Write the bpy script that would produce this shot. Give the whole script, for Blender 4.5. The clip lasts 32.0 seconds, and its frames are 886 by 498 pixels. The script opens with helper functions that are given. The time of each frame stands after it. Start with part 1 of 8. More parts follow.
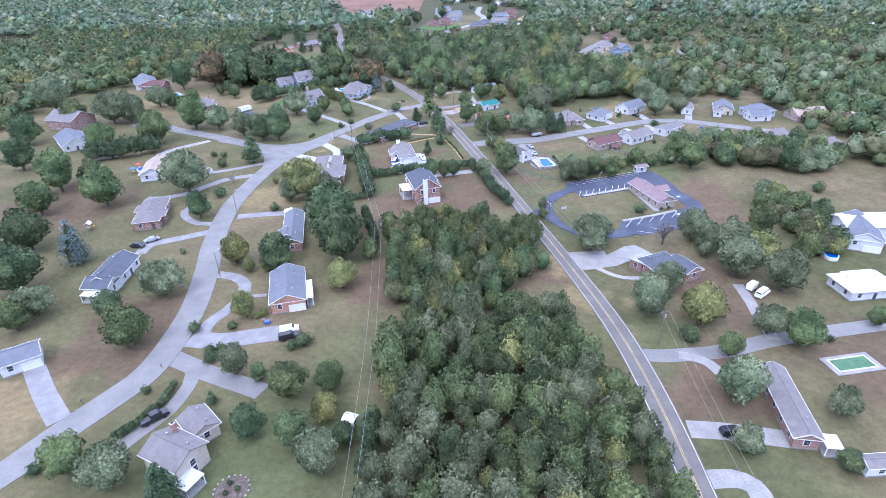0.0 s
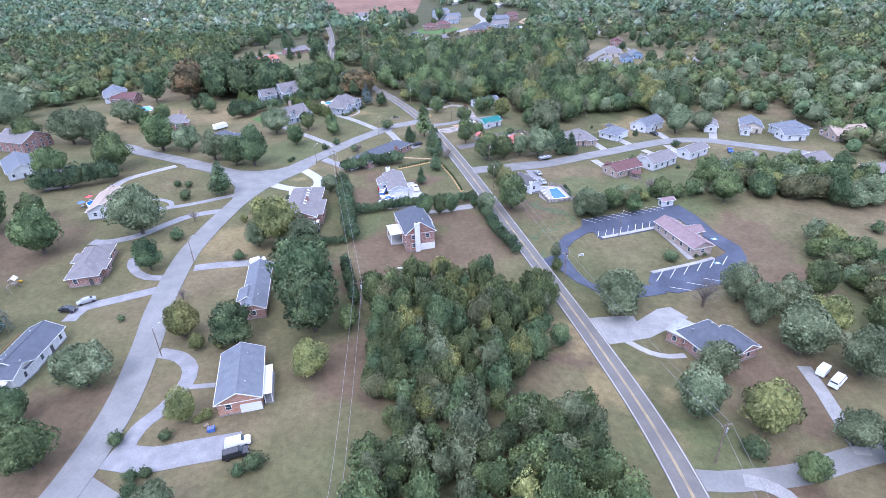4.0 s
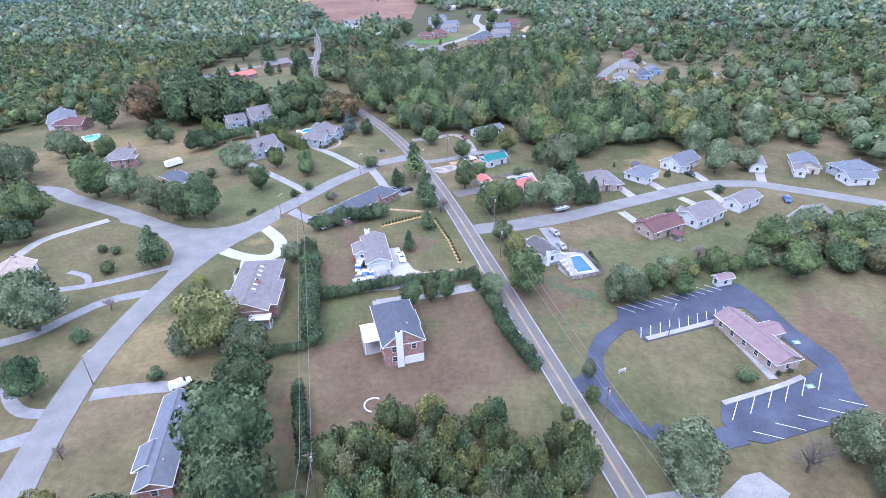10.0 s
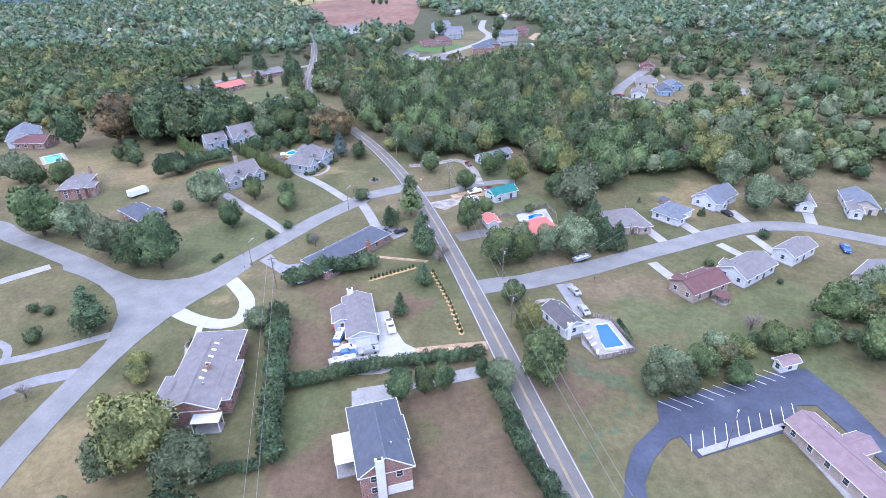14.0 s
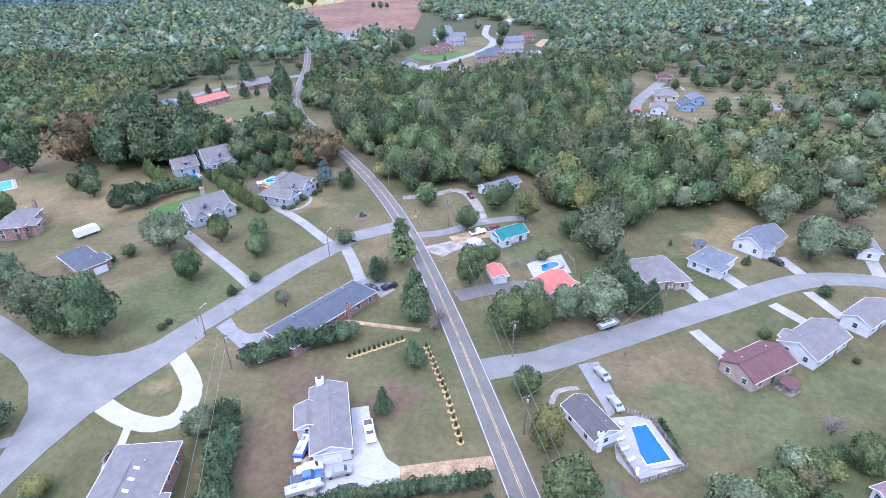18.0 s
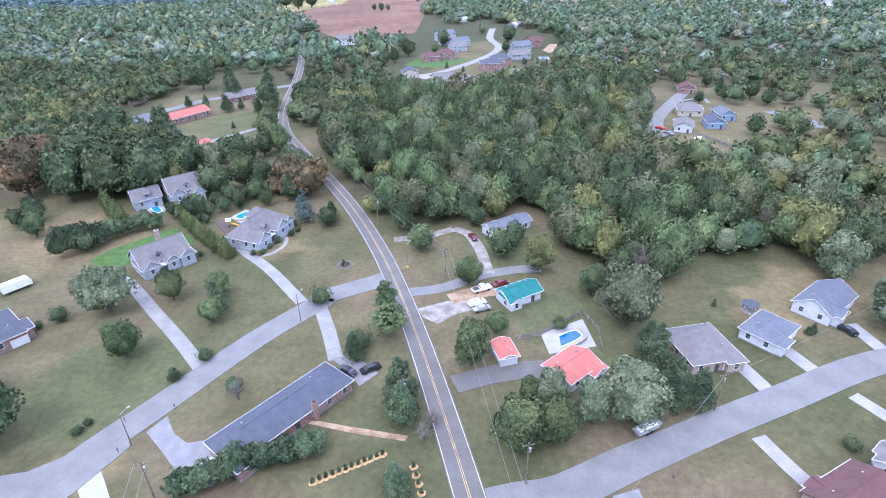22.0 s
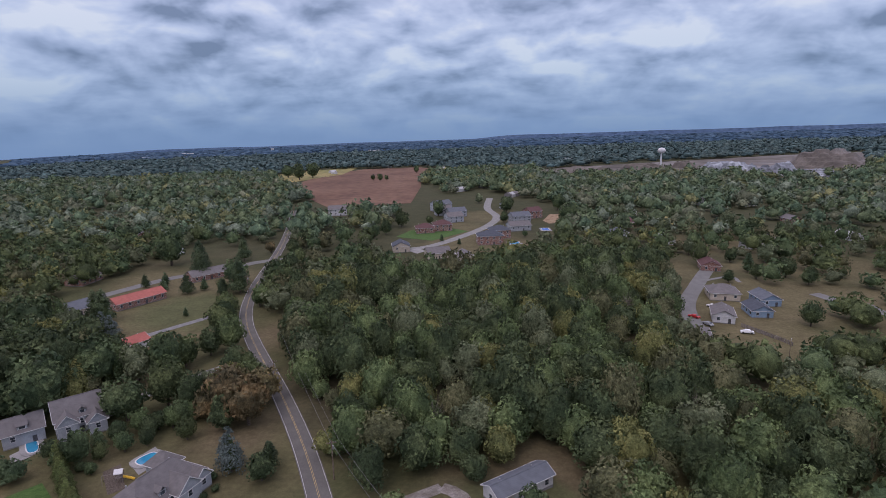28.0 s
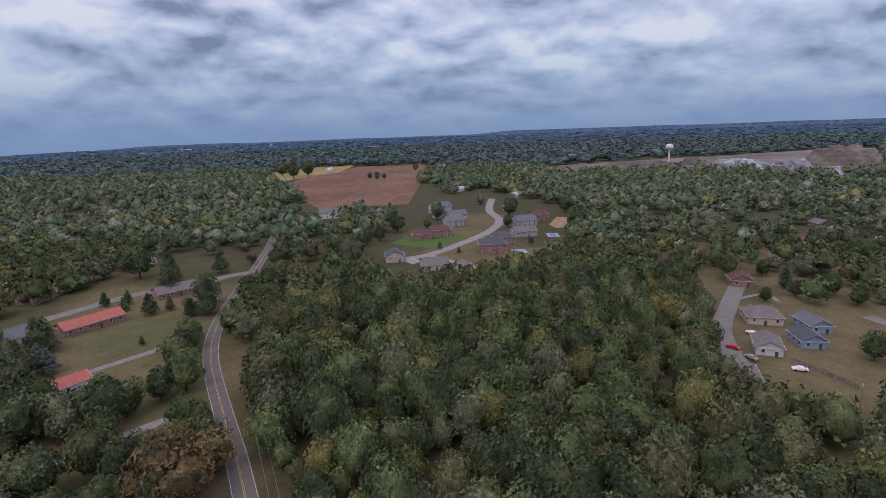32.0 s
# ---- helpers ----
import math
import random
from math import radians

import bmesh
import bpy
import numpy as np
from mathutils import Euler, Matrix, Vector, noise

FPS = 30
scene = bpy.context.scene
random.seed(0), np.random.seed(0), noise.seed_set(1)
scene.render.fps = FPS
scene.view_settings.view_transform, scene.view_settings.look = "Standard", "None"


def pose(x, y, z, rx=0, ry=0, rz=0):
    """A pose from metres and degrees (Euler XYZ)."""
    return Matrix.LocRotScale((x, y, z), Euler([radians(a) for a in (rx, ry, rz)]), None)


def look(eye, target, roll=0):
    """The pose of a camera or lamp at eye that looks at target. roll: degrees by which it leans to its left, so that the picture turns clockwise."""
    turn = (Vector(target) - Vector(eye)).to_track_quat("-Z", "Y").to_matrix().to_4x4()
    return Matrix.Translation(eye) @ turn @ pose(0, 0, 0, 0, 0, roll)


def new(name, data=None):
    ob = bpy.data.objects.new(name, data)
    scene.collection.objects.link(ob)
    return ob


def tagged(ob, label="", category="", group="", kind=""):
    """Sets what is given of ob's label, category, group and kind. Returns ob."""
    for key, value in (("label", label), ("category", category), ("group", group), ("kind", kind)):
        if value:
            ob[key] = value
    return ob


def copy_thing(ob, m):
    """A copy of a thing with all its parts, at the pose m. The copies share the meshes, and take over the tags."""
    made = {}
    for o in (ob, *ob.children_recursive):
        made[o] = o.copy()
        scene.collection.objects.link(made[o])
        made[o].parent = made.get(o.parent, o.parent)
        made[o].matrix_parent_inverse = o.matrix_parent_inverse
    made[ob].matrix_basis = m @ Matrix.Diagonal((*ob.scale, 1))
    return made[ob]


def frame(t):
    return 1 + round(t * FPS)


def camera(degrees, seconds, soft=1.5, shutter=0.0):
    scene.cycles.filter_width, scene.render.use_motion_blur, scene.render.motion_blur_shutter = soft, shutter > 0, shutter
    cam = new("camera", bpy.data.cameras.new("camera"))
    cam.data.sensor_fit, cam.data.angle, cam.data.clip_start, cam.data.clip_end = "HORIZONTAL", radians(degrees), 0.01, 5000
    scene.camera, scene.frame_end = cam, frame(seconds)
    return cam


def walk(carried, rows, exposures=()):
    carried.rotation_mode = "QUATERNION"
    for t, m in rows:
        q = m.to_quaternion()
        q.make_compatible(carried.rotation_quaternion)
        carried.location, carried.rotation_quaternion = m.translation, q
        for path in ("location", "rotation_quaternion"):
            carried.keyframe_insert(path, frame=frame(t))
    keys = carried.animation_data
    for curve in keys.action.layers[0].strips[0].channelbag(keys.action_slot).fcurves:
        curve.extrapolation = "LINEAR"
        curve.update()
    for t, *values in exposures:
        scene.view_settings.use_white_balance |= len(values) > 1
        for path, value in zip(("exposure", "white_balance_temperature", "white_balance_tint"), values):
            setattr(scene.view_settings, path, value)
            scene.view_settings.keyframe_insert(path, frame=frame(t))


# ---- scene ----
cam = camera(77.38, 32.0, soft=0.72)
PATH = (
    (0, (1.608, 1.979, 81.846), (1.498, 3.723, 80.873), -1.6),
    (1, (1.338, 10.728, 81.813), (1.23, 12.47, 80.838), -1.7),
    (2, (1.202, 19.381, 81.777), (1.094, 21.124, 80.803), -1.7),
    (3, (1.164, 28.035, 81.768), (1.056, 29.778, 80.794), -1.7),
    (3.5, (1.131, 32.314, 81.762), (1.024, 34.057, 80.787), -1.7),
    (5.5, (1.067, 49.033, 81.865), (0.959, 50.775, 80.889), -1.7),
    (7, (1.082, 61.595, 81.947), (0.976, 63.339, 80.973), -1.7),
    (8, (0.781, 70.129, 81.959), (0.676, 71.873, 80.986), -1.6),
    (9, (0.312, 78.799, 82.046), (0.212, 80.543, 81.072), -1.6),
    (10, (0.099, 87.279, 82.12), (-0.001, 89.024, 81.148), -1.6),
    (11, (0.157, 95.455, 82.258), (0.054, 97.201, 81.288), -1.5),
    (12, (0.079, 103.628, 82.337), (-0.028, 105.375, 81.37), -1.5),
    (13, (-0.207, 112.031, 82.238), (-0.315, 113.777, 81.27), -1.3),
    (14, (-0.544, 120.34, 82.036), (-0.652, 122.088, 81.07), -1.1),
    (14.5, (-0.656, 124.456, 81.961), (-0.765, 126.203, 80.993), -1.1),
    (16.5, (-0.773, 141.26, 81.373), (-0.883, 143.009, 80.409), -1.1),
    (17, (-0.761, 145.421, 81.317), (-0.873, 147.171, 80.355), -1.0),
    (18, (-0.715, 153.839, 81.253), (-0.833, 155.59, 80.293), -1.1),
    (19, (-0.687, 162.313, 81.257), (-0.809, 164.063, 80.298), -1.2),
    (20, (-0.696, 170.673, 81.181), (-0.822, 172.424, 80.223), -1.1),
    (21, (-0.588, 179.127, 81.09), (-0.718, 180.878, 80.133), -1.2),
    (22, (-0.545, 187.77, 80.951), (-0.679, 189.519, 79.991), -1.3),
    (23, (-0.554, 196.409, 80.931), (-0.687, 198.163, 79.979), -1.4),
    (23.5, (-0.525, 200.806, 80.819), (-0.66, 202.596, 79.938), -1.3),
    (24, (-0.463, 205.261, 80.63), (-0.599, 207.108, 79.875), -1.2),
    (24.5, (-0.342, 209.714, 80.392), (-0.478, 211.611, 79.775), -1.2),
    (25, (-0.15, 214.09, 80.128), (-0.285, 216.028, 79.654), -1.2),
    (25.5, (-0.033, 218.436, 79.924), (-0.168, 220.385, 79.493), -1.2),
    (27.5, (-0.083, 235.694, 79.32), (-0.22, 237.641, 78.884), -1.3),
    (28, (-0.104, 240.011, 79.305), (-0.241, 241.957, 78.867), -1.3),
    (29, (-0.165, 248.663, 79.431), (-0.303, 250.608, 78.986), -1.3),
    (30, (-0.319, 257.301, 79.62), (-0.458, 259.244, 79.169), -1.2),
    (31, (-0.461, 265.813, 79.923), (-0.6, 267.756, 79.47), -1.3),
    (32, (-0.545, 274.26, 80.212), (-0.686, 276.202, 79.758), -1.4),
)
CLOUD_X, CLOUD_Y = 7.3, 2.6
FAR_LAWN = ((-150, 505, 44), (-135, 465, 36), (-150, 440, 20), (-175, 520, 26), (-120, 440, 16), (170, 470, 40), (185, 540, 40), (140, 600, 34), (190, 620, 40), (120, 690, 34), (108, 440, 26), (122, 425, 22), (135, 477, 24), (70, 616, 22), (97, 546, 26), (167, 598, 30), (-5, 610, 44), (-20, 660, 40), (10, 720, 40), (30, 600, 26), (112, 470, 34), (135, 500, 24), (150, 540, 20), (75, 640, 26))
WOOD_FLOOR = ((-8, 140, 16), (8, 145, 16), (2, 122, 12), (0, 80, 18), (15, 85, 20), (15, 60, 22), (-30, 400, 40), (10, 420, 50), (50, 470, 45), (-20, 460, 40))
# worn brown, golden and green stretches of the lawns: x, y, radius
DRY = ((-15.9, 235.4, 6), (-38.5, 242.4, 9), (-84, 108, 13), (-90, 94, 9), (-80, 118, 9), (88, 168, 16), (-2, 186, 19), (-3, 202, 11), (-12, 172, 14), (-30, 218, 9), (-34, 162, 6), (-36, 173, 5), (28, 218, 7), (86, 190, 14), (90, 205, 10), (-20, 176, 16), (-28, 188, 10), (-40, 224, 10), (18, 212, 8), (-24, 130, 14), (-76, 96, 12), (24, 136, 10), (66, 130, 16), (52, 96, 14), (95, 100, 20), (-150, 180, 30))
GOLD = ((-73, 190, 16), (-94, 80, 12), (90, 320, 16), (75, 310, 12), (-70, 250, 8), (-130, 340, 25), (-180, 330, 30), (-62, 335, 10), (27, 143, 9), (32, 126, 7), (37, 112, 5))
GREEN = ((60, 236, 14), (46, 240, 12), (80, 246, 12), (-35, 70, 22), (-34, 200, 8), (20, 300, 16), (74, 222, 12), (45, 110, 12), (-80, 275, 20), (-130, 470, 30), (10, 340, 18))

STREAK = ((26.9, 222.0, 2.2), (27.7, 218.3, 3), (30.1, 215.5, 3), (32.8, 214.0, 3), (32.5, 209.6, 1.8), (29.8, 205.6, 1.8), (27.0, 202.0, 1.8), (24.3, 198.4, 1.8), (22.0, 194.7, 2.0), (22.7, 185.5, 1.8), (22.0, 188.4, 1.6))
# ---- world, sun ----
EXPOSURE = ((0, 0.57, 5480, 23), (22.5, 0.57, 5480, 23), (23.5, 0.45, 5450, 25), (24.3, 0.16, 5550, 33), (25.0, -0.50, 5750, 27), (25.5, -0.62, 6150, 27), (26.5, -0.99, 6450, 28), (27.5, -1.10, 6550, 29), (30, -1.10, 6750, 30), (32, -1.08, 6900, 31))
walk(cam, [(t, look(eye, target, roll)) for t, eye, target, roll in PATH], EXPOSURE)

world = bpy.data.worlds.new("overcast_sky")
scene.world = world
world.use_nodes = True
wn, wl = world.node_tree.nodes, world.node_tree.links
wn.clear()


def wnode(kind, **inputs):
    n = wn.new(kind)
    for k, v in inputs.items():
        n.inputs[k].default_value = v
    return n


sky = wn.new("ShaderNodeTexSky")
sky.sky_type, sky.sun_disc = "NISHITA", False
sky.sun_elevation, sky.sun_rotation = radians(48), radians(200)
sky_dim = wn.new("ShaderNodeVectorMath"); sky_dim.operation = "SCALE"; sky_dim.inputs["Scale"].default_value = 0.10
wl.new(sky.outputs[0], sky_dim.inputs[0])
coord = wn.new("ShaderNodeTexCoord")
sep = wn.new("ShaderNodeSeparateXYZ"); wl.new(coord.outputs["Generated"], sep.inputs[0])


def wmath(op, a, b):
    n = wn.new("ShaderNodeMath"); n.operation = op
    for i, v in enumerate((a, b)):
        if isinstance(v, (int, float)):
            n.inputs[i].default_value = v
        else:
            wl.new(v, n.inputs[i])
    return n.outputs[0]


# clouds lie on a flat deck, so they close up towards the horizon
up = wmath("ADD", wmath("MAXIMUM", sep.outputs[2], 0.0), 0.24)
deck = wn.new("ShaderNodeCombineXYZ")
wl.new(wmath("DIVIDE", sep.outputs[0], up), deck.inputs[0])
wl.new(wmath("DIVIDE", sep.outputs[1], up), deck.inputs[1])


def clouds(scale, detail, rough, shift):
    """Cloud density over the deck, moved a little along the view for the light on the cloud tops."""
    m = wn.new("ShaderNodeMapping"); wl.new(deck.outputs[0], m.inputs[0])
    m.inputs["Scale"].default_value = (0.85, 1.0, 1.0)
    m.inputs["Location"].default_value = (CLOUD_X, CLOUD_Y + shift, 0)
    n = wnode("ShaderNodeTexNoise", Scale=scale, Detail=detail, Roughness=rough, Distortion=0.15)
    wl.new(m.outputs[0], n.inputs["Vector"])
    return n.outputs[0]


# thick parts are dark, tops catch the light and bases lie in shade
mass, behind = clouds(1.5, 5.0, 0.50, 0.0), clouds(1.5, 5.0, 0.50, -0.15)
puff_at = wn.new("ShaderNodeMapping"); wl.new(coord.outputs["Generated"], puff_at.inputs[0])
puff_at.inputs["Scale"].default_value = (1.0, 1.0, 2.0)
puffs = wnode("ShaderNodeTexNoise", Scale=9.0, Detail=4.0, Roughness=0.5, Distortion=0.3)
wl.new(puff_at.outputs[0], puffs.inputs["Vector"])
small = puffs.outputs[0]
above_at = wn.new("ShaderNodeMapping"); wl.new(coord.outputs["Generated"], above_at.inputs[0])
above_at.inputs["Scale"].default_value, above_at.inputs["Location"].default_value = (1.0, 1.0, 2.0), (0, 0, 0.045)
above = wnode("ShaderNodeTexNoise", Scale=9.0, Detail=4.0, Roughness=0.5, Distortion=0.3)
wl.new(above_at.outputs[0], above.inputs["Vector"])
puff_relief = wmath("MULTIPLY", wmath("SUBTRACT", small, above.outputs[0]), 0.55)
relief = wmath("MULTIPLY", wmath("SUBTRACT", mass, behind), 0.9)
body_tone = wmath("MULTIPLY", wmath("SUBTRACT", mass, 0.5), -0.80)
mixed = wmath("ADD", wmath("ADD", wmath("ADD", wmath("ADD", relief, puff_relief), body_tone), wmath("MULTIPLY", wmath("SUBTRACT", small, 0.5), 0.20)), 0.55)
ramp = wn.new("ShaderNodeValToRGB"); wl.new(mixed, ramp.inputs[0])
els = ramp.color_ramp.elements
els[0].position, els[0].color = 0.36, (0.24, 0.32, 0.45, 1)
els[1].position, els[1].color = 0.70, (0.88, 0.94, 1.0, 1)
for pos, col in ((0.46, (0.42, 0.52, 0.69, 1)), (0.54, (0.56, 0.66, 0.84, 1)), (0.60, (0.66, 0.76, 0.93, 1))):
    e = els.new(pos); e.color = col
low = wn.new("ShaderNodeMapRange"); low.interpolation_type = "SMOOTHSTEP"
low.inputs["From Min"].default_value, low.inputs["From Max"].default_value = -0.05, 0.12
low.inputs["To Min"].default_value, low.inputs["To Max"].default_value = 1.0, 0.0
wl.new(sep.outputs[2], low.inputs[0])
haze = wn.new("ShaderNodeMix"); haze.data_type = "RGBA"
haze.inputs["B"].default_value = (0.36, 0.48, 0.70, 1)
wl.new(low.outputs[0], haze.inputs["Factor"]); wl.new(ramp.outputs[0], haze.inputs["A"])
deck_mix = wn.new("ShaderNodeMix"); deck_mix.data_type = "RGBA"; deck_mix.inputs["Factor"].default_value = 0.92
wl.new(sky_dim.outputs[0], deck_mix.inputs["A"]); wl.new(haze.outputs["Result"], deck_mix.inputs["B"])
back = wnode("ShaderNodeBackground", Strength=1.80)
# an overcast sky is far brighter overhead, and greyer, than in the blue haze near the horizon
zenith = wn.new("ShaderNodeVectorMath"); zenith.operation = "MULTIPLY"
height = wmath("MAXIMUM", sep.outputs[2], 0.0)
rise_tone = wn.new("ShaderNodeCombineXYZ")
for k, (low_tone, gain) in enumerate(((0.53, 1.70), (0.75, 1.20), (0.84, 0.92))):
    wl.new(wmath("ADD", wmath("MULTIPLY", height, gain), low_tone), rise_tone.inputs[k])
wl.new(rise_tone.outputs[0], zenith.inputs[1])
wl.new(deck_mix.outputs["Result"], zenith.inputs[0])
wl.new(zenith.outputs[0], back.inputs[0])
wl.new(back.outputs[0], wn.new("ShaderNodeOutputWorld").inputs[0])

sun = new("sun", bpy.data.lights.new("sun", "SUN"))
sun.data.energy, sun.data.angle, sun.data.color = 1.3, radians(14), (1.0, 0.95, 0.88)
sun.matrix_world = look((-30, -60, 100), (0, 0, 0))


# ---- materials ----
def material(name, colours, scale=1.0, rough=0.85, bump=0.0, bump_scale=8.0, metal=0.0, vary=0.0, island=0.0, fine_amount=0.25, fine_scale=9.0, spec=0.3):
    """A surface of two or three colours in two scales of noise; scale is in patches a metre."""
    m = bpy.data.materials.new(name); m.use_nodes = True
    nt = m.node_tree; nodes, links = nt.nodes, nt.links
    bsdf = nodes["Principled BSDF"]
    bsdf.inputs["Roughness"].default_value, bsdf.inputs["Metallic"].default_value = rough, metal
    bsdf.inputs["Specular IOR Level"].default_value = spec
    geo = nodes.new("ShaderNodeNewGeometry")
    n1 = nodes.new("ShaderNodeTexNoise"); n1.inputs["Scale"].default_value, n1.inputs["Detail"].default_value = scale, 6.0
    n2 = nodes.new("ShaderNodeTexNoise"); n2.inputs["Scale"].default_value, n2.inputs["Detail"].default_value = scale * fine_scale, 4.0
    for n in (n1, n2):
        links.new(geo.outputs["Position"], n.inputs["Vector"])
    r = nodes.new("ShaderNodeValToRGB"); links.new(n1.outputs[0], r.inputs[0])
    e = r.color_ramp.elements
    e[0].position, e[1].position = 0.36, 0.64
    e[0].color, e[1].color = (*colours[0], 1), (*colours[-1], 1)
    if len(colours) == 3:
        mid = e.new(0.5); mid.color = (*colours[1], 1)
    hsv = nodes.new("ShaderNodeHueSaturation"); links.new(r.outputs[0], hsv.inputs["Color"])

    def ranged(source, lo, hi):
        mr = nodes.new("ShaderNodeMapRange"); links.new(source, mr.inputs[0])
        mr.inputs["To Min"].default_value, mr.inputs["To Max"].default_value = lo, hi
        return mr

    val = ranged(n2.outputs[0], 1 - fine_amount * 1.6, 1 + fine_amount * 1.6)
    val.inputs["From Min"].default_value, val.inputs["From Max"].default_value = 0.25, 0.75
    last = val.outputs[0]
    if vary:
        info = nodes.new("ShaderNodeObjectInfo")
        a = ranged(info.outputs["Random"], 1 - vary, 1 + vary)
        mul = nodes.new("ShaderNodeMath"); mul.operation = "MULTIPLY"
        links.new(last, mul.inputs[0]); links.new(a.outputs[0], mul.inputs[1]); last = mul.outputs[0]
        links.new(ranged(info.outputs["Random"], 0.5 - vary * 0.06, 0.5 + vary * 0.06).outputs[0], hsv.inputs["Hue"])
    if island:
        a = ranged(geo.outputs["Random Per Island"], 1 - island, 1 + island)
        mul = nodes.new("ShaderNodeMath"); mul.operation = "MULTIPLY"
        links.new(last, mul.inputs[0]); links.new(a.outputs[0], mul.inputs[1]); last = mul.outputs[0]
    links.new(last, hsv.inputs["Value"])
    links.new(hsv.outputs[0], bsdf.inputs["Base Color"])
    if bump:
        b = nodes.new("ShaderNodeBump"); b.inputs["Strength"].default_value = bump
        n3 = nodes.new("ShaderNodeTexNoise"); n3.inputs["Scale"].default_value = bump_scale
        links.new(geo.outputs["Position"], n3.inputs["Vector"]); links.new(n3.outputs[0], b.inputs["Height"])
        links.new(b.outputs[0], bsdf.inputs["Normal"])
    return m


def coursed(name, c1, c2, mortar, w, h, gap, rough=0.9, along=False):
    """Brick, shingle or board courses, laid in the object's own metres."""
    m = bpy.data.materials.new(name); m.use_nodes = True
    nodes, links = m.node_tree.nodes, m.node_tree.links
    bsdf = nodes["Principled BSDF"]; bsdf.inputs["Roughness"].default_value = rough
    bsdf.inputs["Specular IOR Level"].default_value = 0.25
    tc = nodes.new("ShaderNodeTexCoord"); sepa = nodes.new("ShaderNodeSeparateXYZ"); links.new(tc.outputs["Object"], sepa.inputs[0])
    add = nodes.new("ShaderNodeMath"); add.operation = "ADD"
    links.new(sepa.outputs[0], add.inputs[0]); links.new(sepa.outputs[1], add.inputs[1])
    com = nodes.new("ShaderNodeCombineXYZ"); links.new(add.outputs[0], com.inputs[0]); links.new(sepa.outputs[2], com.inputs[1])
    br = nodes.new("ShaderNodeTexBrick"); links.new(com.outputs[0], br.inputs["Vector"])
    br.inputs["Color1"].default_value, br.inputs["Color2"].default_value, br.inputs["Mortar"].default_value = (*c1, 1), (*c2, 1), (*mortar, 1)
    br.inputs["Scale"].default_value, br.inputs["Brick Width"].default_value, br.inputs["Row Height"].default_value = 1.0, w, h
    br.inputs["Mortar Size"].default_value = gap
    n = nodes.new("ShaderNodeTexNoise"); n.inputs["Scale"].default_value, n.inputs["Detail"].default_value = 0.7, 5.0
    links.new(tc.outputs["Object"], n.inputs["Vector"])
    hsv = nodes.new("ShaderNodeHueSaturation"); links.new(br.outputs[0], hsv.inputs["Color"])
    mr = nodes.new("ShaderNodeMapRange"); links.new(n.outputs[0], mr.inputs[0])
    mr.inputs["To Min"].default_value, mr.inputs["To Max"].default_value = 0.7, 1.3
    links.new(mr.outputs[0], hsv.inputs["Value"]); links.new(hsv.outputs[0], bsdf.inputs["Base Color"])
    b = nodes.new("ShaderNodeBump"); b.inputs["Strength"].default_value = 0.3
    links.new(br.outputs["Fac"], b.inputs["Height"]); b.invert = True; links.new(b.outputs[0], bsdf.inputs["Normal"])
    return m


M = {}
M["asphalt_old"] = material("old_asphalt", ((0.120, 0.115, 0.109), (0.130, 0.124, 0.117), (0.144, 0.137, 0.128)), 0.25, 0.9, 0.1, 14, fine_amount=0.07)
M["asphalt_pale"] = material("weathered_asphalt", ((0.160, 0.160, 0.156), (0.178, 0.178, 0.173), (0.198, 0.197, 0.190)), 0.22, 0.9, 0.1, 14, fine_amount=0.06)
M["asphalt_new"] = material("dark_asphalt", ((0.044, 0.052, 0.076), (0.052, 0.062, 0.092), (0.068, 0.080, 0.112)), 0.16, 0.8, 0.1, 14, fine_amount=0.08)
M["concrete"] = material("concrete", ((0.215, 0.214, 0.208), (0.240, 0.238, 0.230), (0.268, 0.265, 0.255)), 0.3, 0.9, fine_amount=0.12)
M["concrete_old"] = material("aged_concrete", ((0.180, 0.181, 0.187), (0.205, 0.205, 0.211), (0.235, 0.234, 0.238)), 0.35, 0.9, fine_amount=0.08)
M["concrete_pale"] = material("pale_concrete", ((0.245, 0.241, 0.238), (0.282, 0.277, 0.273), (0.315, 0.309, 0.304)), 0.3, 0.9, fine_amount=0.1)
M["concrete_white"] = material("white_concrete", ((0.31, 0.308, 0.296), (0.36, 0.357, 0.342)), 0.4, 0.9, fine_amount=0.08)
M["gravel"] = material("gravel", ((0.182, 0.161, 0.140), (0.252, 0.231, 0.210), (0.308, 0.287, 0.266)), 0.4, 0.95, 0.3, 10)
M["dirt"] = material("orange_dirt", ((0.216, 0.144, 0.086), (0.302, 0.209, 0.130), (0.360, 0.274, 0.187)), 0.4, 0.95)
M["soil"] = material("red_brown_soil", ((0.126, 0.068, 0.046), (0.160, 0.088, 0.059), (0.188, 0.108, 0.072)), 0.012, 0.95, fine_amount=0.2)
M["field_gold"] = material("dry_grass_field", ((0.20, 0.19, 0.07), (0.30, 0.25, 0.10)), 0.012, 0.95)
M["lawn_green"] = material("watered_lawn", ((0.048, 0.104, 0.024), (0.072, 0.136, 0.036)), 0.5, 0.95)
M["quarry"] = material("quarry_stone", ((0.098, 0.086, 0.074), (0.150, 0.132, 0.118), (0.215, 0.205, 0.205)), 0.006, 0.95, fine_amount=0.3)
M["quarry_grey"] = material("grey_spoil", ((0.150, 0.162, 0.185), (0.260, 0.280, 0.312), (0.360, 0.385, 0.425)), 0.03, 0.95, fine_amount=0.4, fine_scale=5)
M["yellow_paint"] = material("yellow_road_paint", ((0.62, 0.40, 0.10), (0.72, 0.50, 0.16)), 1.2, 0.7)
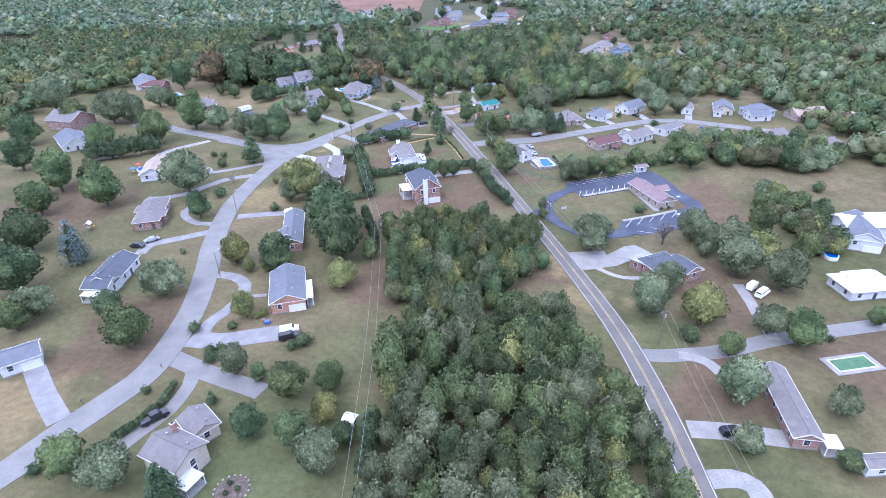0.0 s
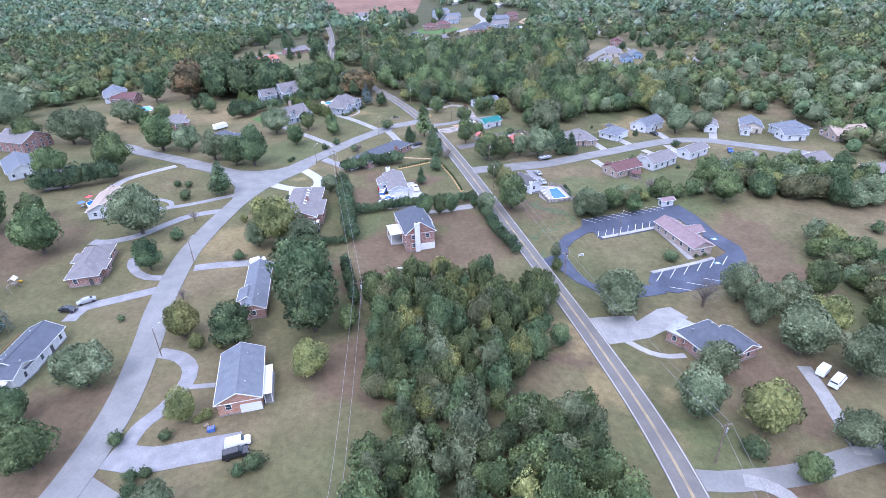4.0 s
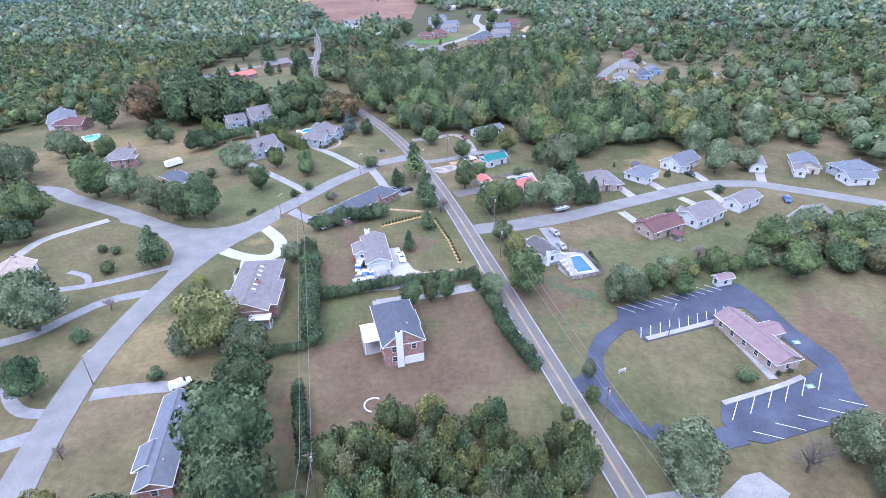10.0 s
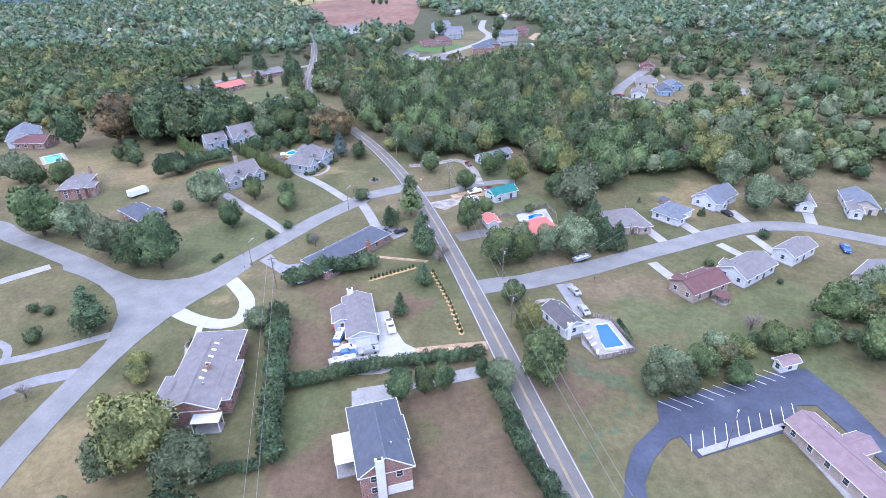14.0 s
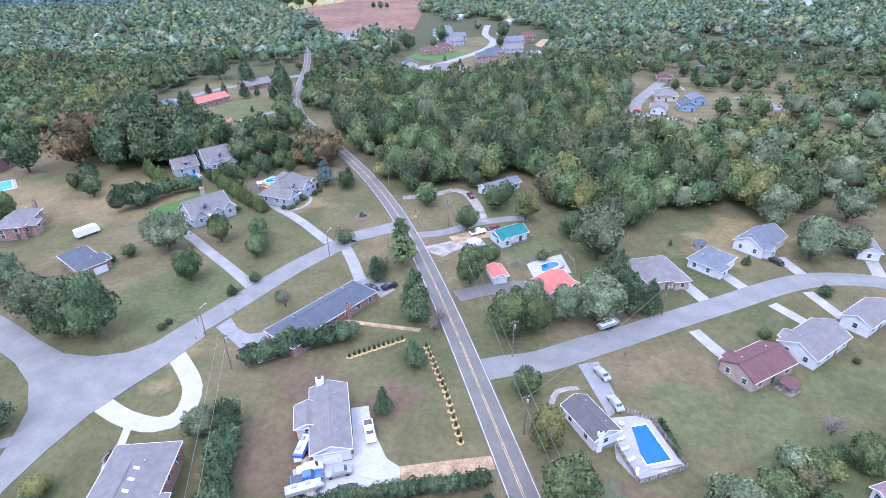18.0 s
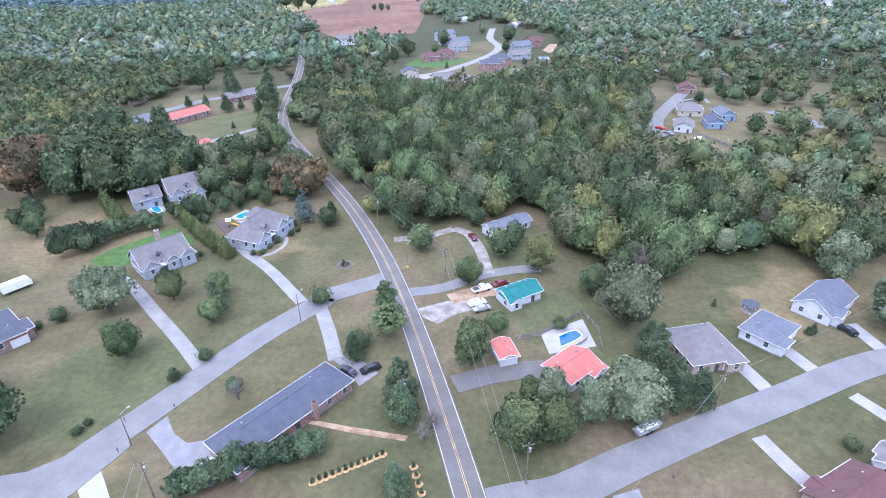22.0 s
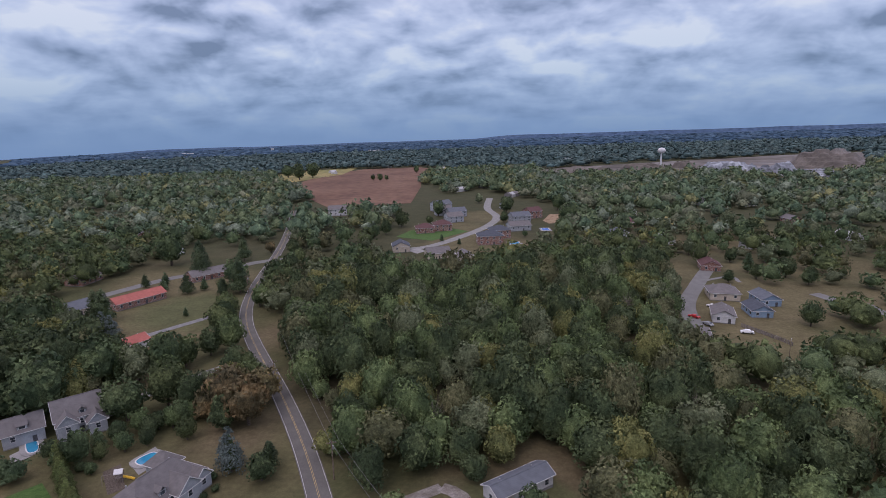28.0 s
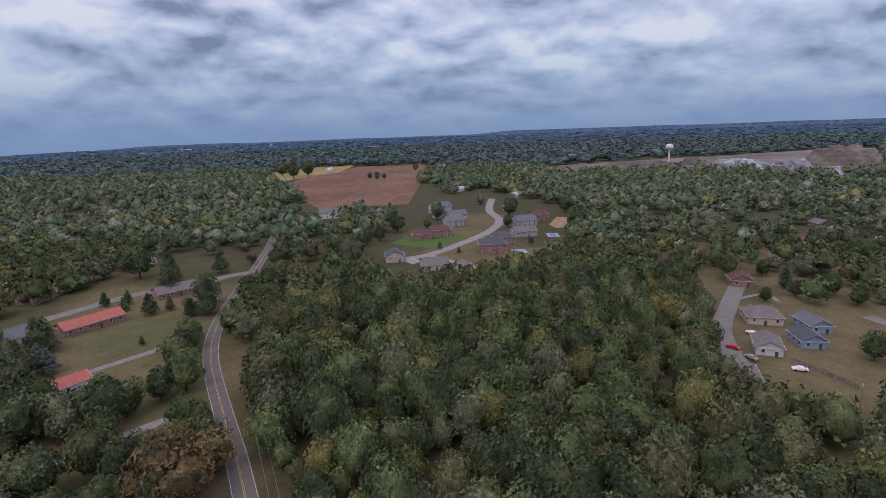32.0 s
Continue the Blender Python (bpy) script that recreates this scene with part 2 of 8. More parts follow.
M["worn_yellow"] = material("worn_yellow_road_paint", ((0.300, 0.240, 0.140), (0.480, 0.350, 0.150), (0.580, 0.430, 0.190)), 0.3, 0.8, fine_amount=0.15)
M["worn_white"] = material("worn_white_road_paint", ((0.400, 0.398, 0.395), (0.600, 0.600, 0.600)), 0.3, 0.8, fine_amount=0.15)
M["white_paint"] = material("white_road_paint", ((0.527, 0.527, 0.527), (0.680, 0.680, 0.680)), 1.2, 0.7, fine_amount=0.1)
M["white_trim"] = material("white_trim", ((0.612, 0.620, 0.637), (0.680, 0.680, 0.689)), 0.8, 0.6, fine_amount=0.05)
M["glass"] = material("window_glass", ((0.03, 0.04, 0.055), (0.06, 0.075, 0.09)), 0.4, 0.12, spec=0.6)
M["dark_metal"] = material("dark_metal", ((0.05, 0.05, 0.055), (0.09, 0.09, 0.10)), 2, 0.5)
M["galvanised"] = material("galvanised_steel", ((0.35, 0.36, 0.38), (0.48, 0.49, 0.5)), 2, 0.45, metal=0.7)
M["cable"] = material("grey_cable", ((0.16, 0.16, 0.165), (0.24, 0.24, 0.245)), 1.0, 0.6)
M["bark"] = material("bark", ((0.07, 0.055, 0.045), (0.14, 0.115, 0.095)), 2.5, 0.95, 0.5, 10)
M["pole_wood"] = material("weathered_pole_wood", ((0.12, 0.085, 0.065), (0.22, 0.17, 0.14)), 1.5, 0.9)
M["fence_wood"] = material("grey_fence_wood", ((0.16, 0.14, 0.125), (0.27, 0.24, 0.22)), 1.5, 0.9, vary=0.2)
M["rubber"] = material("black_rubber", ((0.02, 0.02, 0.022), (0.045, 0.045, 0.05)), 2, 0.8)
M["flat_roof"] = material("grey_membrane", ((0.210, 0.217, 0.231), (0.294, 0.301, 0.322)), 0.5, 0.85)
M["water_blue"] = material("blue_pool_water", ((0.003, 0.085, 0.44), (0.005, 0.10, 0.50)), 0.4, 0.08, spec=0.5, fine_amount=0.06)
M["water_aqua"] = material("aqua_pool_water", ((0.02, 0.23, 0.40), (0.03, 0.28, 0.45)), 0.4, 0.08, spec=0.5, fine_amount=0.06)
M["water_green"] = material("green_pool_water", ((0.03, 0.10, 0.035), (0.05, 0.14, 0.05)), 0.4, 0.1, spec=0.5)


def shingle(name, c):
    return coursed(name, c, tuple(v * 0.93 for v in c), tuple(v * 0.84 for v in c), 0.9, 0.16, 0.012, 0.9)


ROOFS = {"slate": ((0.108, 0.122, 0.150), "dark slate-grey shingle"), "slate_light": ((0.170, 0.188, 0.220), "blue-grey shingle"), "taupe": ((0.215, 0.202, 0.204), "grey-brown shingle"),
         "ash": ((0.128, 0.122, 0.126), "dark grey-brown shingle"), "mauve": ((0.265, 0.195, 0.205), "dusty rose metal"), "tan": ((0.42, 0.34, 0.28), "tan shingle"), "maroon": ((0.16, 0.085, 0.085), "maroon shingle"), "teal": ((0.03, 0.19, 0.18), "teal metal"),
         "red": ((0.54, 0.18, 0.15), "faded red metal"), "white": ((0.62, 0.63, 0.65), "white metal"), "rubber": ((0.36, 0.37, 0.39), "flat grey membrane")}
WALLS = {"brick": ((0.26, 0.11, 0.085), "red brick"), "brick_orange": ((0.42, 0.18, 0.10), "orange brick"), "brick_tan": ((0.36, 0.25, 0.20), "tan brick"), "stone_tan": ((0.36, 0.27, 0.23), "pinkish brick"),
         "siding_white": ((0.56, 0.57, 0.59), "white siding"), "siding_tan": ((0.50, 0.44, 0.37), "tan siding"), "siding_grey": ((0.36, 0.39, 0.43), "grey-blue siding"), "siding_blue": ((0.22, 0.32, 0.44), "blue siding")}
for k, (c, _) in ROOFS.items():
    M["roof_" + k] = shingle("roof_" + k, tuple(v * 0.8 for v in c))
for k, (c, _) in WALLS.items():
    if "siding" in k:
        M["wall_" + k] = coursed("wall_" + k, c, tuple(v * 0.96 for v in c), tuple(v * 0.7 for v in c), 4.0, 0.2, 0.012, 0.7)
    else:
        M["wall_" + k] = coursed("wall_" + k, c, tuple(v * 0.75 for v in c), (0.45, 0.42, 0.39), 0.21, 0.075, 0.008, 0.9)

LEAF = {"r": ((0.058, 0.082, 0.036), (0.084, 0.112, 0.048), (0.112, 0.140, 0.058)), "l": ((0.084, 0.106, 0.058), (0.116, 0.140, 0.078), (0.150, 0.172, 0.098)),
        "d": ((0.044, 0.068, 0.034), (0.064, 0.090, 0.043), (0.088, 0.114, 0.052)), "y": ((0.098, 0.110, 0.044), (0.138, 0.144, 0.054), (0.178, 0.172, 0.064)),
        "o": ((0.088, 0.082, 0.046), (0.130, 0.102, 0.052), (0.170, 0.118, 0.056)), "c": ((0.042, 0.066, 0.036), (0.060, 0.088, 0.046), (0.082, 0.110, 0.056)),
        "b": ((0.085, 0.112, 0.105), (0.115, 0.145, 0.135)), "n": ((0.078, 0.084, 0.044), (0.100, 0.104, 0.052), (0.126, 0.124, 0.064)), "e": ((0.15, 0.13, 0.11), (0.20, 0.175, 0.15))}
LEAF = {k: tuple((r * 1.10 * w, g * 1.12 * w, b * 1.13 * w) for (r, g, b), w in zip(v, (0.84, 1.0, 1.16))) for k, v in LEAF.items()}
LEAF["s"], LEAF["p"] = LEAF["d"], LEAF["r"]
LEAF["a"] = ((0.074, 0.098, 0.036), (0.098, 0.126, 0.045), (0.124, 0.152, 0.055))
for k, cols in LEAF.items():
    M["leaf_" + k] = material("leaf_" + k, cols, 0.16, 0.75, 0.5, 3.2, vary=0.2, island=0.2, fine_amount=0.2, fine_scale=9, spec=0.12)
# Leaf colours again, lighter and bluer: distance haze painted into the base colour.
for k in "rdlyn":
    M["hazed_leaf_" + k] = material("hazed_leaf_" + k, tuple((r * 1.10, g * 1.15, b * 1.45) for r, g, b in LEAF[k]), 0.16, 0.85, vary=0.2, island=0.2, fine_amount=0.2, fine_scale=6, spec=0.08)


def leafy(m, scale, lo, hi, bump):
    """Leaf clumps: patches of paler and darker leaves, and their relief."""
    nodes, links = m.node_tree.nodes, m.node_tree.links
    bsdf = nodes["Principled BSDF"]
    geo = nodes.new("ShaderNodeNewGeometry")
    last = bsdf.inputs["Base Color"].links[0].from_socket
    n = nodes.new("ShaderNodeTexNoise"); n.inputs["Scale"].default_value, n.inputs["Detail"].default_value, n.inputs["Roughness"].default_value = scale, 3.0, 0.68
    links.new(geo.outputs["Position"], n.inputs["Vector"])
    mr = nodes.new("ShaderNodeMapRange"); links.new(n.outputs[0], mr.inputs[0])
    mr.inputs["From Min"].default_value, mr.inputs["From Max"].default_value = 0.34, 0.66
    mr.inputs["To Min"].default_value, mr.inputs["To Max"].default_value = lo, hi
    v = nodes.new("ShaderNodeVectorMath"); v.operation = "SCALE"
    links.new(last, v.inputs[0]); links.new(mr.outputs[0], v.inputs["Scale"])
    links.new(v.outputs[0], bsdf.inputs["Base Color"])
    b = nodes.new("ShaderNodeBump"); b.inputs["Strength"].default_value, b.inputs["Distance"].default_value = bump, 0.4
    links.new(n.outputs[0], b.inputs["Height"]); links.new(b.outputs[0], bsdf.inputs["Normal"])


for k in LEAF:
    if k != "e":
        leafy(M["leaf_" + k], 2.6, 0.64, 1.40, 0.8)
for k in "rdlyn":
    leafy(M["hazed_leaf_" + k], 0.9, 0.70, 1.45, 0.7)
# Conifer cores: a darker green that paints the shade between leaf clumps.
M["leaf_core_shade"] = material("core_shade_green", ((0.046, 0.066, 0.031), (0.070, 0.092, 0.042)), 0.6, 0.95, spec=0.05)
# Woods and hills far off: the blue of the air's haze is painted into them.
M["woods_hazed"] = material("distant_woods", ((0.050, 0.088, 0.090), (0.068, 0.108, 0.106), (0.090, 0.128, 0.118)), 0.02, 0.85, island=0.2, fine_amount=0.5, fine_scale=4, spec=0.1)
M["woods_haze_blue"] = material("haze_blue_woods", ((0.046, 0.088, 0.138), (0.058, 0.104, 0.158), (0.076, 0.122, 0.170)), 0.006, 0.9, island=0.15, fine_amount=0.3, fine_scale=4, spec=0.05)
M["hills"] = material("haze_blue_hills", ((0.07, 0.115, 0.19), (0.085, 0.135, 0.215)), 0.003, 1.0, spec=0.0)


# ---- the lie of the land ----
def smooth(u):
    u = np.clip(u, 0, 1)
    return u * u * (3 - 2 * u)


def ground_z(x, y):
    near = -3.4 * smooth((x - 8) / 30) * (1 - smooth((y - 320) / 130))
    d, a = np.hypot(x, y - 270), np.arctan2(x, np.maximum(y - 270, 1))
    return near - np.maximum(d - 700, 0) / 3800 * (52 - 38 * np.clip(a / 0.67, -1.6, 1.6))


def gz(x, y):
    return float(ground_z(x, y))


def mesh_of(name, verts, faces, mat, smooth_shade=False):
    me = bpy.data.meshes.new(name)
    me.from_pydata([tuple(v) for v in verts], [], [tuple(f) for f in faces])
    me.materials.append(mat)
    if smooth_shade:
        me.polygons.foreach_set("use_smooth", [True] * len(me.polygons))
    me.update()
    return me


def fast_mesh(name, verts, tris, mat):
    """A mesh from arrays of points and triangles."""
    me = bpy.data.meshes.new(name)
    verts, tris = np.asarray(verts, np.float32), np.asarray(tris, np.int32)
    me.vertices.add(len(verts)); me.vertices.foreach_set("co", verts.ravel())
    me.loops.add(tris.size); me.loops.foreach_set("vertex_index", tris.ravel())
    me.polygons.add(len(tris)); me.polygons.foreach_set("loop_start", np.arange(0, tris.size, 3, dtype=np.int32))
    me.update(calc_edges=True); me.validate()
    me.materials.append(mat)
    return me


def part(name, bm, mat, parent=None, label="", loc=None):
    """Links a bmesh, or a mesh, as one object under a thing."""
    if isinstance(bm, bmesh.types.BMesh):
        me = bpy.data.meshes.new(name); bm.to_mesh(me); bm.free(); me.materials.append(mat)
    else:
        me = bm
    ob = new(name, me)
    if parent is not None:
        ob.parent = parent
    if loc is not None:
        ob.location = loc
    return tagged(ob, label)


def box(bm, x, y, z, sx, sy, sz, bevel=0.0, turn=0.0):
    r = bmesh.ops.create_cube(bm, size=1)
    bmesh.ops.scale(bm, vec=(sx, sy, sz), verts=r["verts"])
    if bevel:
        e = {e for v in r["verts"] for e in v.link_edges}
        r = bmesh.ops.bevel(bm, geom=list(e), offset=bevel, segments=1, affect="EDGES")
    vs = r["verts"]
    if turn:
        bmesh.ops.rotate(bm, verts=vs, cent=(0, 0, 0), matrix=Matrix.Rotation(turn, 3, "Z"))
    bmesh.ops.translate(bm, vec=(x, y, z), verts=vs)
    return bm


def boxed(x, y, z, sx, sy, sz, bevel=0.0, turn=0.0):
    return box(bmesh.new(), x, y, z, sx, sy, sz, bevel, turn)


def thing(name, x, y, turn, label, category, group="", scale=1.0, z=None):
    ob = new(name)
    ob.empty_display_size = 0.3
    ob.matrix_world = Matrix.Translation((x, y, gz(x, y) if z is None else z)) @ Matrix.Rotation(radians(turn), 4, "Z") @ Matrix.Diagonal((scale, scale, scale, 1))
    return tagged(ob, label, category, group)


# ---- ground ----
GX = sorted(set([round(v, 2) for v in np.concatenate([np.arange(-240, 0, 6), np.arange(0, 48, 2.0), np.arange(48, 240, 6), np.linspace(240, 4900, 40), np.linspace(-4900, -240, 40)])]))
GY = sorted(set([round(v, 2) for v in np.concatenate([np.arange(20, 300, 8), np.arange(300, 460, 5), np.arange(460, 900, 20), np.linspace(900, 4950, 60), np.linspace(-900, 20, 12)])]))
gx, gy = np.meshgrid(GX, GY)
gv = np.stack([gx, gy, ground_z(gx, gy)], -1).reshape(-1, 3)
nx = len(GX)
gf = [(j * nx + i, j * nx + i + 1, (j + 1) * nx + i + 1, (j + 1) * nx + i) for j in range(len(GY) - 1) for i in range(nx - 1)]
M["grass"] = material("autumn_grass", ((0.080, 0.084, 0.040), (0.107, 0.099, 0.051), (0.136, 0.111, 0.066)), 0.022, 0.95, 0.25, 6, fine_amount=0.06, fine_scale=6, spec=0.1)


def dry_patches(m, patches, colour):
    """Worn, dry places of the lawn as soft round stains."""
    nodes, links = m.node_tree.nodes, m.node_tree.links
    bsdf = nodes["Principled BSDF"]
    last = bsdf.inputs["Base Color"].links[0].from_socket
    geo = nodes.new("ShaderNodeNewGeometry")
    wob = nodes.new("ShaderNodeTexNoise"); wob.inputs["Scale"].default_value, wob.inputs["Detail"].default_value = 0.09, 6.0
    links.new(geo.outputs["Position"], wob.inputs["Vector"])
    wv = nodes.new("ShaderNodeVectorMath"); wv.operation = "MULTIPLY_ADD"; wv.inputs[1].default_value = (26, 26, 0)
    links.new(wob.outputs["Color"], wv.inputs[0]); links.new(geo.outputs["Position"], wv.inputs[2])
    total = None
    for x, y, r in patches:
        d = nodes.new("ShaderNodeVectorMath"); d.operation = "DISTANCE"
        links.new(wv.outputs[0], d.inputs[0]); d.inputs[1].default_value = (x + 13, y + 13, gz(x, y))
        mr = nodes.new("ShaderNodeMapRange"); mr.interpolation_type = "SMOOTHSTEP"
        links.new(d.outputs["Value"], mr.inputs[0])
        mr.inputs["From Min"].default_value, mr.inputs["From Max"].default_value = r * 0.5, r * 1.15
        mr.inputs["To Min"].default_value, mr.inputs["To Max"].default_value = 0.75, 0.0
        if total is None:
            total = mr.outputs[0]
        else:
            mx = nodes.new("ShaderNodeMath"); mx.operation = "MAXIMUM"
            links.new(total, mx.inputs[0]); links.new(mr.outputs[0], mx.inputs[1]); total = mx.outputs[0]
    mix = nodes.new("ShaderNodeMix"); mix.data_type = "RGBA"
    links.new(total, mix.inputs["Factor"]); links.new(last, mix.inputs["A"]); mix.inputs["B"].default_value = (*colour, 1)
    links.new(mix.outputs["Result"], bsdf.inputs["Base Color"])


def far_floor(m, colour):
    """Leaf litter and undergrowth, where the country turns to woods."""
    nodes, links = m.node_tree.nodes, m.node_tree.links
    bsdf = nodes["Principled BSDF"]
    last = bsdf.inputs["Base Color"].links[0].from_socket
    geo = nodes.new("ShaderNodeNewGeometry"); parts = nodes.new("ShaderNodeSeparateXYZ"); links.new(geo.outputs["Position"], parts.inputs[0])
    mr = nodes.new("ShaderNodeMapRange"); links.new(parts.outputs[1], mr.inputs[0])
    mr.inputs["From Min"].default_value, mr.inputs["From Max"].default_value = 440, 600
    mr.inputs["To Max"].default_value = 0.85
    mix = nodes.new("ShaderNodeMix"); mix.data_type = "RGBA"
    links.new(mr.outputs[0], mix.inputs["Factor"]); links.new(last, mix.inputs["A"]); mix.inputs["B"].default_value = (*colour, 1)
    links.new(mix.outputs["Result"], bsdf.inputs["Base Color"])


def mottled(m, rows):
    """Tufts, scuffs and mown patches: noise of several sizes over the colour. rows: patches a metre, darkest, lightest."""
    nodes, links = m.node_tree.nodes, m.node_tree.links
    bsdf = nodes["Principled BSDF"]
    geo = nodes.new("ShaderNodeNewGeometry")
    for scale, lo, hi in rows:
        last = bsdf.inputs["Base Color"].links[0].from_socket
        n = nodes.new("ShaderNodeTexNoise"); n.inputs["Scale"].default_value, n.inputs["Detail"].default_value, n.inputs["Roughness"].default_value = scale, 6.0, 0.62
        links.new(geo.outputs["Position"], n.inputs["Vector"])
        mr = nodes.new("ShaderNodeMapRange"); links.new(n.outputs[0], mr.inputs[0])
        mr.inputs["From Min"].default_value, mr.inputs["From Max"].default_value = 0.3, 0.7
        mr.inputs["To Min"].default_value, mr.inputs["To Max"].default_value = lo, hi
        v = nodes.new("ShaderNodeVectorMath"); v.operation = "SCALE"
        links.new(last, v.inputs[0]); links.new(mr.outputs[0], v.inputs["Scale"])
        links.new(v.outputs[0], bsdf.inputs["Base Color"])


far_floor(M["grass"], (0.058, 0.062, 0.034))
dry_patches(M["grass"], FAR_LAWN, (0.150, 0.128, 0.072))
dry_patches(M["grass"], DRY, (0.112, 0.077, 0.054))
dry_patches(M["grass"], GOLD, (0.190, 0.150, 0.080))
dry_patches(M["grass"], GREEN, (0.086, 0.100, 0.046))
dry_patches(M["grass"], STREAK, (0.078, 0.102, 0.056))
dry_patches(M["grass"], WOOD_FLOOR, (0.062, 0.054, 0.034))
mottled(M["grass"], ((0.11, 0.84, 1.16), (0.7, 0.80, 1.20), (3.0, 0.86, 1.14)))
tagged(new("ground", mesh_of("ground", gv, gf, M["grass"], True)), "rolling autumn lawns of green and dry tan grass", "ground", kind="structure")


# ---- roads and drives ----
def spline(pts, step=2.0):
    """A smooth line through the points (Catmull-Rom), resampled at even steps."""
    p = np.array(pts, float)
    p = np.vstack([2 * p[0] - p[1], p, 2 * p[-1] - p[-2]])
    out = []
    for i in range(1, len(p) - 2):
        n = max(2, int(np.linalg.norm(p[i + 1] - p[i]) / step))
        for s in np.arange(n) / n:
            a, b, c, d = p[i - 1:i + 3]
            out.append(0.5 * (2 * b + (c - a) * s + (2 * a - 5 * b + 4 * c - d) * s * s + (3 * b - a - 3 * c + d) * s ** 3))
    out.append(p[-2])
    return np.array(out)


def normals_of(line):
    t = np.gradient(line, axis=0)
    t /= np.linalg.norm(t, axis=1)[:, None] + 1e-9
    return np.stack([-t[:, 1], t[:, 0]], 1)


def ribbon(name, line, left, right, lift, mat, skirt=0.25):
    """A strip of paving between two offsets from a line, with edges that go down into the ground."""
    n = normals_of(line)
    offs = np.linspace(left, right, max(3, int(abs(right - left) / 2.0) + 2)) if skirt else np.array([left, right])
    rows = []
    for k, o in enumerate(offs):
        p = line + n * o
        rows.append(np.column_stack([p, ground_z(p[:, 0], p[:, 1]) + lift]))
    if skirt:
        lo, hi = rows[0].copy(), rows[-1].copy()
        lo[:, 2] -= skirt; hi[:, 2] -= skirt
        rows = [lo, *rows, hi]
    m, k = len(line), len(rows)
    v = np.concatenate(rows)
    f = [(r * m + i, (r + 1) * m + i, (r + 1) * m + i + 1, r * m + i + 1) for r in range(k - 1) for i in range(m - 1)]
    return mesh_of(name, v, f, mat)


LIFTS = {"asphalt_old": 0.13, "asphalt_pale": 0.12, "asphalt_new": 0.10}


def road(name, mat, width, pts, label, lift=0.0):
    line = spline(pts)
    ob = new(name, ribbon(name, line, width / 2, -width / 2, (LIFTS.get(mat, 0.09) if width > 5 else 0.08) + lift, M[mat]))
    return tagged(ob, label, "road" if width > 5 else "driveway", kind="structure"), line


def paved(name, mat, lift, pts, label, category="pavement"):
    """A paved or bare patch with the given outline, laid on the lie of the land."""
    bm = bmesh.new()
    bm.faces.new([bm.verts.new((x, y, 0)) for x, y in pts])
    bmesh.ops.triangulate(bm, faces=bm.faces[:])
    for _ in range(4):
        long = [e for e in bm.edges if e.calc_length() > 5]
        if not long:
            break
        bmesh.ops.subdivide_edges(bm, edges=long, cuts=1)
        bmesh.ops.triangulate(bm, faces=bm.faces[:])
    for v in bm.verts:
        v.co.z = gz(v.co.x, v.co.y) + lift
    bmesh.ops.recalc_face_normals(bm, faces=bm.faces[:])
    if sum(f.normal.z for f in bm.faces) < 0:
        bmesh.ops.reverse_faces(bm, faces=bm.faces[:])
    rim = bmesh.ops.extrude_edge_only(bm, edges=[e for e in bm.edges if e.is_boundary])
    bmesh.ops.translate(bm, vec=(0, 0, -0.3), verts=[g for g in rim["geom"] if isinstance(g, bmesh.types.BMVert)])
    me = bpy.data.meshes.new(name); bm.to_mesh(me); bm.free(); me.materials.append(M[mat])
    return tagged(new(name, me), label, category, kind="structure")

# ---- the streets, drives and paved places ----
LINES = {}
_, LINES["road_main"] = road("road", "asphalt_old", 5.7, ((41.2, 26.9), (41.2, 61), (40.2, 89.8), (37, 115.5), (30.1, 143.4), (20.8, 173.7), (12.1, 201.6), (5, 226), (-1.6, 248.7), (-7.9, 269.6), (-14.2, 289.2), (-21.5, 309.9), (-31.3, 334.3), (-44.4, 361.6), (-59.5, 388.4), (-74.3, 412.3), (-87, 433), (-97.4, 451.6), (-106.3, 472.5), (-114.7, 500.6), (-122.7, 536.7), (-131.6, 579.9), (-144.5, 633.5), (-162.6, 698.4), (-183.6, 769)), "worn grey asphalt road", 0.000)
_, LINES["road_loop"] = road("road", "asphalt_pale", 6.8, ((-85.7, 60.3), (-82.1, 66.3), (-78.8, 74), (-74.1, 83.1), (-70.3, 91.8), (-69.8, 104.1), (-71.3, 118.2), (-75.5, 135.2), (-80.7, 152.3), (-85.3, 176), (-86, 193), (-85.2, 209), (-83.2, 226), (-77.5, 242.5), (-71.5, 256), (-65.7, 266.4), (-53.4, 289.1), (-42, 305.6), (-41.8, 307.8), (-29.6, 315.5), (-25.3, 318.8)), "pale weathered asphalt street", 0.003)
_, LINES["road_west"] = road("road", "asphalt_pale", 6.5, ((-85.7, 236.9), (-109.8, 252.9), (-132, 264.7), (-151.3, 273.9), (-163.4, 281.6), (-179.6, 284.3)), "pale weathered asphalt street", 0.006)
_, LINES["road_east"] = road("road", "asphalt_pale", 7, ((1, 247.2), (6.3, 248.9), (14.4, 251.2), (29.7, 261.2), (46.2, 270.2), (64, 279), (83.5, 288.8), (96.8, 293.1), (109.6, 292.8), (118.2, 289.1), (141.3, 276.7), (151.1, 270.3)), "pale weathered asphalt street", 0.009)
_, LINES["drive_cedar"] = road("driveway", "concrete_old", 4.4, ((-80.9, 77.8), (-88.7, 84.7), (-97.5, 93.4)), "grey concrete driveway through the lawns", -0.008)
_, LINES["drive_split"] = road("driveway", "asphalt_pale", 4.6, ((-68.5, 98), (-62.3, 95), (-54.9, 91.6), (-46.5, 88.4), (-42.6, 86.8)), "pale weathered asphalt drive", -0.020)
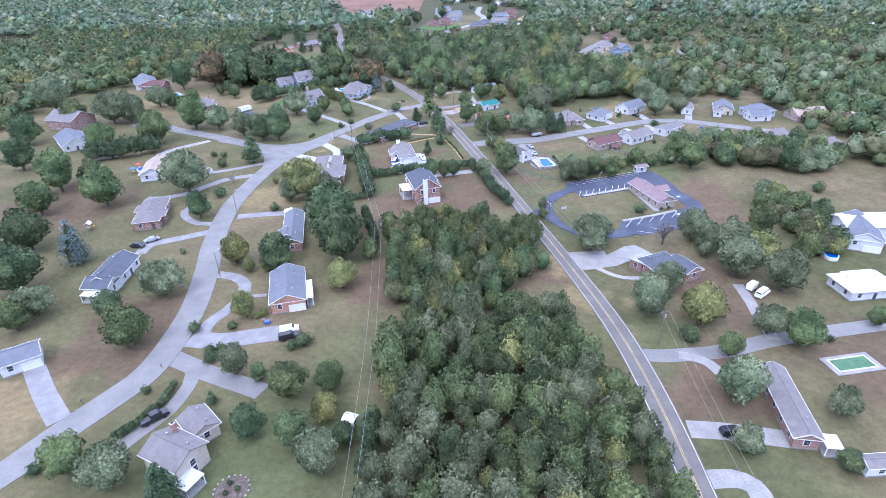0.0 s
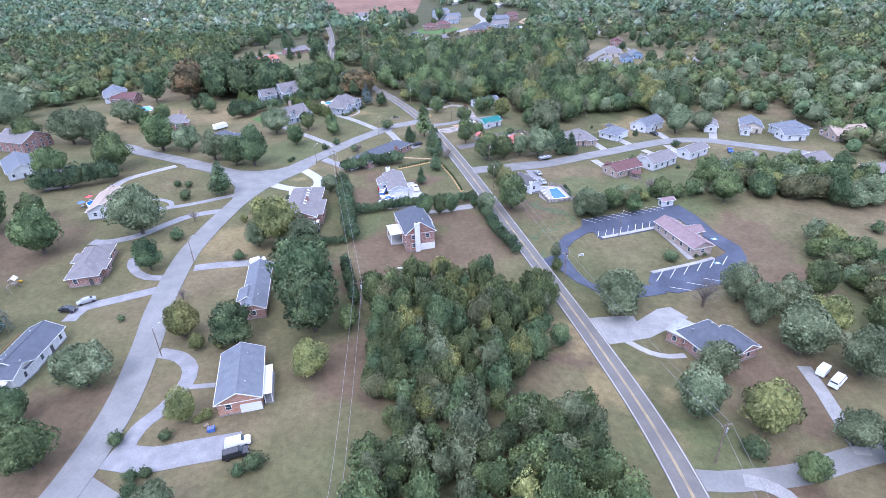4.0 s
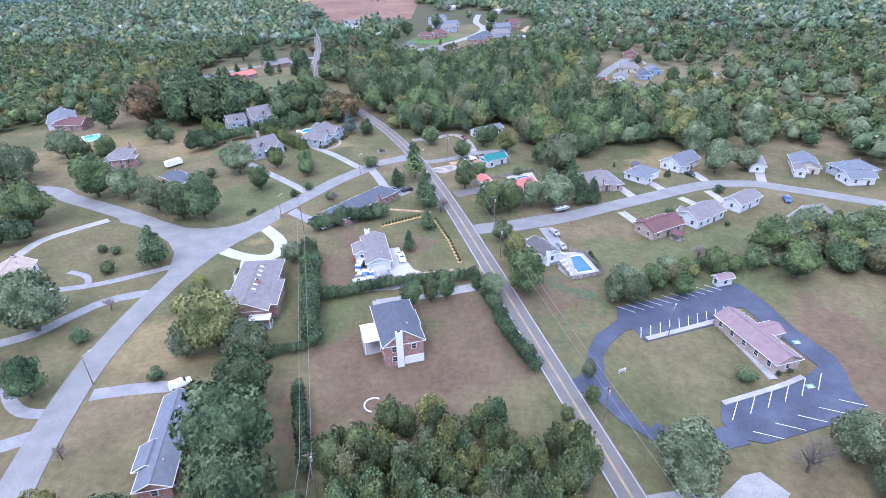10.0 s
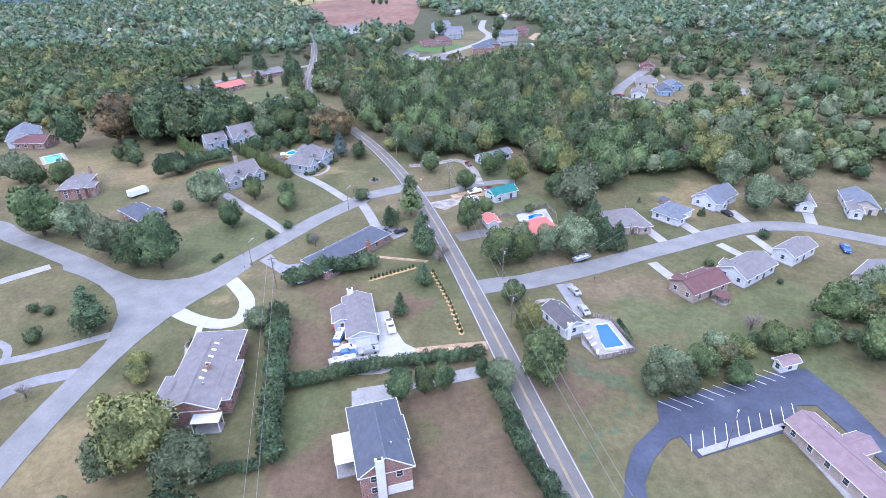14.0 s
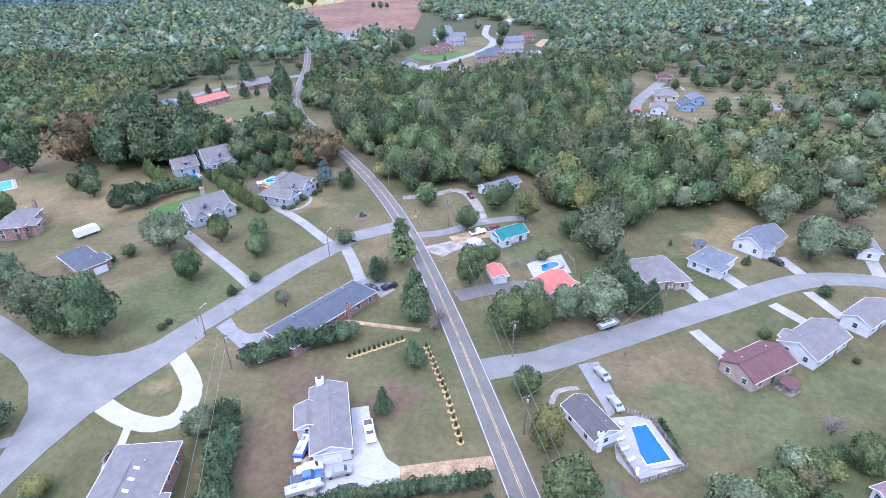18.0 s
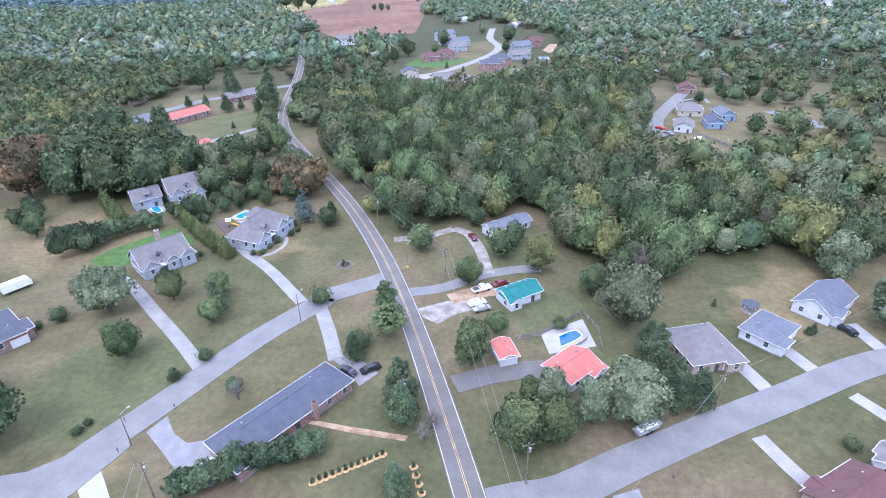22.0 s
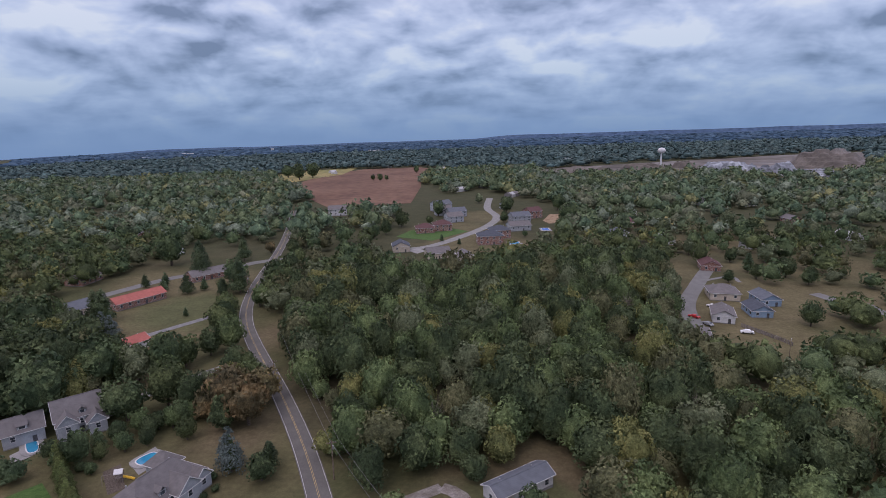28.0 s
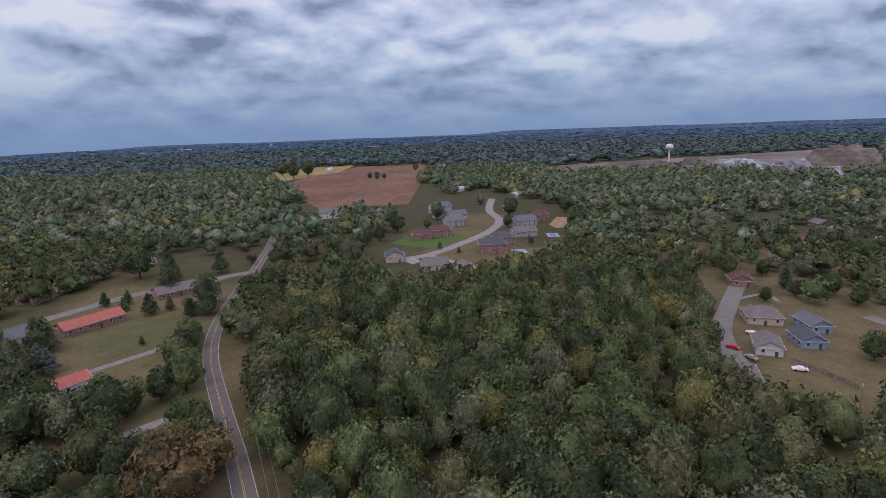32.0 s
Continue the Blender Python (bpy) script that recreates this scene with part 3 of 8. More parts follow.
_, LINES["drive_hedge"] = road("driveway", "asphalt_pale", 3.2, ((-61.0, 94.4), (-59.2, 89), (-60.0, 81), (-62.5, 76.1), (-64.6, 71.9)), "pale weathered asphalt drive", -0.017)
_, LINES["drive_west_a"] = road("driveway", "concrete_old", 3.6, ((-84.8, 159.8), (-94.2, 154.6), (-100.6, 150.7), (-100.9, 145)), "aged grey concrete drive", -0.014)
_, LINES["drive_west_b"] = road("driveway", "concrete_old", 2.6, ((-84, 165.6), (-91.5, 166.0), (-97.5, 170.0), (-101, 175.4), (-99.5, 181)), "aged grey concrete drive", -0.011)
_, LINES["drive_west_c"] = road("driveway", "concrete_old", 3.6, ((-85.6, 210.5), (-92, 208.6), (-98.1, 205.2), (-103.3, 198.0), (-107.6, 191.6), (-115.5, 187), (-121.1, 187)), "aged grey concrete drive", -0.008)
_, LINES["drive_west_d"] = road("driveway", "concrete_old", 2.6, ((-84.5, 226), (-90.0, 222.8), (-99.2, 217.2), (-107.7, 213.2), (-121.6, 209.3), (-130, 204.5)), "aged grey concrete drive", -0.020)
_, LINES["drive_west_hook"] = road("driveway", "concrete_old", 1.8, ((-107.4, 213.4), (-109.4, 217), (-112.4, 219.2), (-117.6, 220.8)), "aged grey concrete drive", -0.005)
_, LINES["drive_west_e"] = road("driveway", "concrete_pale", 3.5, ((-125.9, 255.4), (-134.4, 247), (-139.7, 239.7), (-140.5, 229.7)), "pale concrete driveway to a house", -0.017)
_, LINES["drive_blue"] = road("driveway", "concrete_old", 3.6, ((-80.1, 171.1), (-73.1, 172.8), (-62.6, 174.3)), "aged grey concrete drive", -0.014)
_, LINES["drive_garage_loop"] = road("driveway", "concrete_old", 3.4, ((-71.6, 133.4), (-65.5, 131.8), (-61.4, 127.8), (-60.4, 122.2), (-61.5, 116.4), (-64, 110.8), (-63.9, 105.2)), "aged grey concrete drive", -0.011)
_, LINES["drive_garage"] = road("driveway", "concrete_old", 6, ((-66.2, 104.2), (-58.5, 103.4), (-51.6, 105.2), (-42.5, 107.6)), "aged grey concrete drive", -0.008)
_, LINES["drive_garage_walk"] = road("driveway", "concrete_old", 1.4, ((-60.4, 122.2), (-53.8, 123)), "aged grey concrete drive", -0.020)
_, LINES["drive_pad_east"] = road("driveway", "concrete", 4.5, ((29.5, 149.2), (35.9, 150.9), (42.3, 151.5)), "grey concrete driveway through the lawns", -0.017)
_, LINES["drive_pad_loop"] = road("driveway", "concrete_pale", 1.6, ((36.8, 144.7), (42.3, 139.3), (46.5, 138), (50.2, 138.4)), "pale concrete driveway to a house", -0.014)
_, LINES["lane_east"] = road("lane", "asphalt_pale", 4.5, ((39.6, 104.6), (45.5, 104.2), (51.1, 104.8), (59.9, 106.2), (73.5, 110.7), (89.9, 114.5), (103.3, 117.4)), "pale weathered asphalt drive", -0.001)
_, LINES["lane_east_spur"] = road("lane", "concrete", 3.0, ((74.9, 135), (74.6, 126.5), (73.9, 119.4), (73.4, 110.6)), "grey concrete driveway through the lawns", 0.002)
_, LINES["lane_east_low"] = road("lane", "concrete", 2.8, ((49.2, 104.6), (52.6, 103.6), (55.2, 101.6), (56.4, 98.4)), "grey concrete driveway through the lawns", 0.005)
_, LINES["drive_ranch"] = road("driveway", "concrete", 4.5, ((44, 82.2), (51.6, 81.7), (62.1, 80.1)), "grey concrete driveway through the lawns", -0.020)
_, LINES["drive_south"] = road("driveway", "concrete", 4, ((43.3, 70.4), (48.3, 70.8), (51.1, 69.2), (51.4, 66.6)), "grey concrete driveway through the lawns", -0.017)
_, LINES["walk_pool"] = road("driveway", "gravel", 1.2, ((21.4, 244.1), (16.7, 242.1), (15, 238.1)), "brown gravel garden path", -0.014)
_, LINES["drive_maroon"] = road("driveway", "concrete_pale", 3.2, ((53.6, 267.8), (55.8, 261.7), (58.8, 254.8)), "pale concrete driveway to a house", -0.011)
_, LINES["drive_grey"] = road("driveway", "concrete_pale", 3.2, ((77.9, 280.1), (82.4, 272.1)), "pale concrete driveway to a house", -0.008)
_, LINES["drive_white"] = road("driveway", "concrete_pale", 3.2, ((90.1, 286.4), (92.7, 274.3)), "pale concrete driveway to a house", -0.020)
_, LINES["drive_north_a"] = road("driveway", "concrete_pale", 3.6, ((57.9, 290.6), (61.4, 279.5)), "pale concrete driveway to a house", -0.017)
_, LINES["drive_north_b"] = road("driveway", "concrete_pale", 3.6, ((70.7, 295.7), (74.4, 286)), "pale concrete driveway to a house", -0.014)
_, LINES["drive_north_c"] = road("driveway", "concrete_pale", 3.6, ((91.3, 305.7), (93.2, 295)), "pale concrete driveway to a house", -0.011)
_, LINES["drive_north_d"] = road("driveway", "concrete_pale", 3.6, ((119.5, 310.3), (114, 294.2)), "pale concrete driveway to a house", -0.008)
_, LINES["drive_ring"] = road("driveway", "concrete_white", 4, ((-77.9, 234.4), (-69.8, 230.3), (-62.7, 228.9), (-58.9, 231.8), (-60.3, 239.4), (-67.1, 247.8), (-72.6, 253)), "white concrete loop drive", -0.020)
_, LINES["walk_ring"] = road("driveway", "concrete_white", 1.5, ((-68.2, 228.9), (-66.7, 222.9), (-66.9, 219.2), (-64.8, 215.1)), "white concrete loop drive", -0.017)
_, LINES["drive_grey_a"] = road("driveway", "concrete", 3.3, ((-62, 279), (-72.6, 289.3), (-82.4, 298.2), (-92, 307.2), (-95.3, 310.1), (-98.9, 313.4)), "grey concrete driveway through the lawns", -0.014)
_, LINES["walk_gable"] = road("driveway", "concrete_pale", 1.2, ((-67.6, 328.3), (-63.4, 331.2), (-61.6, 336.2), (-62.3, 340.6), (-64.4, 342.6)), "pale concrete front walk curving past a lawn", -0.005)
_, LINES["drive_grey_b"] = road("driveway", "concrete", 3.3, ((-46.9, 305.2), (-60.6, 320.8), (-72.2, 331.6), (-77.5, 338.1)), "grey concrete driveway through the lawns", -0.011)
_, LINES["drive_slate"] = road("driveway", "concrete", 3.4, ((-41.1, 302.5), (-36.7, 293.1), (-32.5, 282.9)), "grey concrete driveway through the lawns", -0.008)
_, LINES["drive_centre"] = road("driveway", "concrete", 3.6, ((0.9, 213.4), (-6, 211.1), (-11.8, 209.3)), "grey concrete driveway through the lawns", -0.020)
_, LINES["lane_north"] = road("lane", "asphalt_pale", 4, ((-20, 310.7), (-10.4, 313.5), (1.2, 320.8), (16.6, 325.7)), "pale weathered asphalt drive", -0.007)
_, LINES["lane_north_spur"] = road("lane", "gravel", 3.4, ((1.9, 321.4), (-0.7, 335.7), (-4.8, 346), (-9.3, 348.8)), "brown gravel lane", -0.004)
_, LINES["lane_wood"] = road("lane", "gravel", 3.2, ((-27.7, 341.1), (-19.3, 342.7), (-9.3, 348.8)), "brown gravel lane", -0.001)
_, LINES["drive_red"] = road("driveway", "asphalt_old", 5.5, ((-5.6, 276), (3.3, 279.7), (14.3, 282.2)), "worn grey asphalt drive", -0.008)
_, LINES["drive_wood"] = road("driveway", "concrete", 4, ((-86.1, 412.9), (-99.7, 396.8), (-105.5, 388.1), (-112.9, 389.7)), "grey concrete driveway through the lawns", -0.020)
_, LINES["road_upper"] = road("road", "asphalt_pale", 7, ((-122.1, 568.7), (-139.5, 555.1), (-146.8, 538.4), (-169, 525.2), (-184.4, 498.8), (-196.4, 472.9)), "pale weathered asphalt street", 0.003)
_, LINES["lane_field"] = road("lane", "concrete_old", 3.5, ((-116.9, 462.2), (-129.2, 444.7), (-142.6, 425.7), (-149, 420.1)), "aged grey concrete drive", -0.004)
_, LINES["road_sub"] = road("road", "concrete", 7, ((-55.3, 590.2), (-34.3, 600.9), (-13, 635), (5.8, 676.5), (13.7, 718.2), (6.3, 770.4), (9.7, 843)), "grey concrete driveway through the lawns", 0.009)
_, LINES["road_sub_b"] = road("road", "concrete", 7, ((-34.3, 600.9), (-11.2, 576.2), (1.5, 569.9)), "grey concrete driveway through the lawns", 0.012)
_, LINES["road_right"] = road("road", "asphalt_pale", 7, ((126.6, 546.1), (105, 507.6), (88.9, 475.2), (82.5, 442), (84.1, 431)), "pale weathered asphalt street", 0.000)
_, LINES["road_right_b"] = road("road", "asphalt_pale", 6, ((152, 493.4), (156.8, 481), (163.7, 477.1), (162.7, 462.8)), "pale weathered asphalt street", 0.003)
_, LINES["path_field"] = road("driveway", "concrete_old", 2, ((106.1, 512.5), (126.8, 522.7), (127.7, 512.3)), "aged grey concrete drive", -0.014)
_, LINES["lot_lane"] = road("lot_lane", "asphalt_new", 5, ((35.7, 167), (40.2, 164.5), (46, 164.6), (52.9, 166.4)), "fresh dark asphalt parking lot", 0.049)
paved("pavement", "concrete_old", 0.090, ((22.5, 251.7), (27.5, 254), (29.7, 240.3), (26.5, 236.7)), "aged grey concrete drive", "pavement")
paved("pavement", "concrete_pale", 0.080, ((26.9, 236.7), (33.9, 238.7), (38.6, 225.8), (28.7, 221.6), (25.6, 226.3)), "pale concrete driveway to a house", "pavement")
paved("pavement", "concrete_old", 0.090, ((-64.2, 260.2), (-62.1, 264.5), (-58.7, 260.2), (-55, 258), (-50.3, 259.2), (-43.9, 254.3), (-46, 249.2), (-49.2, 247.6), (-52.7, 250.5), (-58, 255.2)), "aged grey concrete drive", "pavement")
paved("parking_lot", "asphalt_new", 0.140, ((21.9, 178.8), (25.5, 182.8), (27.6, 190.3), (30.7, 196.6), (37.5, 203.5), (38.5, 209.1), (56.1, 215), (68.7, 219.4), (74.9, 220.7), (78.1, 211.4), (80, 199.3), (83.6, 190), (82.8, 183.6), (81.1, 179.2), (81.4, 174.4), (70.1, 168.7), (56.6, 164.1), (51.4, 165.4), (50.3, 170), (52.2, 174.4), (66.4, 179.9), (72.6, 182.4), (78.1, 186.4), (71.1, 209.3), (67.1, 209), (63.9, 202.7), (42.2, 194.7), (40.6, 199.9), (38.2, 198.9), (33.6, 193.7), (30.5, 188.1), (29.7, 181), (31.2, 174.5), (34.1, 169), (39.7, 164.5), (35.1, 164.7), (30.1, 168.7), (26.3, 174.2), (22.6, 176.2)), "fresh dark asphalt parking lot", "parking lot")
paved("road_fork", "asphalt_pale", 0.135, ((-132.3, 268.3), (-116.7, 260.5), (-106.3, 254.5), (-95.6, 249.2), (-87.8, 248.4), (-80.7, 250.2), (-73.9, 255.8), (-70.8, 264.1), (-65.3, 256.6), (-69.4, 246.4), (-73.4, 239.4), (-77.6, 231), (-80.0, 222), (-82.0, 211), (-86.4, 212), (-88.2, 222.5), (-91.1, 231.6), (-96.4, 238.9), (-104.7, 245.6), (-113.9, 250.7), (-120.4, 253.3)), "pale weathered asphalt street", "road fork")
paved("pavement", "concrete", 0.100, ((31.2, 149.5), (42.2, 151.1), (49, 156.7), (52.5, 157.6), (55.7, 153.2), (53.1, 150.4), (51, 149.4), (44, 144.8), (33.7, 141.9), (30.6, 147)), "grey concrete driveway through the lawns", "pavement")
paved("pavement", "concrete_white", 0.110, ((-25.3, 234.8), (-21.9, 235.6), (-20.3, 230.2), (-16.7, 223.4), (-13.6, 219.1), (-16, 217.9), (-20.3, 218.6), (-22.1, 222.2)), "pale concrete driveway to a house", "pavement")
paved("pavement", "concrete_white", 0.050, ((-30.2, 213), (-32.7, 219.5), (-27.7, 222.5), (-22.4, 223.6), (-16.7, 223), (-12.9, 220.5), (-10.4, 220.9), (-10.6, 217.4), (-20.2, 212.1), (-28.1, 211.1)), "white concrete apron round the garage", "pavement")
paved("dirt", "dirt", 0.075, ((-13.7, 221.1), (-4.5, 222.9), (2.6, 224.2), (3.3, 221.3), (-4.4, 219.6), (-13.2, 216.6)), "bare orange dirt in the lawn", "dirt")
paved("pavement", "concrete", 0.084, ((-25.7, 206.5), (-17.9, 208.3), (-15.4, 199.6), (-23.8, 197.4)), "grey concrete driveway through the lawns", "pavement")
paved("pavement", "concrete", 0.090, ((-24.5, 205.4), (-24.7, 207.3), (-19.6, 208.6), (-11.9, 210.1), (-11.2, 208.1), (-18.1, 206)), "grey concrete driveway through the lawns", "pavement")
paved("pavement", "concrete_old", 0.090, ((-33.6, 283.1), (-31.1, 284.3), (-27, 283.3), (-22.2, 278.8), (-25.6, 274.5), (-28, 278.2)), "aged grey concrete drive", "pavement")
paved("pavement", "gravel", 0.050, ((-16.3, 303.3), (-8.6, 307.2), (-0.3, 309.2), (-0.2, 304.6), (-6.9, 301), (-10.6, 297.1), (-14.5, 299.7)), "brown gravel lane", "pavement")
paved("field", "soil", 0.120, ((-273.2, 1017.4), (-284.4, 1215.7), (-241.6, 1385.4), (-129.6, 1409.5), (-36.7, 1238.6), (-97.1, 1159.1), (-78.4, 963.1), (-73, 811.6), (-117, 800.8), (-155.9, 790), (-205.7, 873.7)), "bare red-brown ploughed field", "field")
paved("field", "field_gold", 0.120, ((-390.4, 1278.6), (-341.9, 1410), (-267.4, 1449), (-251.5, 1242.2), (-288.1, 1108.4), (-297.7, 1073.9)), "dry golden grass field", "field")
paved("field", "field_gold", 0.120, ((-1374.1, 2043.6), (-1295.7, 2659.6), (-1111, 2380.5), (-1116.4, 1774.4)), "dry golden grass field", "field")
paved("field", "field_gold", 0.120, ((-1822.1, 3635.8), (-1417, 3988.8), (-1163.8, 3409), (-1460.2, 3019.8)), "dry golden grass field", "field")
paved("field", "field_gold", 0.120, ((91, 708.3), (121.2, 761.3), (123.9, 749.1), (98.5, 693.6)), "dry golden grass field", "field")
paved("field", "field_gold", 0.120, ((118.9, 633.2), (158, 721.7), (163.4, 708.7), (130, 629.4)), "dry golden grass field", "field")
paved("lawn", "lawn_green", 0.080, ((128.7, 893.4), (167.4, 981.1), (174.2, 953), (147.9, 872)), "bright green watered lawn", "lawn")
paved("field", "field_gold", 0.120, ((-53.7, 1050.7), (-46.6, 1145.8), (24.1, 1149.7), (26.4, 1018.6)), "dry golden grass field", "field")
paved("field", "quarry", 0.220, ((72.5, 1207.1), (150.1, 1293.4), (389.2, 1413.9), (678.8, 1555.7), (899.6, 1603.9), (534.7, 1050.5), (413.5, 1048.8), (283.9, 1101.8), (117.4, 1069.5)), "bare quarry floor of broken stone", "field")
paved("lawn", "lawn_green", 0.080, ((-62.2, 633.4), (-34.3, 619.1), (-9.6, 653), (-26.4, 669.7), (-54.1, 658.9)), "bright green watered lawn", "lawn")
paved("lawn", "lawn_green", 0.070, ((-117.5, 324.5), (-115.5, 331.5), (-109.5, 338.7), (-102.4, 347.2), (-91.0, 338.2), (-92.6, 334.4), (-98.4, 335.6), (-104.5, 331.4), (-104.9, 323.2), (-109.4, 318.6)), "bright green watered lawn", "lawn")
paved("dirt", "dirt", 0.060, ((-35.1, 265.2), (-25.3, 263.5), (-13.6, 261.7), (-14.1, 260.4), (-24.9, 262), (-34.2, 264)), "bare orange dirt in the lawn", "dirt")
paved("dirt", "dirt", 0.080, ((51, 696.3), (61.1, 731), (69.4, 727.7), (63.3, 686.5), (54.8, 682.5)), "bare orange dirt in the lawn", "dirt")
paved("pavement", "concrete_pale", 0.100, ((-47.4, 587.3), (-41.7, 595.4), (-35.4, 587), (-40.4, 579.4)), "pale concrete driveway to a house", "pavement")
paved("pavement", "concrete_white", 0.080, ((14.1, 294.5), (25.4, 303.4), (27.1, 293), (15.4, 287.4)), "white concrete loop drive", "pavement")
paved("pavement", "concrete_pale", 0.080, ((-86.8, 355.7), (-84.2, 362.7), (-78.9, 358.4), (-81.3, 350.9)), "pale concrete driveway to a house", "pavement")
paved("pavement", "concrete_pale", 0.080, ((-119.5, 357.5), (-116.7, 364.7), (-112.7, 360.3), (-115.2, 353.4)), "pale concrete driveway to a house", "pavement")
paved("dirt", "bark", 0.060, ((-90.8, 351.7), (-88.4, 355.0), (-81.4, 346.1), (-84.0, 343.6)), "dark bark mulch under a playset", "dirt")
paved("dirt", "dirt", 0.070, ((-9.3, 310.1), (-0.3, 315.4), (6.9, 314.4), (5.4, 310.6), (-0.3, 309), (-7.1, 305.9)), "bare orange dirt in the lawn", "dirt")
# ---- trees ----
def blob_crown(seed, lumps, leaves, size, shape):
    """A conical or tall evergreen crown of radius 1 on z = 0: many small leaf clumps, with gaps between them."""
    rng = np.random.default_rng(seed)
    pts, nrm, siz = [], [], []
    for _ in range(lumps):
        if shape == "cone":
            h = rng.beta(1.1, 1.5); a = rng.uniform(0, 2 * np.pi); w = (1 - h) ** 0.85 * 0.74 + 0.04
            c = np.array([np.cos(a) * w, np.sin(a) * w, 0.15 + h * 2.5]); r = 0.12 + 0.22 * (1 - h)
        else:
            h = rng.uniform(0, 1); a = rng.uniform(0, 2 * np.pi); w = 0.72 * (1 - h) ** 0.6 + 0.08
            c = np.array([np.cos(a) * w, np.sin(a) * w, 0.4 + h * 3.0]); r = rng.uniform(0.2, 0.36) * (1.15 - 0.6 * h)
        n = rng.normal(size=(leaves, 3)); n /= np.linalg.norm(n, axis=1)[:, None]
        n[:, 2] = np.where(n[:, 2] < -0.45, -n[:, 2], n[:, 2])
        pts.append(c + n * r * rng.uniform(0.6, 1.25, (leaves, 1)) * (1, 1, 0.85)); nrm.append(n)
        siz.append(np.full(leaves, size) * rng.uniform(0.6, 1.35, leaves))
    p, n, s = np.concatenate(pts), np.concatenate(nrm), np.concatenate(siz)
    p[:, 2] = np.maximum(p[:, 2], 0.02)
    out = p - np.array((0, 0, 0.6)); out /= np.linalg.norm(out, axis=1)[:, None]
    n = 0.7 * n + 0.75 * out + rng.normal(scale=0.3, size=n.shape); n /= np.linalg.norm(n, axis=1)[:, None]
    t = np.cross(n, rng.normal(size=n.shape)); t /= np.linalg.norm(t, axis=1)[:, None]
    b = np.cross(n, t)
    s = s[:, None]
    k = len(p)
    v = np.stack([p + t * s, p - t * s * 0.6 + b * s * 0.85, p - t * s * 0.6 - b * s * 0.85 + n * s * 0.3], 1).reshape(-1, 3)
    return v, np.arange(k * 3).reshape(-1, 3)


def billow_crown(seed, lumps, div, leaves, size, tall=1.0, low=0.55):
    """A broadleaf crown of radius 1: a mass of billows, rough with small leaf clumps. Gives points, faces and how many faces are leaves."""
    rng = np.random.default_rng(seed)
    d = rng.normal(size=(lumps, 3)); d /= np.linalg.norm(d, axis=1)[:, None]
    d[:, 2] = np.where(d[:, 2] < -0.35, -d[:, 2], d[:, 2])
    c = d * rng.uniform(0.50, 0.80, (lumps, 1)) * (1, 1, 1.05)
    r = rng.uniform(0.20, 0.36, lumps)
    c, r = np.vstack([c, (0, 0, -0.05)]), np.append(r, 0.66)

    def reach(way):
        b = way @ c.T
        q = b * b - (c * c).sum(1) + r * r
        far = np.where(q > 0, b + np.sqrt(np.maximum(q, 0)), 0)
        k = far.argmax(1)
        t = far[np.arange(len(way)), k]
        p = way * t[:, None]
        return p, (p - c[k]) / r[k][:, None]

    bm = bmesh.new(); bmesh.ops.create_icosphere(bm, subdivisions=div, radius=1)
    ways = np.array([v.co for v in bm.verts]); faces = np.array([[w.index for w in f.verts] for f in bm.faces]); bm.free()
    core, _ = reach(ways / np.linalg.norm(ways, axis=1)[:, None])
    core *= 0.86 + 0.05 * rng.normal(size=(len(core), 1))
    v, t = core, faces
    if leaves:
        way = rng.normal(size=(leaves, 3)); way[:, 2] += 0.35
        way /= np.linalg.norm(way, axis=1)[:, None]
        p, n = reach(way)
        p *= rng.uniform(0.93, 1.07, (leaves, 1))
        n = n + rng.normal(scale=0.42, size=n.shape); n /= np.linalg.norm(n, axis=1)[:, None]
        a = np.cross(n, rng.normal(size=n.shape)); a /= np.linalg.norm(a, axis=1)[:, None]
        b = np.cross(n, a)
        s = (size * rng.uniform(0.55, 1.4, leaves))[:, None]
        lv = np.stack([p + a * s, p - a * s * 0.6 + b * s * 0.8, p - a * s * 0.6 - b * s * 0.8 + n * s * 0.35], 1).reshape(-1, 3)
        v = np.vstack([lv, core]); t = np.vstack([np.arange(leaves * 3).reshape(-1, 3), faces + leaves * 3])
    v = v.copy()
    v[:, 2] = np.where(v[:, 2] < 0, v[:, 2] * low / 0.75, v[:, 2] * tall) + low + 0.22
    return v, t, leaves


def twig_crown(seed, n):
    """A crown of thin bare branches and twigs."""
    rng = np.random.default_rng(seed)
    bm = bmesh.new()
    for _ in range(n):
        w = rng.normal(size=3); w[2] = abs(w[2]) + 0.35; w /= np.linalg.norm(w)
        a = Vector((0, 0, rng.uniform(0.3, 0.8)))
        m = a + Vector(w) * rng.uniform(0.35, 0.6)
        limb(bm, a, m, 0.022, 0.012, 4)
        for _ in range(5):
            e = m + (Vector(w) * 0.6 + Vector(rng.normal(scale=0.45, size=3))) * rng.uniform(0.35, 0.6)
            limb(bm, m, e, 0.011, 0.005, 3)
            for _ in range(3):
                k = m.lerp(e, rng.uniform(0.3, 0.9))
                limb(bm, k, k + Vector(rng.normal(scale=0.16, size=3)) + Vector((0, 0, 0.08)), 0.006, 0.003, 3)
    return bm


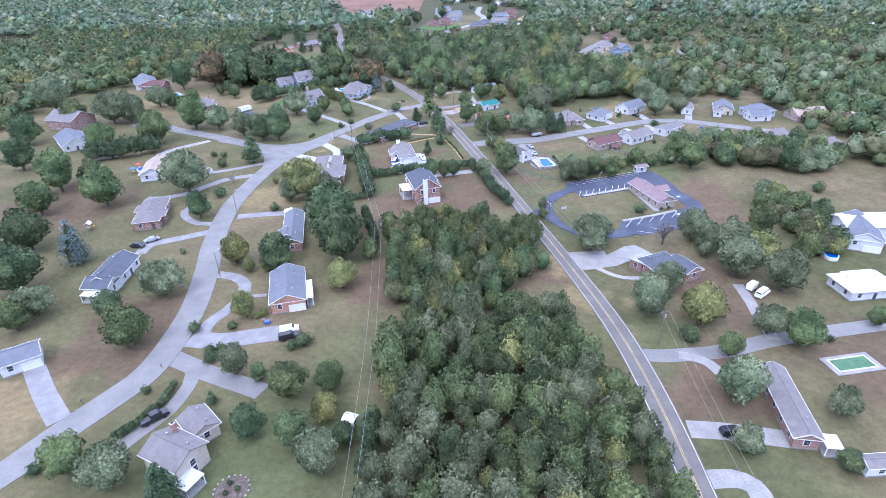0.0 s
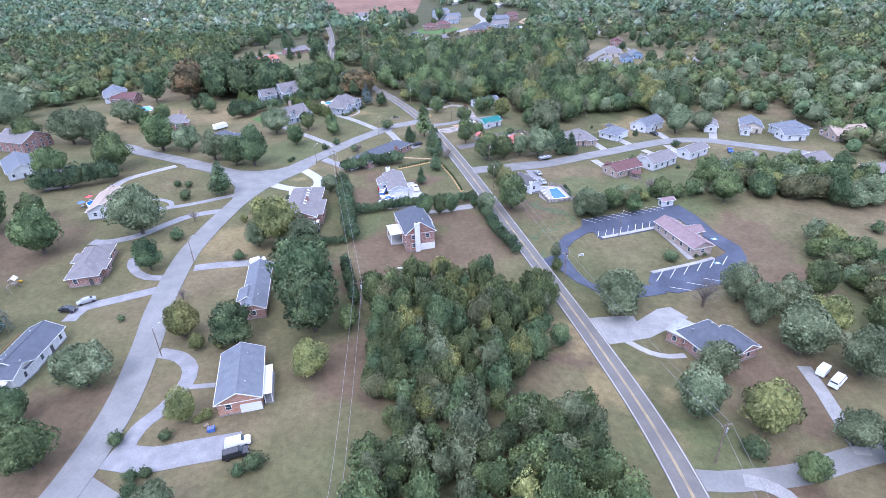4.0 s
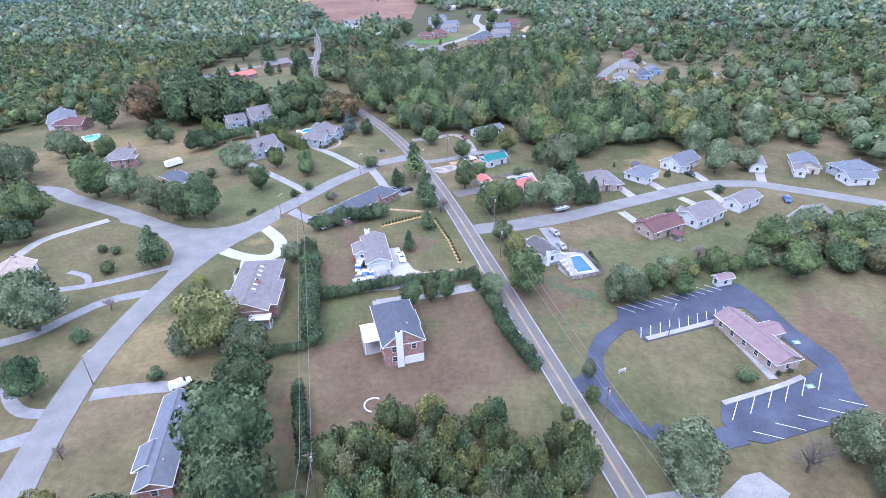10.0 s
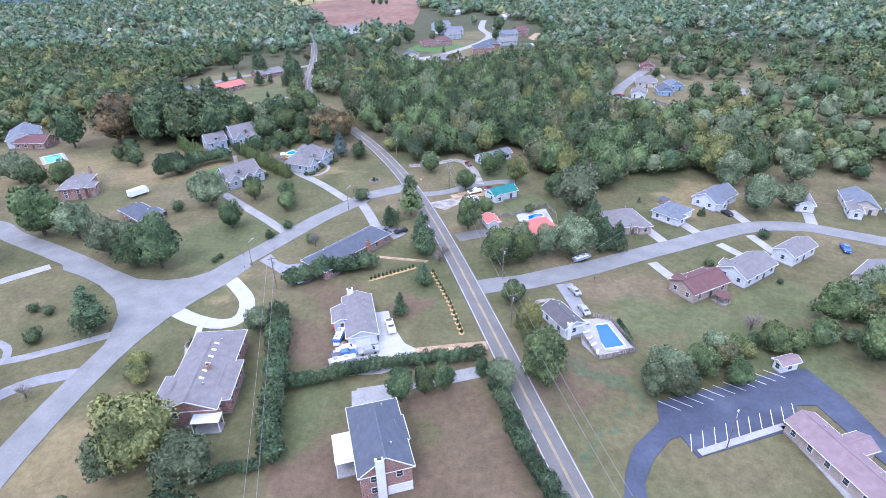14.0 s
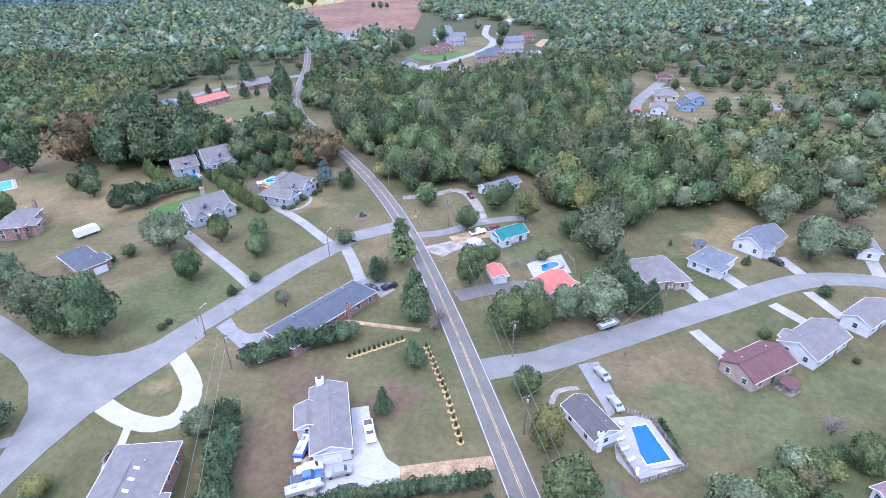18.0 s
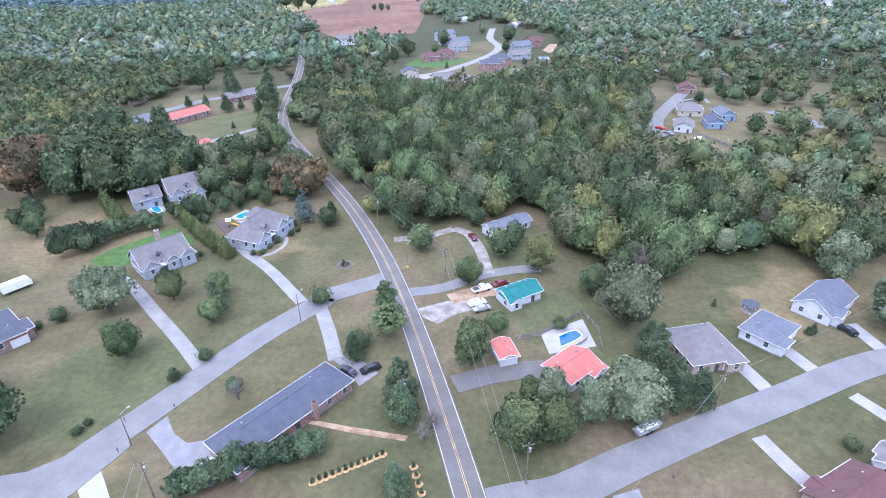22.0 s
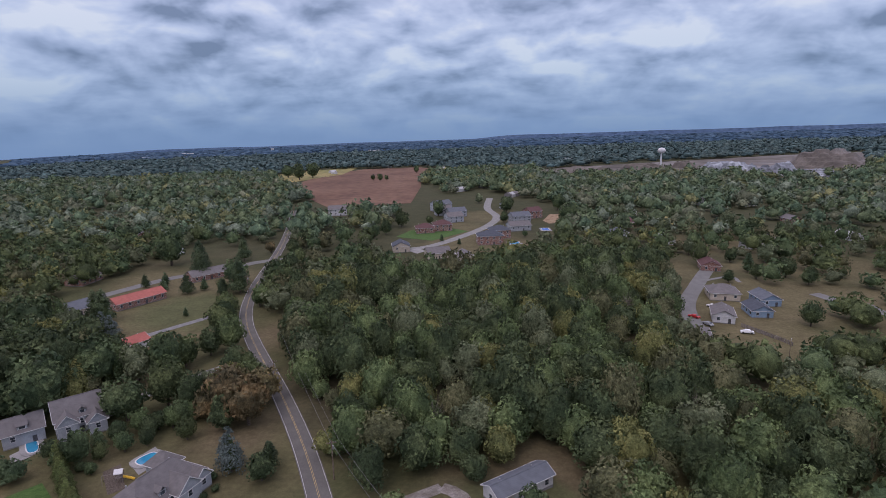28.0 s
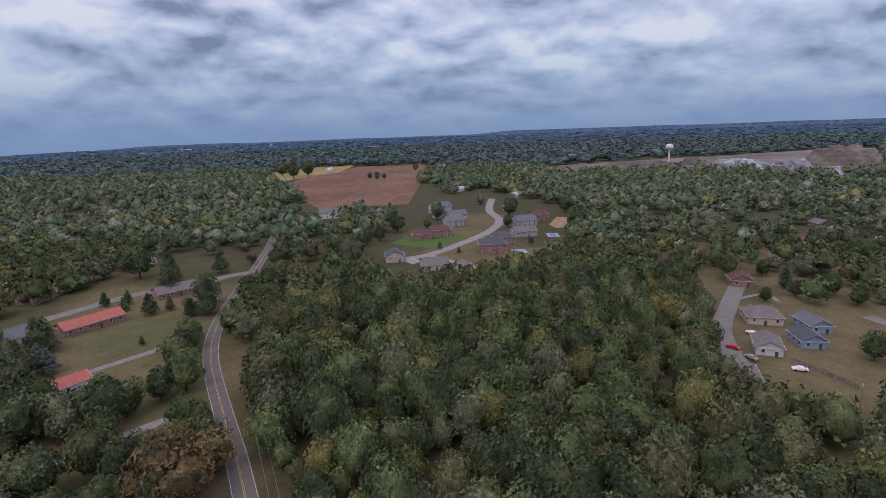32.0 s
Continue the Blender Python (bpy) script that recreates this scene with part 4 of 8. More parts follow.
def core_blob(seed, shape):
    """The inner mass of a crown, painted a shade-dark green on the conifer trees."""
    rng = np.random.default_rng(seed)
    bm = bmesh.new(); bmesh.ops.create_icosphere(bm, subdivisions=2, radius=1)
    off = rng.uniform(0, 50, 3)
    for v in bm.verts:
        d = v.co.normalized()
        k = 0.72 + 0.35 * noise.noise(Vector(d * 2.2) + Vector(off))
        if shape == "cone":
            h = (d.z + 1) / 2
            w = (1 - h) ** 0.8 * k * 0.85 * (1 if h > 0.02 else 0.5)
            a = math.atan2(d.y, d.x); v.co = Vector((math.cos(a) * w, math.sin(a) * w, 0.12 + h * 2.4))
        else:
            h = (d.z + 1) / 2
            w = (0.75 * (1 - h) ** 0.6) * k
            a = math.atan2(d.y, d.x); v.co = Vector((math.cos(a) * w, math.sin(a) * w, 0.4 + h * 2.9))
    v = np.array([v.co for v in bm.verts]); t = np.array([[w.index for w in f.verts] for f in bm.faces]); bm.free()
    return v, t


def limb(bm, a, b, r0, r1, sides=6):
    a, b = Vector(a), Vector(b)
    q = (b - a).to_track_quat("Z", "Y")
    ring = lambda c, r: [bm.verts.new(c + q @ Vector((math.cos(k * 2 * math.pi / sides) * r, math.sin(k * 2 * math.pi / sides) * r, 0))) for k in range(sides)]
    p, t = ring(a, r0), ring(b, r1)
    for k in range(sides):
        bm.faces.new((p[k], p[(k + 1) % sides], t[(k + 1) % sides], t[k]))
    bm.faces.new(t)
    return bm


def trunk_mesh(seed, shape, height):
    rng = random.Random(seed)
    bm = bmesh.new()
    top = {"round": 0.9, "cone": 2.0, "tall": 2.8, "shrub": 0.35}[shape]
    limb(bm, (0, 0, -0.15), (0.02, 0.01, height), 0.085, 0.065)
    limb(bm, (0.02, 0.01, height), (0.05, 0.03, height + top), 0.065, 0.015)
    for k in range(6 if shape == "round" else 3):
        a = k * 2.4 + rng.random()
        z = height + rng.uniform(0, 0.35)
        limb(bm, (0.02, 0.01, z), (math.cos(a) * 0.55, math.sin(a) * 0.55, z + rng.uniform(0.3, 0.7)), 0.035, 0.01, 5)
    me = bpy.data.meshes.new("trunk"); bm.to_mesh(me); bm.free(); me.materials.append(M["bark"])
    return me


SHAPE = {"c": "cone", "b": "cone", "p": "tall", "s": "shrub"}
KINDS = {"r": "green deciduous tree with a full rounded leafy crown", "l": "pale grey-green broadleaf tree with a loose spreading crown", "d": "dark green broadleaf tree with a dense crown",
         "y": "yellowing green tree with a rounded early-autumn crown", "o": "orange-brown autumn tree with a broad crown", "c": "dark green conical evergreen tree", "b": "blue-grey conical spruce tree",
         "p": "tall green pine tree with feathery branches", "s": "low rounded dark green shrub on the lawn", "e": "bare grey tree with thin pale branches"}
PROTO = {}


def crown_of(k, seed, far):
    """The crown mesh of one kind of tree, plainer for the trees that stand far from the whole way."""
    shape = SHAPE.get(k, "round")
    if k == "e":
        bm = twig_crown(seed, 12 if far else 22)
        me = bpy.data.meshes.new("crown"); bm.to_mesh(me); bm.free(); me.materials.append(M["leaf_e"])
        return me
    if shape in ("round", "shrub"):
        lumps, div, leaves, size = (34, 3, 2300, 0.056) if not far else (22, 2, 800, 0.085)
        if shape == "shrub":
            lumps, div, leaves, size = 14, 2, 700, 0.075
        v, t, n = billow_crown(seed, lumps, div, leaves, size, 0.95, 0.55 if shape == "round" else 0.30)
        inner = M["leaf_" + k]
    else:
        lumps, leaves, size = {"cone": (70, 34, 0.062), "tall": (64, 34, 0.100)}[shape]
        v, t = blob_crown(seed, lumps, leaves, size, shape)
        n = len(t)
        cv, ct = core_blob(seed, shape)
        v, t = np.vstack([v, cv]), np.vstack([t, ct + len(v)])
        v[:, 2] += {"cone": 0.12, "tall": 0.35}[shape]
        # the core's colour carries the shade inside the crown
        inner = M["leaf_core_shade"]
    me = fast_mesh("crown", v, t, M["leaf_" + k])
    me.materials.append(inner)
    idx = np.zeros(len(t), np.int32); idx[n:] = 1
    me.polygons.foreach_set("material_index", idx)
    return me


for k in KINDS:
    shape = SHAPE.get(k, "round")
    for far in (False, True):
        PROTO[k, far] = [(crown_of(k, ord(k) * 10 + var, far), trunk_mesh(ord(k) * 10 + var, shape, 0.1 if shape == "shrub" else 0.3)) for var in range(4 if shape == "round" else 3)]


def tree(kind, x, y, r, group="", stretch=1.0):
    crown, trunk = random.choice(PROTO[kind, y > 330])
    name = "shrub" if kind == "s" else "tree"
    root = new(name)
    root.matrix_world = Matrix.Translation((x, y, gz(x, y))) @ Matrix.Rotation(random.uniform(0, 6.28), 4, "Z") @ Matrix.Diagonal((r * random.uniform(0.92, 1.1), r * random.uniform(0.92, 1.1), r * stretch * random.uniform(0.92, 1.12) * (1.22 if kind in "rldyo" else 1.0), 1))
    tagged(root, KINDS[kind], name, group)
    part("trunk", trunk, None, root)
    part("crown", crown, None, root)
    return root


def joined_woods(name, rows, detail, mat, label, seed=5, soft=False):
    """Many trees as one mesh. rows: x, y, radius, stretch."""
    protos = [billow_crown(seed + var, *detail)[:2] for var in range(7)]
    rng = np.random.default_rng(seed)
    V, T, off = [], [], 0
    for x, y, r, s in rows:
        v, t = protos[rng.integers(7)]
        a = rng.uniform(0, 6.28); c, sn = np.cos(a), np.sin(a)
        w = np.empty_like(v)
        w[:, 0], w[:, 1] = (v[:, 0] * c - v[:, 1] * sn) * r + x, (v[:, 0] * sn + v[:, 1] * c) * r * rng.uniform(0.8, 1.15) + y
        w[:, 2] = v[:, 2] * r * s + ground_z(x, y)
        V.append(w); T.append(t + off); off += len(v)
    me = fast_mesh(name, np.concatenate(V), np.concatenate(T), mat)
    if soft:
        me.polygons.foreach_set("use_smooth", np.ones(len(me.polygons), bool))
    return tagged(new(name, me), label, "trees", kind="stuff")


def inside(pts, poly):
    """Which of the points lie within the outline."""
    x, y = pts[:, 0], pts[:, 1]
    hit = np.zeros(len(pts), bool)
    for (x0, y0), (x1, y1) in zip(poly, poly[1:] + poly[:1]):
        cross = ((y0 > y) != (y1 > y)) & (x < (x1 - x0) * (y - y0) / (y1 - y0 + 1e-12) + x0)
        hit ^= cross
    return hit


def scatter(poly, gap, seed):
    """Uneven places about a gap apart, within an outline."""
    rng = np.random.default_rng(seed)
    p = np.array(poly)
    lo, hi = p.min(0), p.max(0)
    g = np.stack(np.meshgrid(np.arange(lo[0], hi[0], gap), np.arange(lo[1], hi[1], gap * 0.87)), -1)
    g[1::2, :, 0] += gap / 2
    g = g.reshape(-1, 2)
    g = g + rng.uniform(-0.36, 0.36, g.shape) * gap
    return g[inside(g, poly)]


def mixed_woods(name, spots, detail, label, seed, weights=(("r", 0.34), ("d", 0.28), ("l", 0.20), ("y", 0.10), ("n", 0.08))):
    """A wood of several kinds of tree, one mesh a kind. spots: x, y, radius, stretch."""
    rng = np.random.default_rng(seed)
    pick = rng.choice(len(weights), len(spots), p=[w for _, w in weights])
    for k, (kind, _) in enumerate(weights):
        mine = [s for s, q in zip(spots, pick) if q == k]
        if mine:
            joined_woods(name, mine, detail, M["leaf_" + kind], label + {"r": ", fresh green crowns", "d": ", dark green crowns", "l": ", pale grey-green crowns", "y": ", yellowing crowns", "o": ", rusty crowns", "n": ", dull olive-brown crowns"}[kind], seed + 7 * k)


def dormer(root, x, y, z, w, turn, roof, wall):
    """A small gabled dormer with a window, on a roof slope."""
    d = part("dormer", boxed(0, 0.9, 0.55, w, 1.9, 1.1), M["wall_" + wall], root)
    d.matrix_basis = Matrix.Translation((x, y, z)) @ Matrix.Rotation(turn, 4, "Z")
    bm, _ = roof_mesh(w + 0.5, 2.6, 1.1, 0.8, "gable")
    bmesh.ops.translate(bm, vec=(0, 0.9, 0), verts=bm.verts[:])
    part("dormer_roof", bm, M["roof_" + roof], d)
    part("dormer_window", boxed(0, -0.06, 0.6, w * 0.6, 0.08, 0.8, 0.02), M["glass"], d)
    part("dormer_trim", boxed(0, -0.03, 0.6, w * 0.72, 0.06, 0.95, 0.02), M["white_trim"], d)


HEDGE_MESH = {}


def hedge(name, h, w, pts, label, kind="c"):
    """A row of evergreens, plant by plant."""
    if not HEDGE_MESH:
        for k in range(5):
            v, t, _ = billow_crown(700 + k, 14, 2, 420, 0.095, 0.75, 0.30)
            HEDGE_MESH[k] = fast_mesh("evergreen", v, t, M["leaf_c"])
    if kind == "a" and "a" not in HEDGE_MESH:
        v, t = blob_crown(731, 60, 24, 0.085, "cone")
        cv, ct = core_blob(731, "cone")
        v, t = np.vstack([v, cv]), np.vstack([t, ct + len(v)])
        v[:, 2] /= 2.65
        HEDGE_MESH["a"] = fast_mesh("evergreen", v, t, M["leaf_a"])
    root = tagged(new(name), label, "hedge")
    for k, (x, y) in enumerate(spline(pts, max(0.8, w * 0.40))):
        ob = part("evergreen", HEDGE_MESH["a" if kind == "a" else random.randrange(5)], None, root)
        s = w * random.uniform(0.56, 0.68)
        ob.matrix_basis = Matrix.Translation((x + random.uniform(-0.1, 0.1) * w, y + random.uniform(-0.1, 0.1) * w, gz(x, y) - 0.05)) @ Matrix.Rotation(random.uniform(0, 6.28), 4, "Z") @ Matrix.Diagonal((s, s, h * random.uniform(0.95, 1.3), 1))
    return root


# ---- houses ----
def cut_window(root, x, y, z, turn, w, h, wall_name="window"):
    """A window: a white frame set proud of the wall with a dark pane in it."""
    win = part("window", boxed(0, 0, 0, w + 0.22, 0.10, h + 0.22, 0.02), M["white_trim"], root)
    win.matrix_basis = Matrix.Translation((x, y, z)) @ Matrix.Rotation(turn, 4, "Z")
    if root.matrix_world.translation.y > 420:
        part("pane", boxed(0, -0.045, 0, w, 0.04, h - 0.05), M["glass"], win)
        return win
    part("pane", boxed(0, -0.045, h * 0.25 + 0.01, w, 0.04, h * 0.5 - 0.05), M["glass"], win)
    part("pane", boxed(0, -0.045, -h * 0.25 - 0.01, w, 0.04, h * 0.5 - 0.05), M["glass"], win)
    return win


def roof_mesh(lx, ly, eave, pitch, kind, over=0.45, thick=0.16):
    """A roof over lx by ly (eaves included), ridge along the longer side."""
    X, Y = lx / 2, ly / 2
    swap = ly > lx
    if swap:
        X, Y = Y, X
    rise = Y * pitch
    if kind == "gable":
        a, b = (-X, 0, rise), (X, 0, rise)
    elif kind == "hip":
        i = min(Y, X * 0.8)
        a, b = (-X + i, 0, rise), (X - i, 0, rise)
    elif kind == "hipgable":
        i = min(Y, X * 0.8)
        a, b = (-X, 0, rise), (X - i, 0, rise)
    c = [(-X, -Y, 0), (X, -Y, 0), (X, Y, 0), (-X, Y, 0)]
    bm = bmesh.new()
    up = [bm.verts.new(p) for p in (*c, a, b)]
    dn = [bm.verts.new((p[0], p[1], p[2] - thick)) for p in (*c, a, b)]
    tops = [(0, 1, 5, 4), (2, 3, 4, 5)]
    if kind != "gable":
        tops += [(1, 2, 5)]
    if kind == "hip":
        tops += [(3, 0, 4)]
    for f in tops:
        bm.faces.new([up[k] for k in f]); bm.faces.new([dn[k] for k in reversed(f)])
    ring = [0, 1] + ([5] if kind == "gable" else []) + [2, 3] + ([4] if kind in ("gable", "hipgable") else [])
    for p, q in zip(ring, ring[1:] + ring[:1]):
        bm.faces.new((up[q], up[p], dn[p], dn[q]))
    if swap:
        bmesh.ops.rotate(bm, verts=bm.verts[:], cent=(0, 0, 0), matrix=Matrix.Rotation(radians(90), 3, "Z"))
    bmesh.ops.translate(bm, vec=(0, 0, eave + 0.05), verts=bm.verts[:])
    bmesh.ops.recalc_face_normals(bm, faces=bm.faces[:])
    return bm, rise


def house(label, x, y, lx, ly, turn, eave, kind, roof, wall, pitch=0.48, garage="", chimney="", windows=True, wing=None, porch="", category="house", vents=2, name="house", dormers=(), skylights=0):
    """A house: lx by ly over its eaves, turned; garage and porch name the side (s, n, e, w) they are on."""
    full = f"{WALLS[wall][1]} house with a {ROOFS[roof][1]} roof" if not label else label
    root = thing(name, x, y, turn, full, category)
    body(root, 0, 0, lx, ly, eave, kind, roof, wall, pitch, garage, windows, vents)
    if wing:
        for wx, wy, wlx, wly, wh, wk in wing:
            body(root, wx, wy, wlx, wly, wh, wk, roof, wall, pitch, "", windows, 0)
    if chimney:
        cx, cy, cw, cd, ch, cm = chimney
        bm = boxed(cx, cy, ch / 2 - 0.2, cw, cd, ch + 0.4, 0.03)
        ch_ob = part("chimney", bm, M[cm], root, "tall house chimney")
        part("flue", boxed(cx, cy, ch + 0.18, cw * 0.5, cd * 0.5, 0.35, 0.02), M["dark_metal"], ch_ob)
    for dx, dy, dz, dw, dt in dormers:
        dormer(root, dx, dy, dz, dw, radians(dt), roof, wall)
    for k in range(skylights):
        s = part("skylight", boxed(0, 0, 0, 1.0, 0.55, 0.12, 0.02), M["white_trim"], root)
        s.matrix_basis = Matrix.Translation((lx * 0.10, ly * (-0.22 + 0.44 * k / max(1, skylights - 1)), eave + lx * 0.5 * pitch * 0.8 + 0.12)) @ Matrix.Rotation(math.atan(pitch), 4, "Y")
    if porch:
        px, py, pw, pd, ph = porch
        po = part("porch_roof", boxed(px, py, ph, pw, pd, 0.14, 0.03), M["white_trim"], root, "flat white porch roof")
        for sx in (-1, 1):
            for sy in (-1, 1):
                part("post", boxed(px + sx * (pw / 2 - 0.2), py + sy * (pd / 2 - 0.2), ph / 2, 0.15, 0.15, ph), M["white_trim"], po)
        part("porch_floor", boxed(px, py, 0.12, pw, pd, 0.3, 0.02), M["concrete"], root)
    return root


def body(root, ox, oy, lx, ly, eave, kind, roof, wall, pitch, garage, windows, vents):
    wx, wy = lx - 0.9, ly - 0.9
    flat = kind == "flat"
    rk = "gable" if flat else kind
    bm = bmesh.new()
    box(bm, 0, 0, eave / 2 - 0.35, wx, wy, eave + 0.7)
    long_x = lx >= ly
    half = (min(lx, ly) / 2)
    rise = half * pitch
    if not flat and rk != "hip":
        ends = (-1, 1) if rk == "gable" else (-1,)
        for s in ends:
            o = (max(wx, wy) / 2) * s
            w = (min(wx, wy) / 2)
            top = eave + (rise - 0.22)
            if long_x:
                pts = [(o, -w, eave), (o, w, eave), (o, 0, top)]
                ins = (-0.25 * s, 0, 0)
            else:
                pts = [(-w, o, eave), (w, o, eave), (0, o, top)]
                ins = (0, -0.25 * s, 0)
                if rk == "hipgable":
                    pts = [(p[0], o, p[2]) for p in pts]
            f = [bm.verts.new(p) for p in pts]
            g = [bm.verts.new((p[0] + ins[0], p[1] + ins[1], p[2])) for p in pts]
            bm.faces.new(f); bm.faces.new(g[::-1])
            for a, b in ((0, 1), (1, 2), (2, 0)):
                bm.faces.new((f[b], f[a], g[a], g[b]))
        bmesh.ops.recalc_face_normals(bm, faces=bm.faces[:])
    bmesh.ops.translate(bm, vec=(ox, oy, 0), verts=bm.verts[:])
    part("wall", bm, M["wall_" + wall], root)
    part("foundation", boxed(ox, oy, -0.15, wx + 0.06, wy + 0.06, 0.9), M["concrete_old"], root)
    if flat:
        part("roof", boxed(ox, oy, eave + 0.1, lx, ly, 0.25, 0.03), M["flat_roof"], root)
    else:
        rm, _ = roof_mesh(lx, ly, eave, pitch, rk)
        bmesh.ops.translate(rm, vec=(ox, oy, 0), verts=rm.verts[:])
        rf = part("roof", rm, M["roof_" + roof], root)
        cap = boxed(ox, oy, eave + rise + 0.07, *((max(0.4, lx - (2 * half if rk == "hip" else half if rk == "hipgable" else 0.1)), 0.28) if long_x else (0.28, max(0.4, ly - (2 * half if rk == "hip" else half if rk == "hipgable" else 0.1)))), 0.07)
        if rk == "hipgable":
            bmesh.ops.translate(cap, vec=((-half / 2, 0, 0) if long_x else (0, -half / 2, 0)), verts=cap.verts[:])
        part("ridge_cap", cap, M["roof_" + roof], rf)
        for k in range(vents):
            s = 0.28 * (1 if k else -1)
            vx, vy = (lx * s, ly * 0.16) if long_x else (lx * 0.16, ly * s)
            part("vent", boxed(ox + vx, oy + vy, eave + rise * 0.72 + 0.1, 0.3, 0.3, 0.5, 0.04), M["galvanised"], rf)
        if rk != "hip" and wall in ("siding_white", "siding_grey", "brick", "brick_orange") and root.matrix_world.translation.y < 450:
            X = max(lx, ly) / 2
            for s in (-1, 1) if rk == "gable" else (-1,):
                bm = bmesh.new()
                for e in (-1, 1):
                    lo = [bm.verts.new((X * s + k * 0.1, e * (half + 0.02), eave + z)) for k in (-0.4, 0.4) for z in (-0.15, 0.055)]
                    hi = [bm.verts.new((X * s + k * 0.1, e * 0.0, eave + rise + z)) for k in (-0.4, 0.4) for z in (-0.13, 0.075)]
                    for a, b in ((0, 1), (1, 3), (3, 2), (2, 0)):
                        bm.faces.new((lo[a], lo[b], hi[b], hi[a]))
                    bm.faces.new((lo[0], lo[1], lo[3], lo[2]))
                if not long_x:
                    bmesh.ops.rotate(bm, verts=bm.verts[:], cent=(0, 0, 0), matrix=Matrix.Rotation(radians(90), 3, "Z"))
                bmesh.ops.recalc_face_normals(bm, faces=bm.faces[:])
                bmesh.ops.translate(bm, vec=(ox, oy, 0), verts=bm.verts[:])
                part("bargeboard", bm, M["white_trim"], rf)
    for sy in (-1, 1):
        part("gutter", boxed(ox, oy + sy * (ly / 2 + 0.05), eave - 0.02, lx, 0.09, 0.11), M["white_trim"], root)
    for sx in (-1, 1):
        if rk == "hip" or not long_x:
            part("gutter", boxed(ox + sx * (lx / 2 + 0.05), oy, eave - 0.02, 0.09, ly, 0.11), M["white_trim"], root)
    if not windows:
        return
    floors = [eave - 1.25] if eave < 4.4 else [eave - 1.3, eave - 4.0]
    for side in "snew":
        run = wx if side in "sn" else wy
        n = max(1, int(run / 3.6))
        for k in range(n):
            u = (k + 0.5) / n * run - run / 2
            for z in floors:
                low = z == floors[-1]
                px, py, tr = {"s": (u, -wy / 2, 0), "n": (-u, wy / 2, math.pi), "e": (wx / 2, u, math.pi / 2), "w": (-wx / 2, -u, -math.pi / 2)}[side]
                if low and side == garage and k == n - 1:
                    gd = part("garage_door", boxed(0, 0, 0, min(4.6, run * 0.5), 0.08, 2.2, 0.02), M["white_trim"], root, "white panelled garage door")
                    gd.matrix_basis = Matrix.Translation((ox + px, oy + py, 1.1)) @ Matrix.Rotation(tr, 4, "Z")
                    for j in range(3):
                        part("panel", boxed(0, -0.045, -0.72 + j * 0.72, min(4.3, run * 0.46), 0.03, 0.58, 0.02), M["white_trim"], gd)
                elif low and k == n // 2 and n > 1 and side in "sn":
                    d = part("door", boxed(0, 0, 0, 1.0, 0.09, 2.05, 0.02), M["dark_metal"], root, "dark front door")
                    d.matrix_basis = Matrix.Translation((ox + px, oy + py, 1.03)) @ Matrix.Rotation(tr, 4, "Z")
                else:
                    cut_window(root, ox + px, oy + py, max(z, 1.5), tr, 1.0, 1.3)

# ---- the houses ----
house('two-storey red brick house with a white chimney and porch', -16.9, 189.4, 9.6, 16.5, 18.4, 6, "hipgable", "slate", "brick", pitch=0.75, chimney=(-1.0, -8.1, 1.5, 0.8, 9.4, 'white_trim'), porch=(-6.2, 1.2, 3.8, 7.0, 3.6), garage='s', wing=((3.2, 0.8, 4.0, 6.0, 5.9, 'hip'),))
house('long low pinkish brick chapel with a dusty rose roof', 67, 193.7, 7.4, 19.9, 18.8, 3, "gable", "mauve", "stone_tan", category='chapel', name='chapel', wing=((4.6, 1.5, 6.0, 5.0, 2.8, 'gable'),))
house('long brick ranch house with a dark slate-grey hipped roof', -38.1, 264.6, 28.2, 9.2, 53.9, 2.9, "hip", "slate", "brick", chimney=(4, -4.6, 1.2, 0.7, 4.6, 'wall_brick'), wing=((-11, -1.0, 6.4, 11.0, 2.9, 'hip'),))
house('white house with a grey-brown roof and garage doors', -28, 229.3, 7.6, 17.5, 15.4, 3.2, "gable", "taupe", "siding_white", garage='s', chimney=(-1.5, 8.6, 1.6, 1.2, 5.6, 'white_trim'), wing=((-4.2, 1.5, 5.0, 6.5, 3.0, 'gable'),), pitch=0.4)
house('large brick house with a broad grey-brown roof', -56.8, 208.1, 11.5, 25.4, 7.5, 4.2, "hipgable", "taupe", "brick", chimney=(1.6, -2.5, 1.0, 0.9, 7.0, 'wall_brick'), skylights=6, pitch=0.42, porch=(3.6, -13.4, 5.4, 2.8, 2.9), wing=((-4.6, -6.0, 6.4, 9.0, 3.7, 'hip'), (4.6, -4.0, 5.6, 12.0, 4.0, 'hip')))
house('brick ranch house with a blue-grey roof behind large trees', -56, 157.5, 6.5, 23.1, 13.8, 3, "gable", "slate_light", "brick", wing=((-1.8, -4, 5.5, 6, 2.9, 'gable'),))
house('orange brick house with a blue-grey roof over a garage', -47.4, 122.7, 9.3, 16.4, 16.8, 3.4, "gable", "slate_light", "brick_orange", garage='s', porch=(5.4, -2.0, 1.8, 9.0, 2.6))
house('tan split-level house with a grey-brown gable roof', -51.3, 67.8, 9.4, 7.5, -23.4, 4.5, "gable", "taupe", "siding_tan", porch=(5.8, -2.5, 3.2, 4.0, 2.4), chimney=(-2.5, 2.6, 0.9, 0.9, 7.2, 'wall_brick'))
house('tan garage wing with a grey-brown roof', -50.6, 75.5, 5.8, 7.2, 48.2, 3.2, "gable", "taupe", "siding_tan")
house('white house with a dark slate-grey roof', -100.3, 131, 15.4, 8.7, 94.7, 3, "gable", "slate", "siding_white")
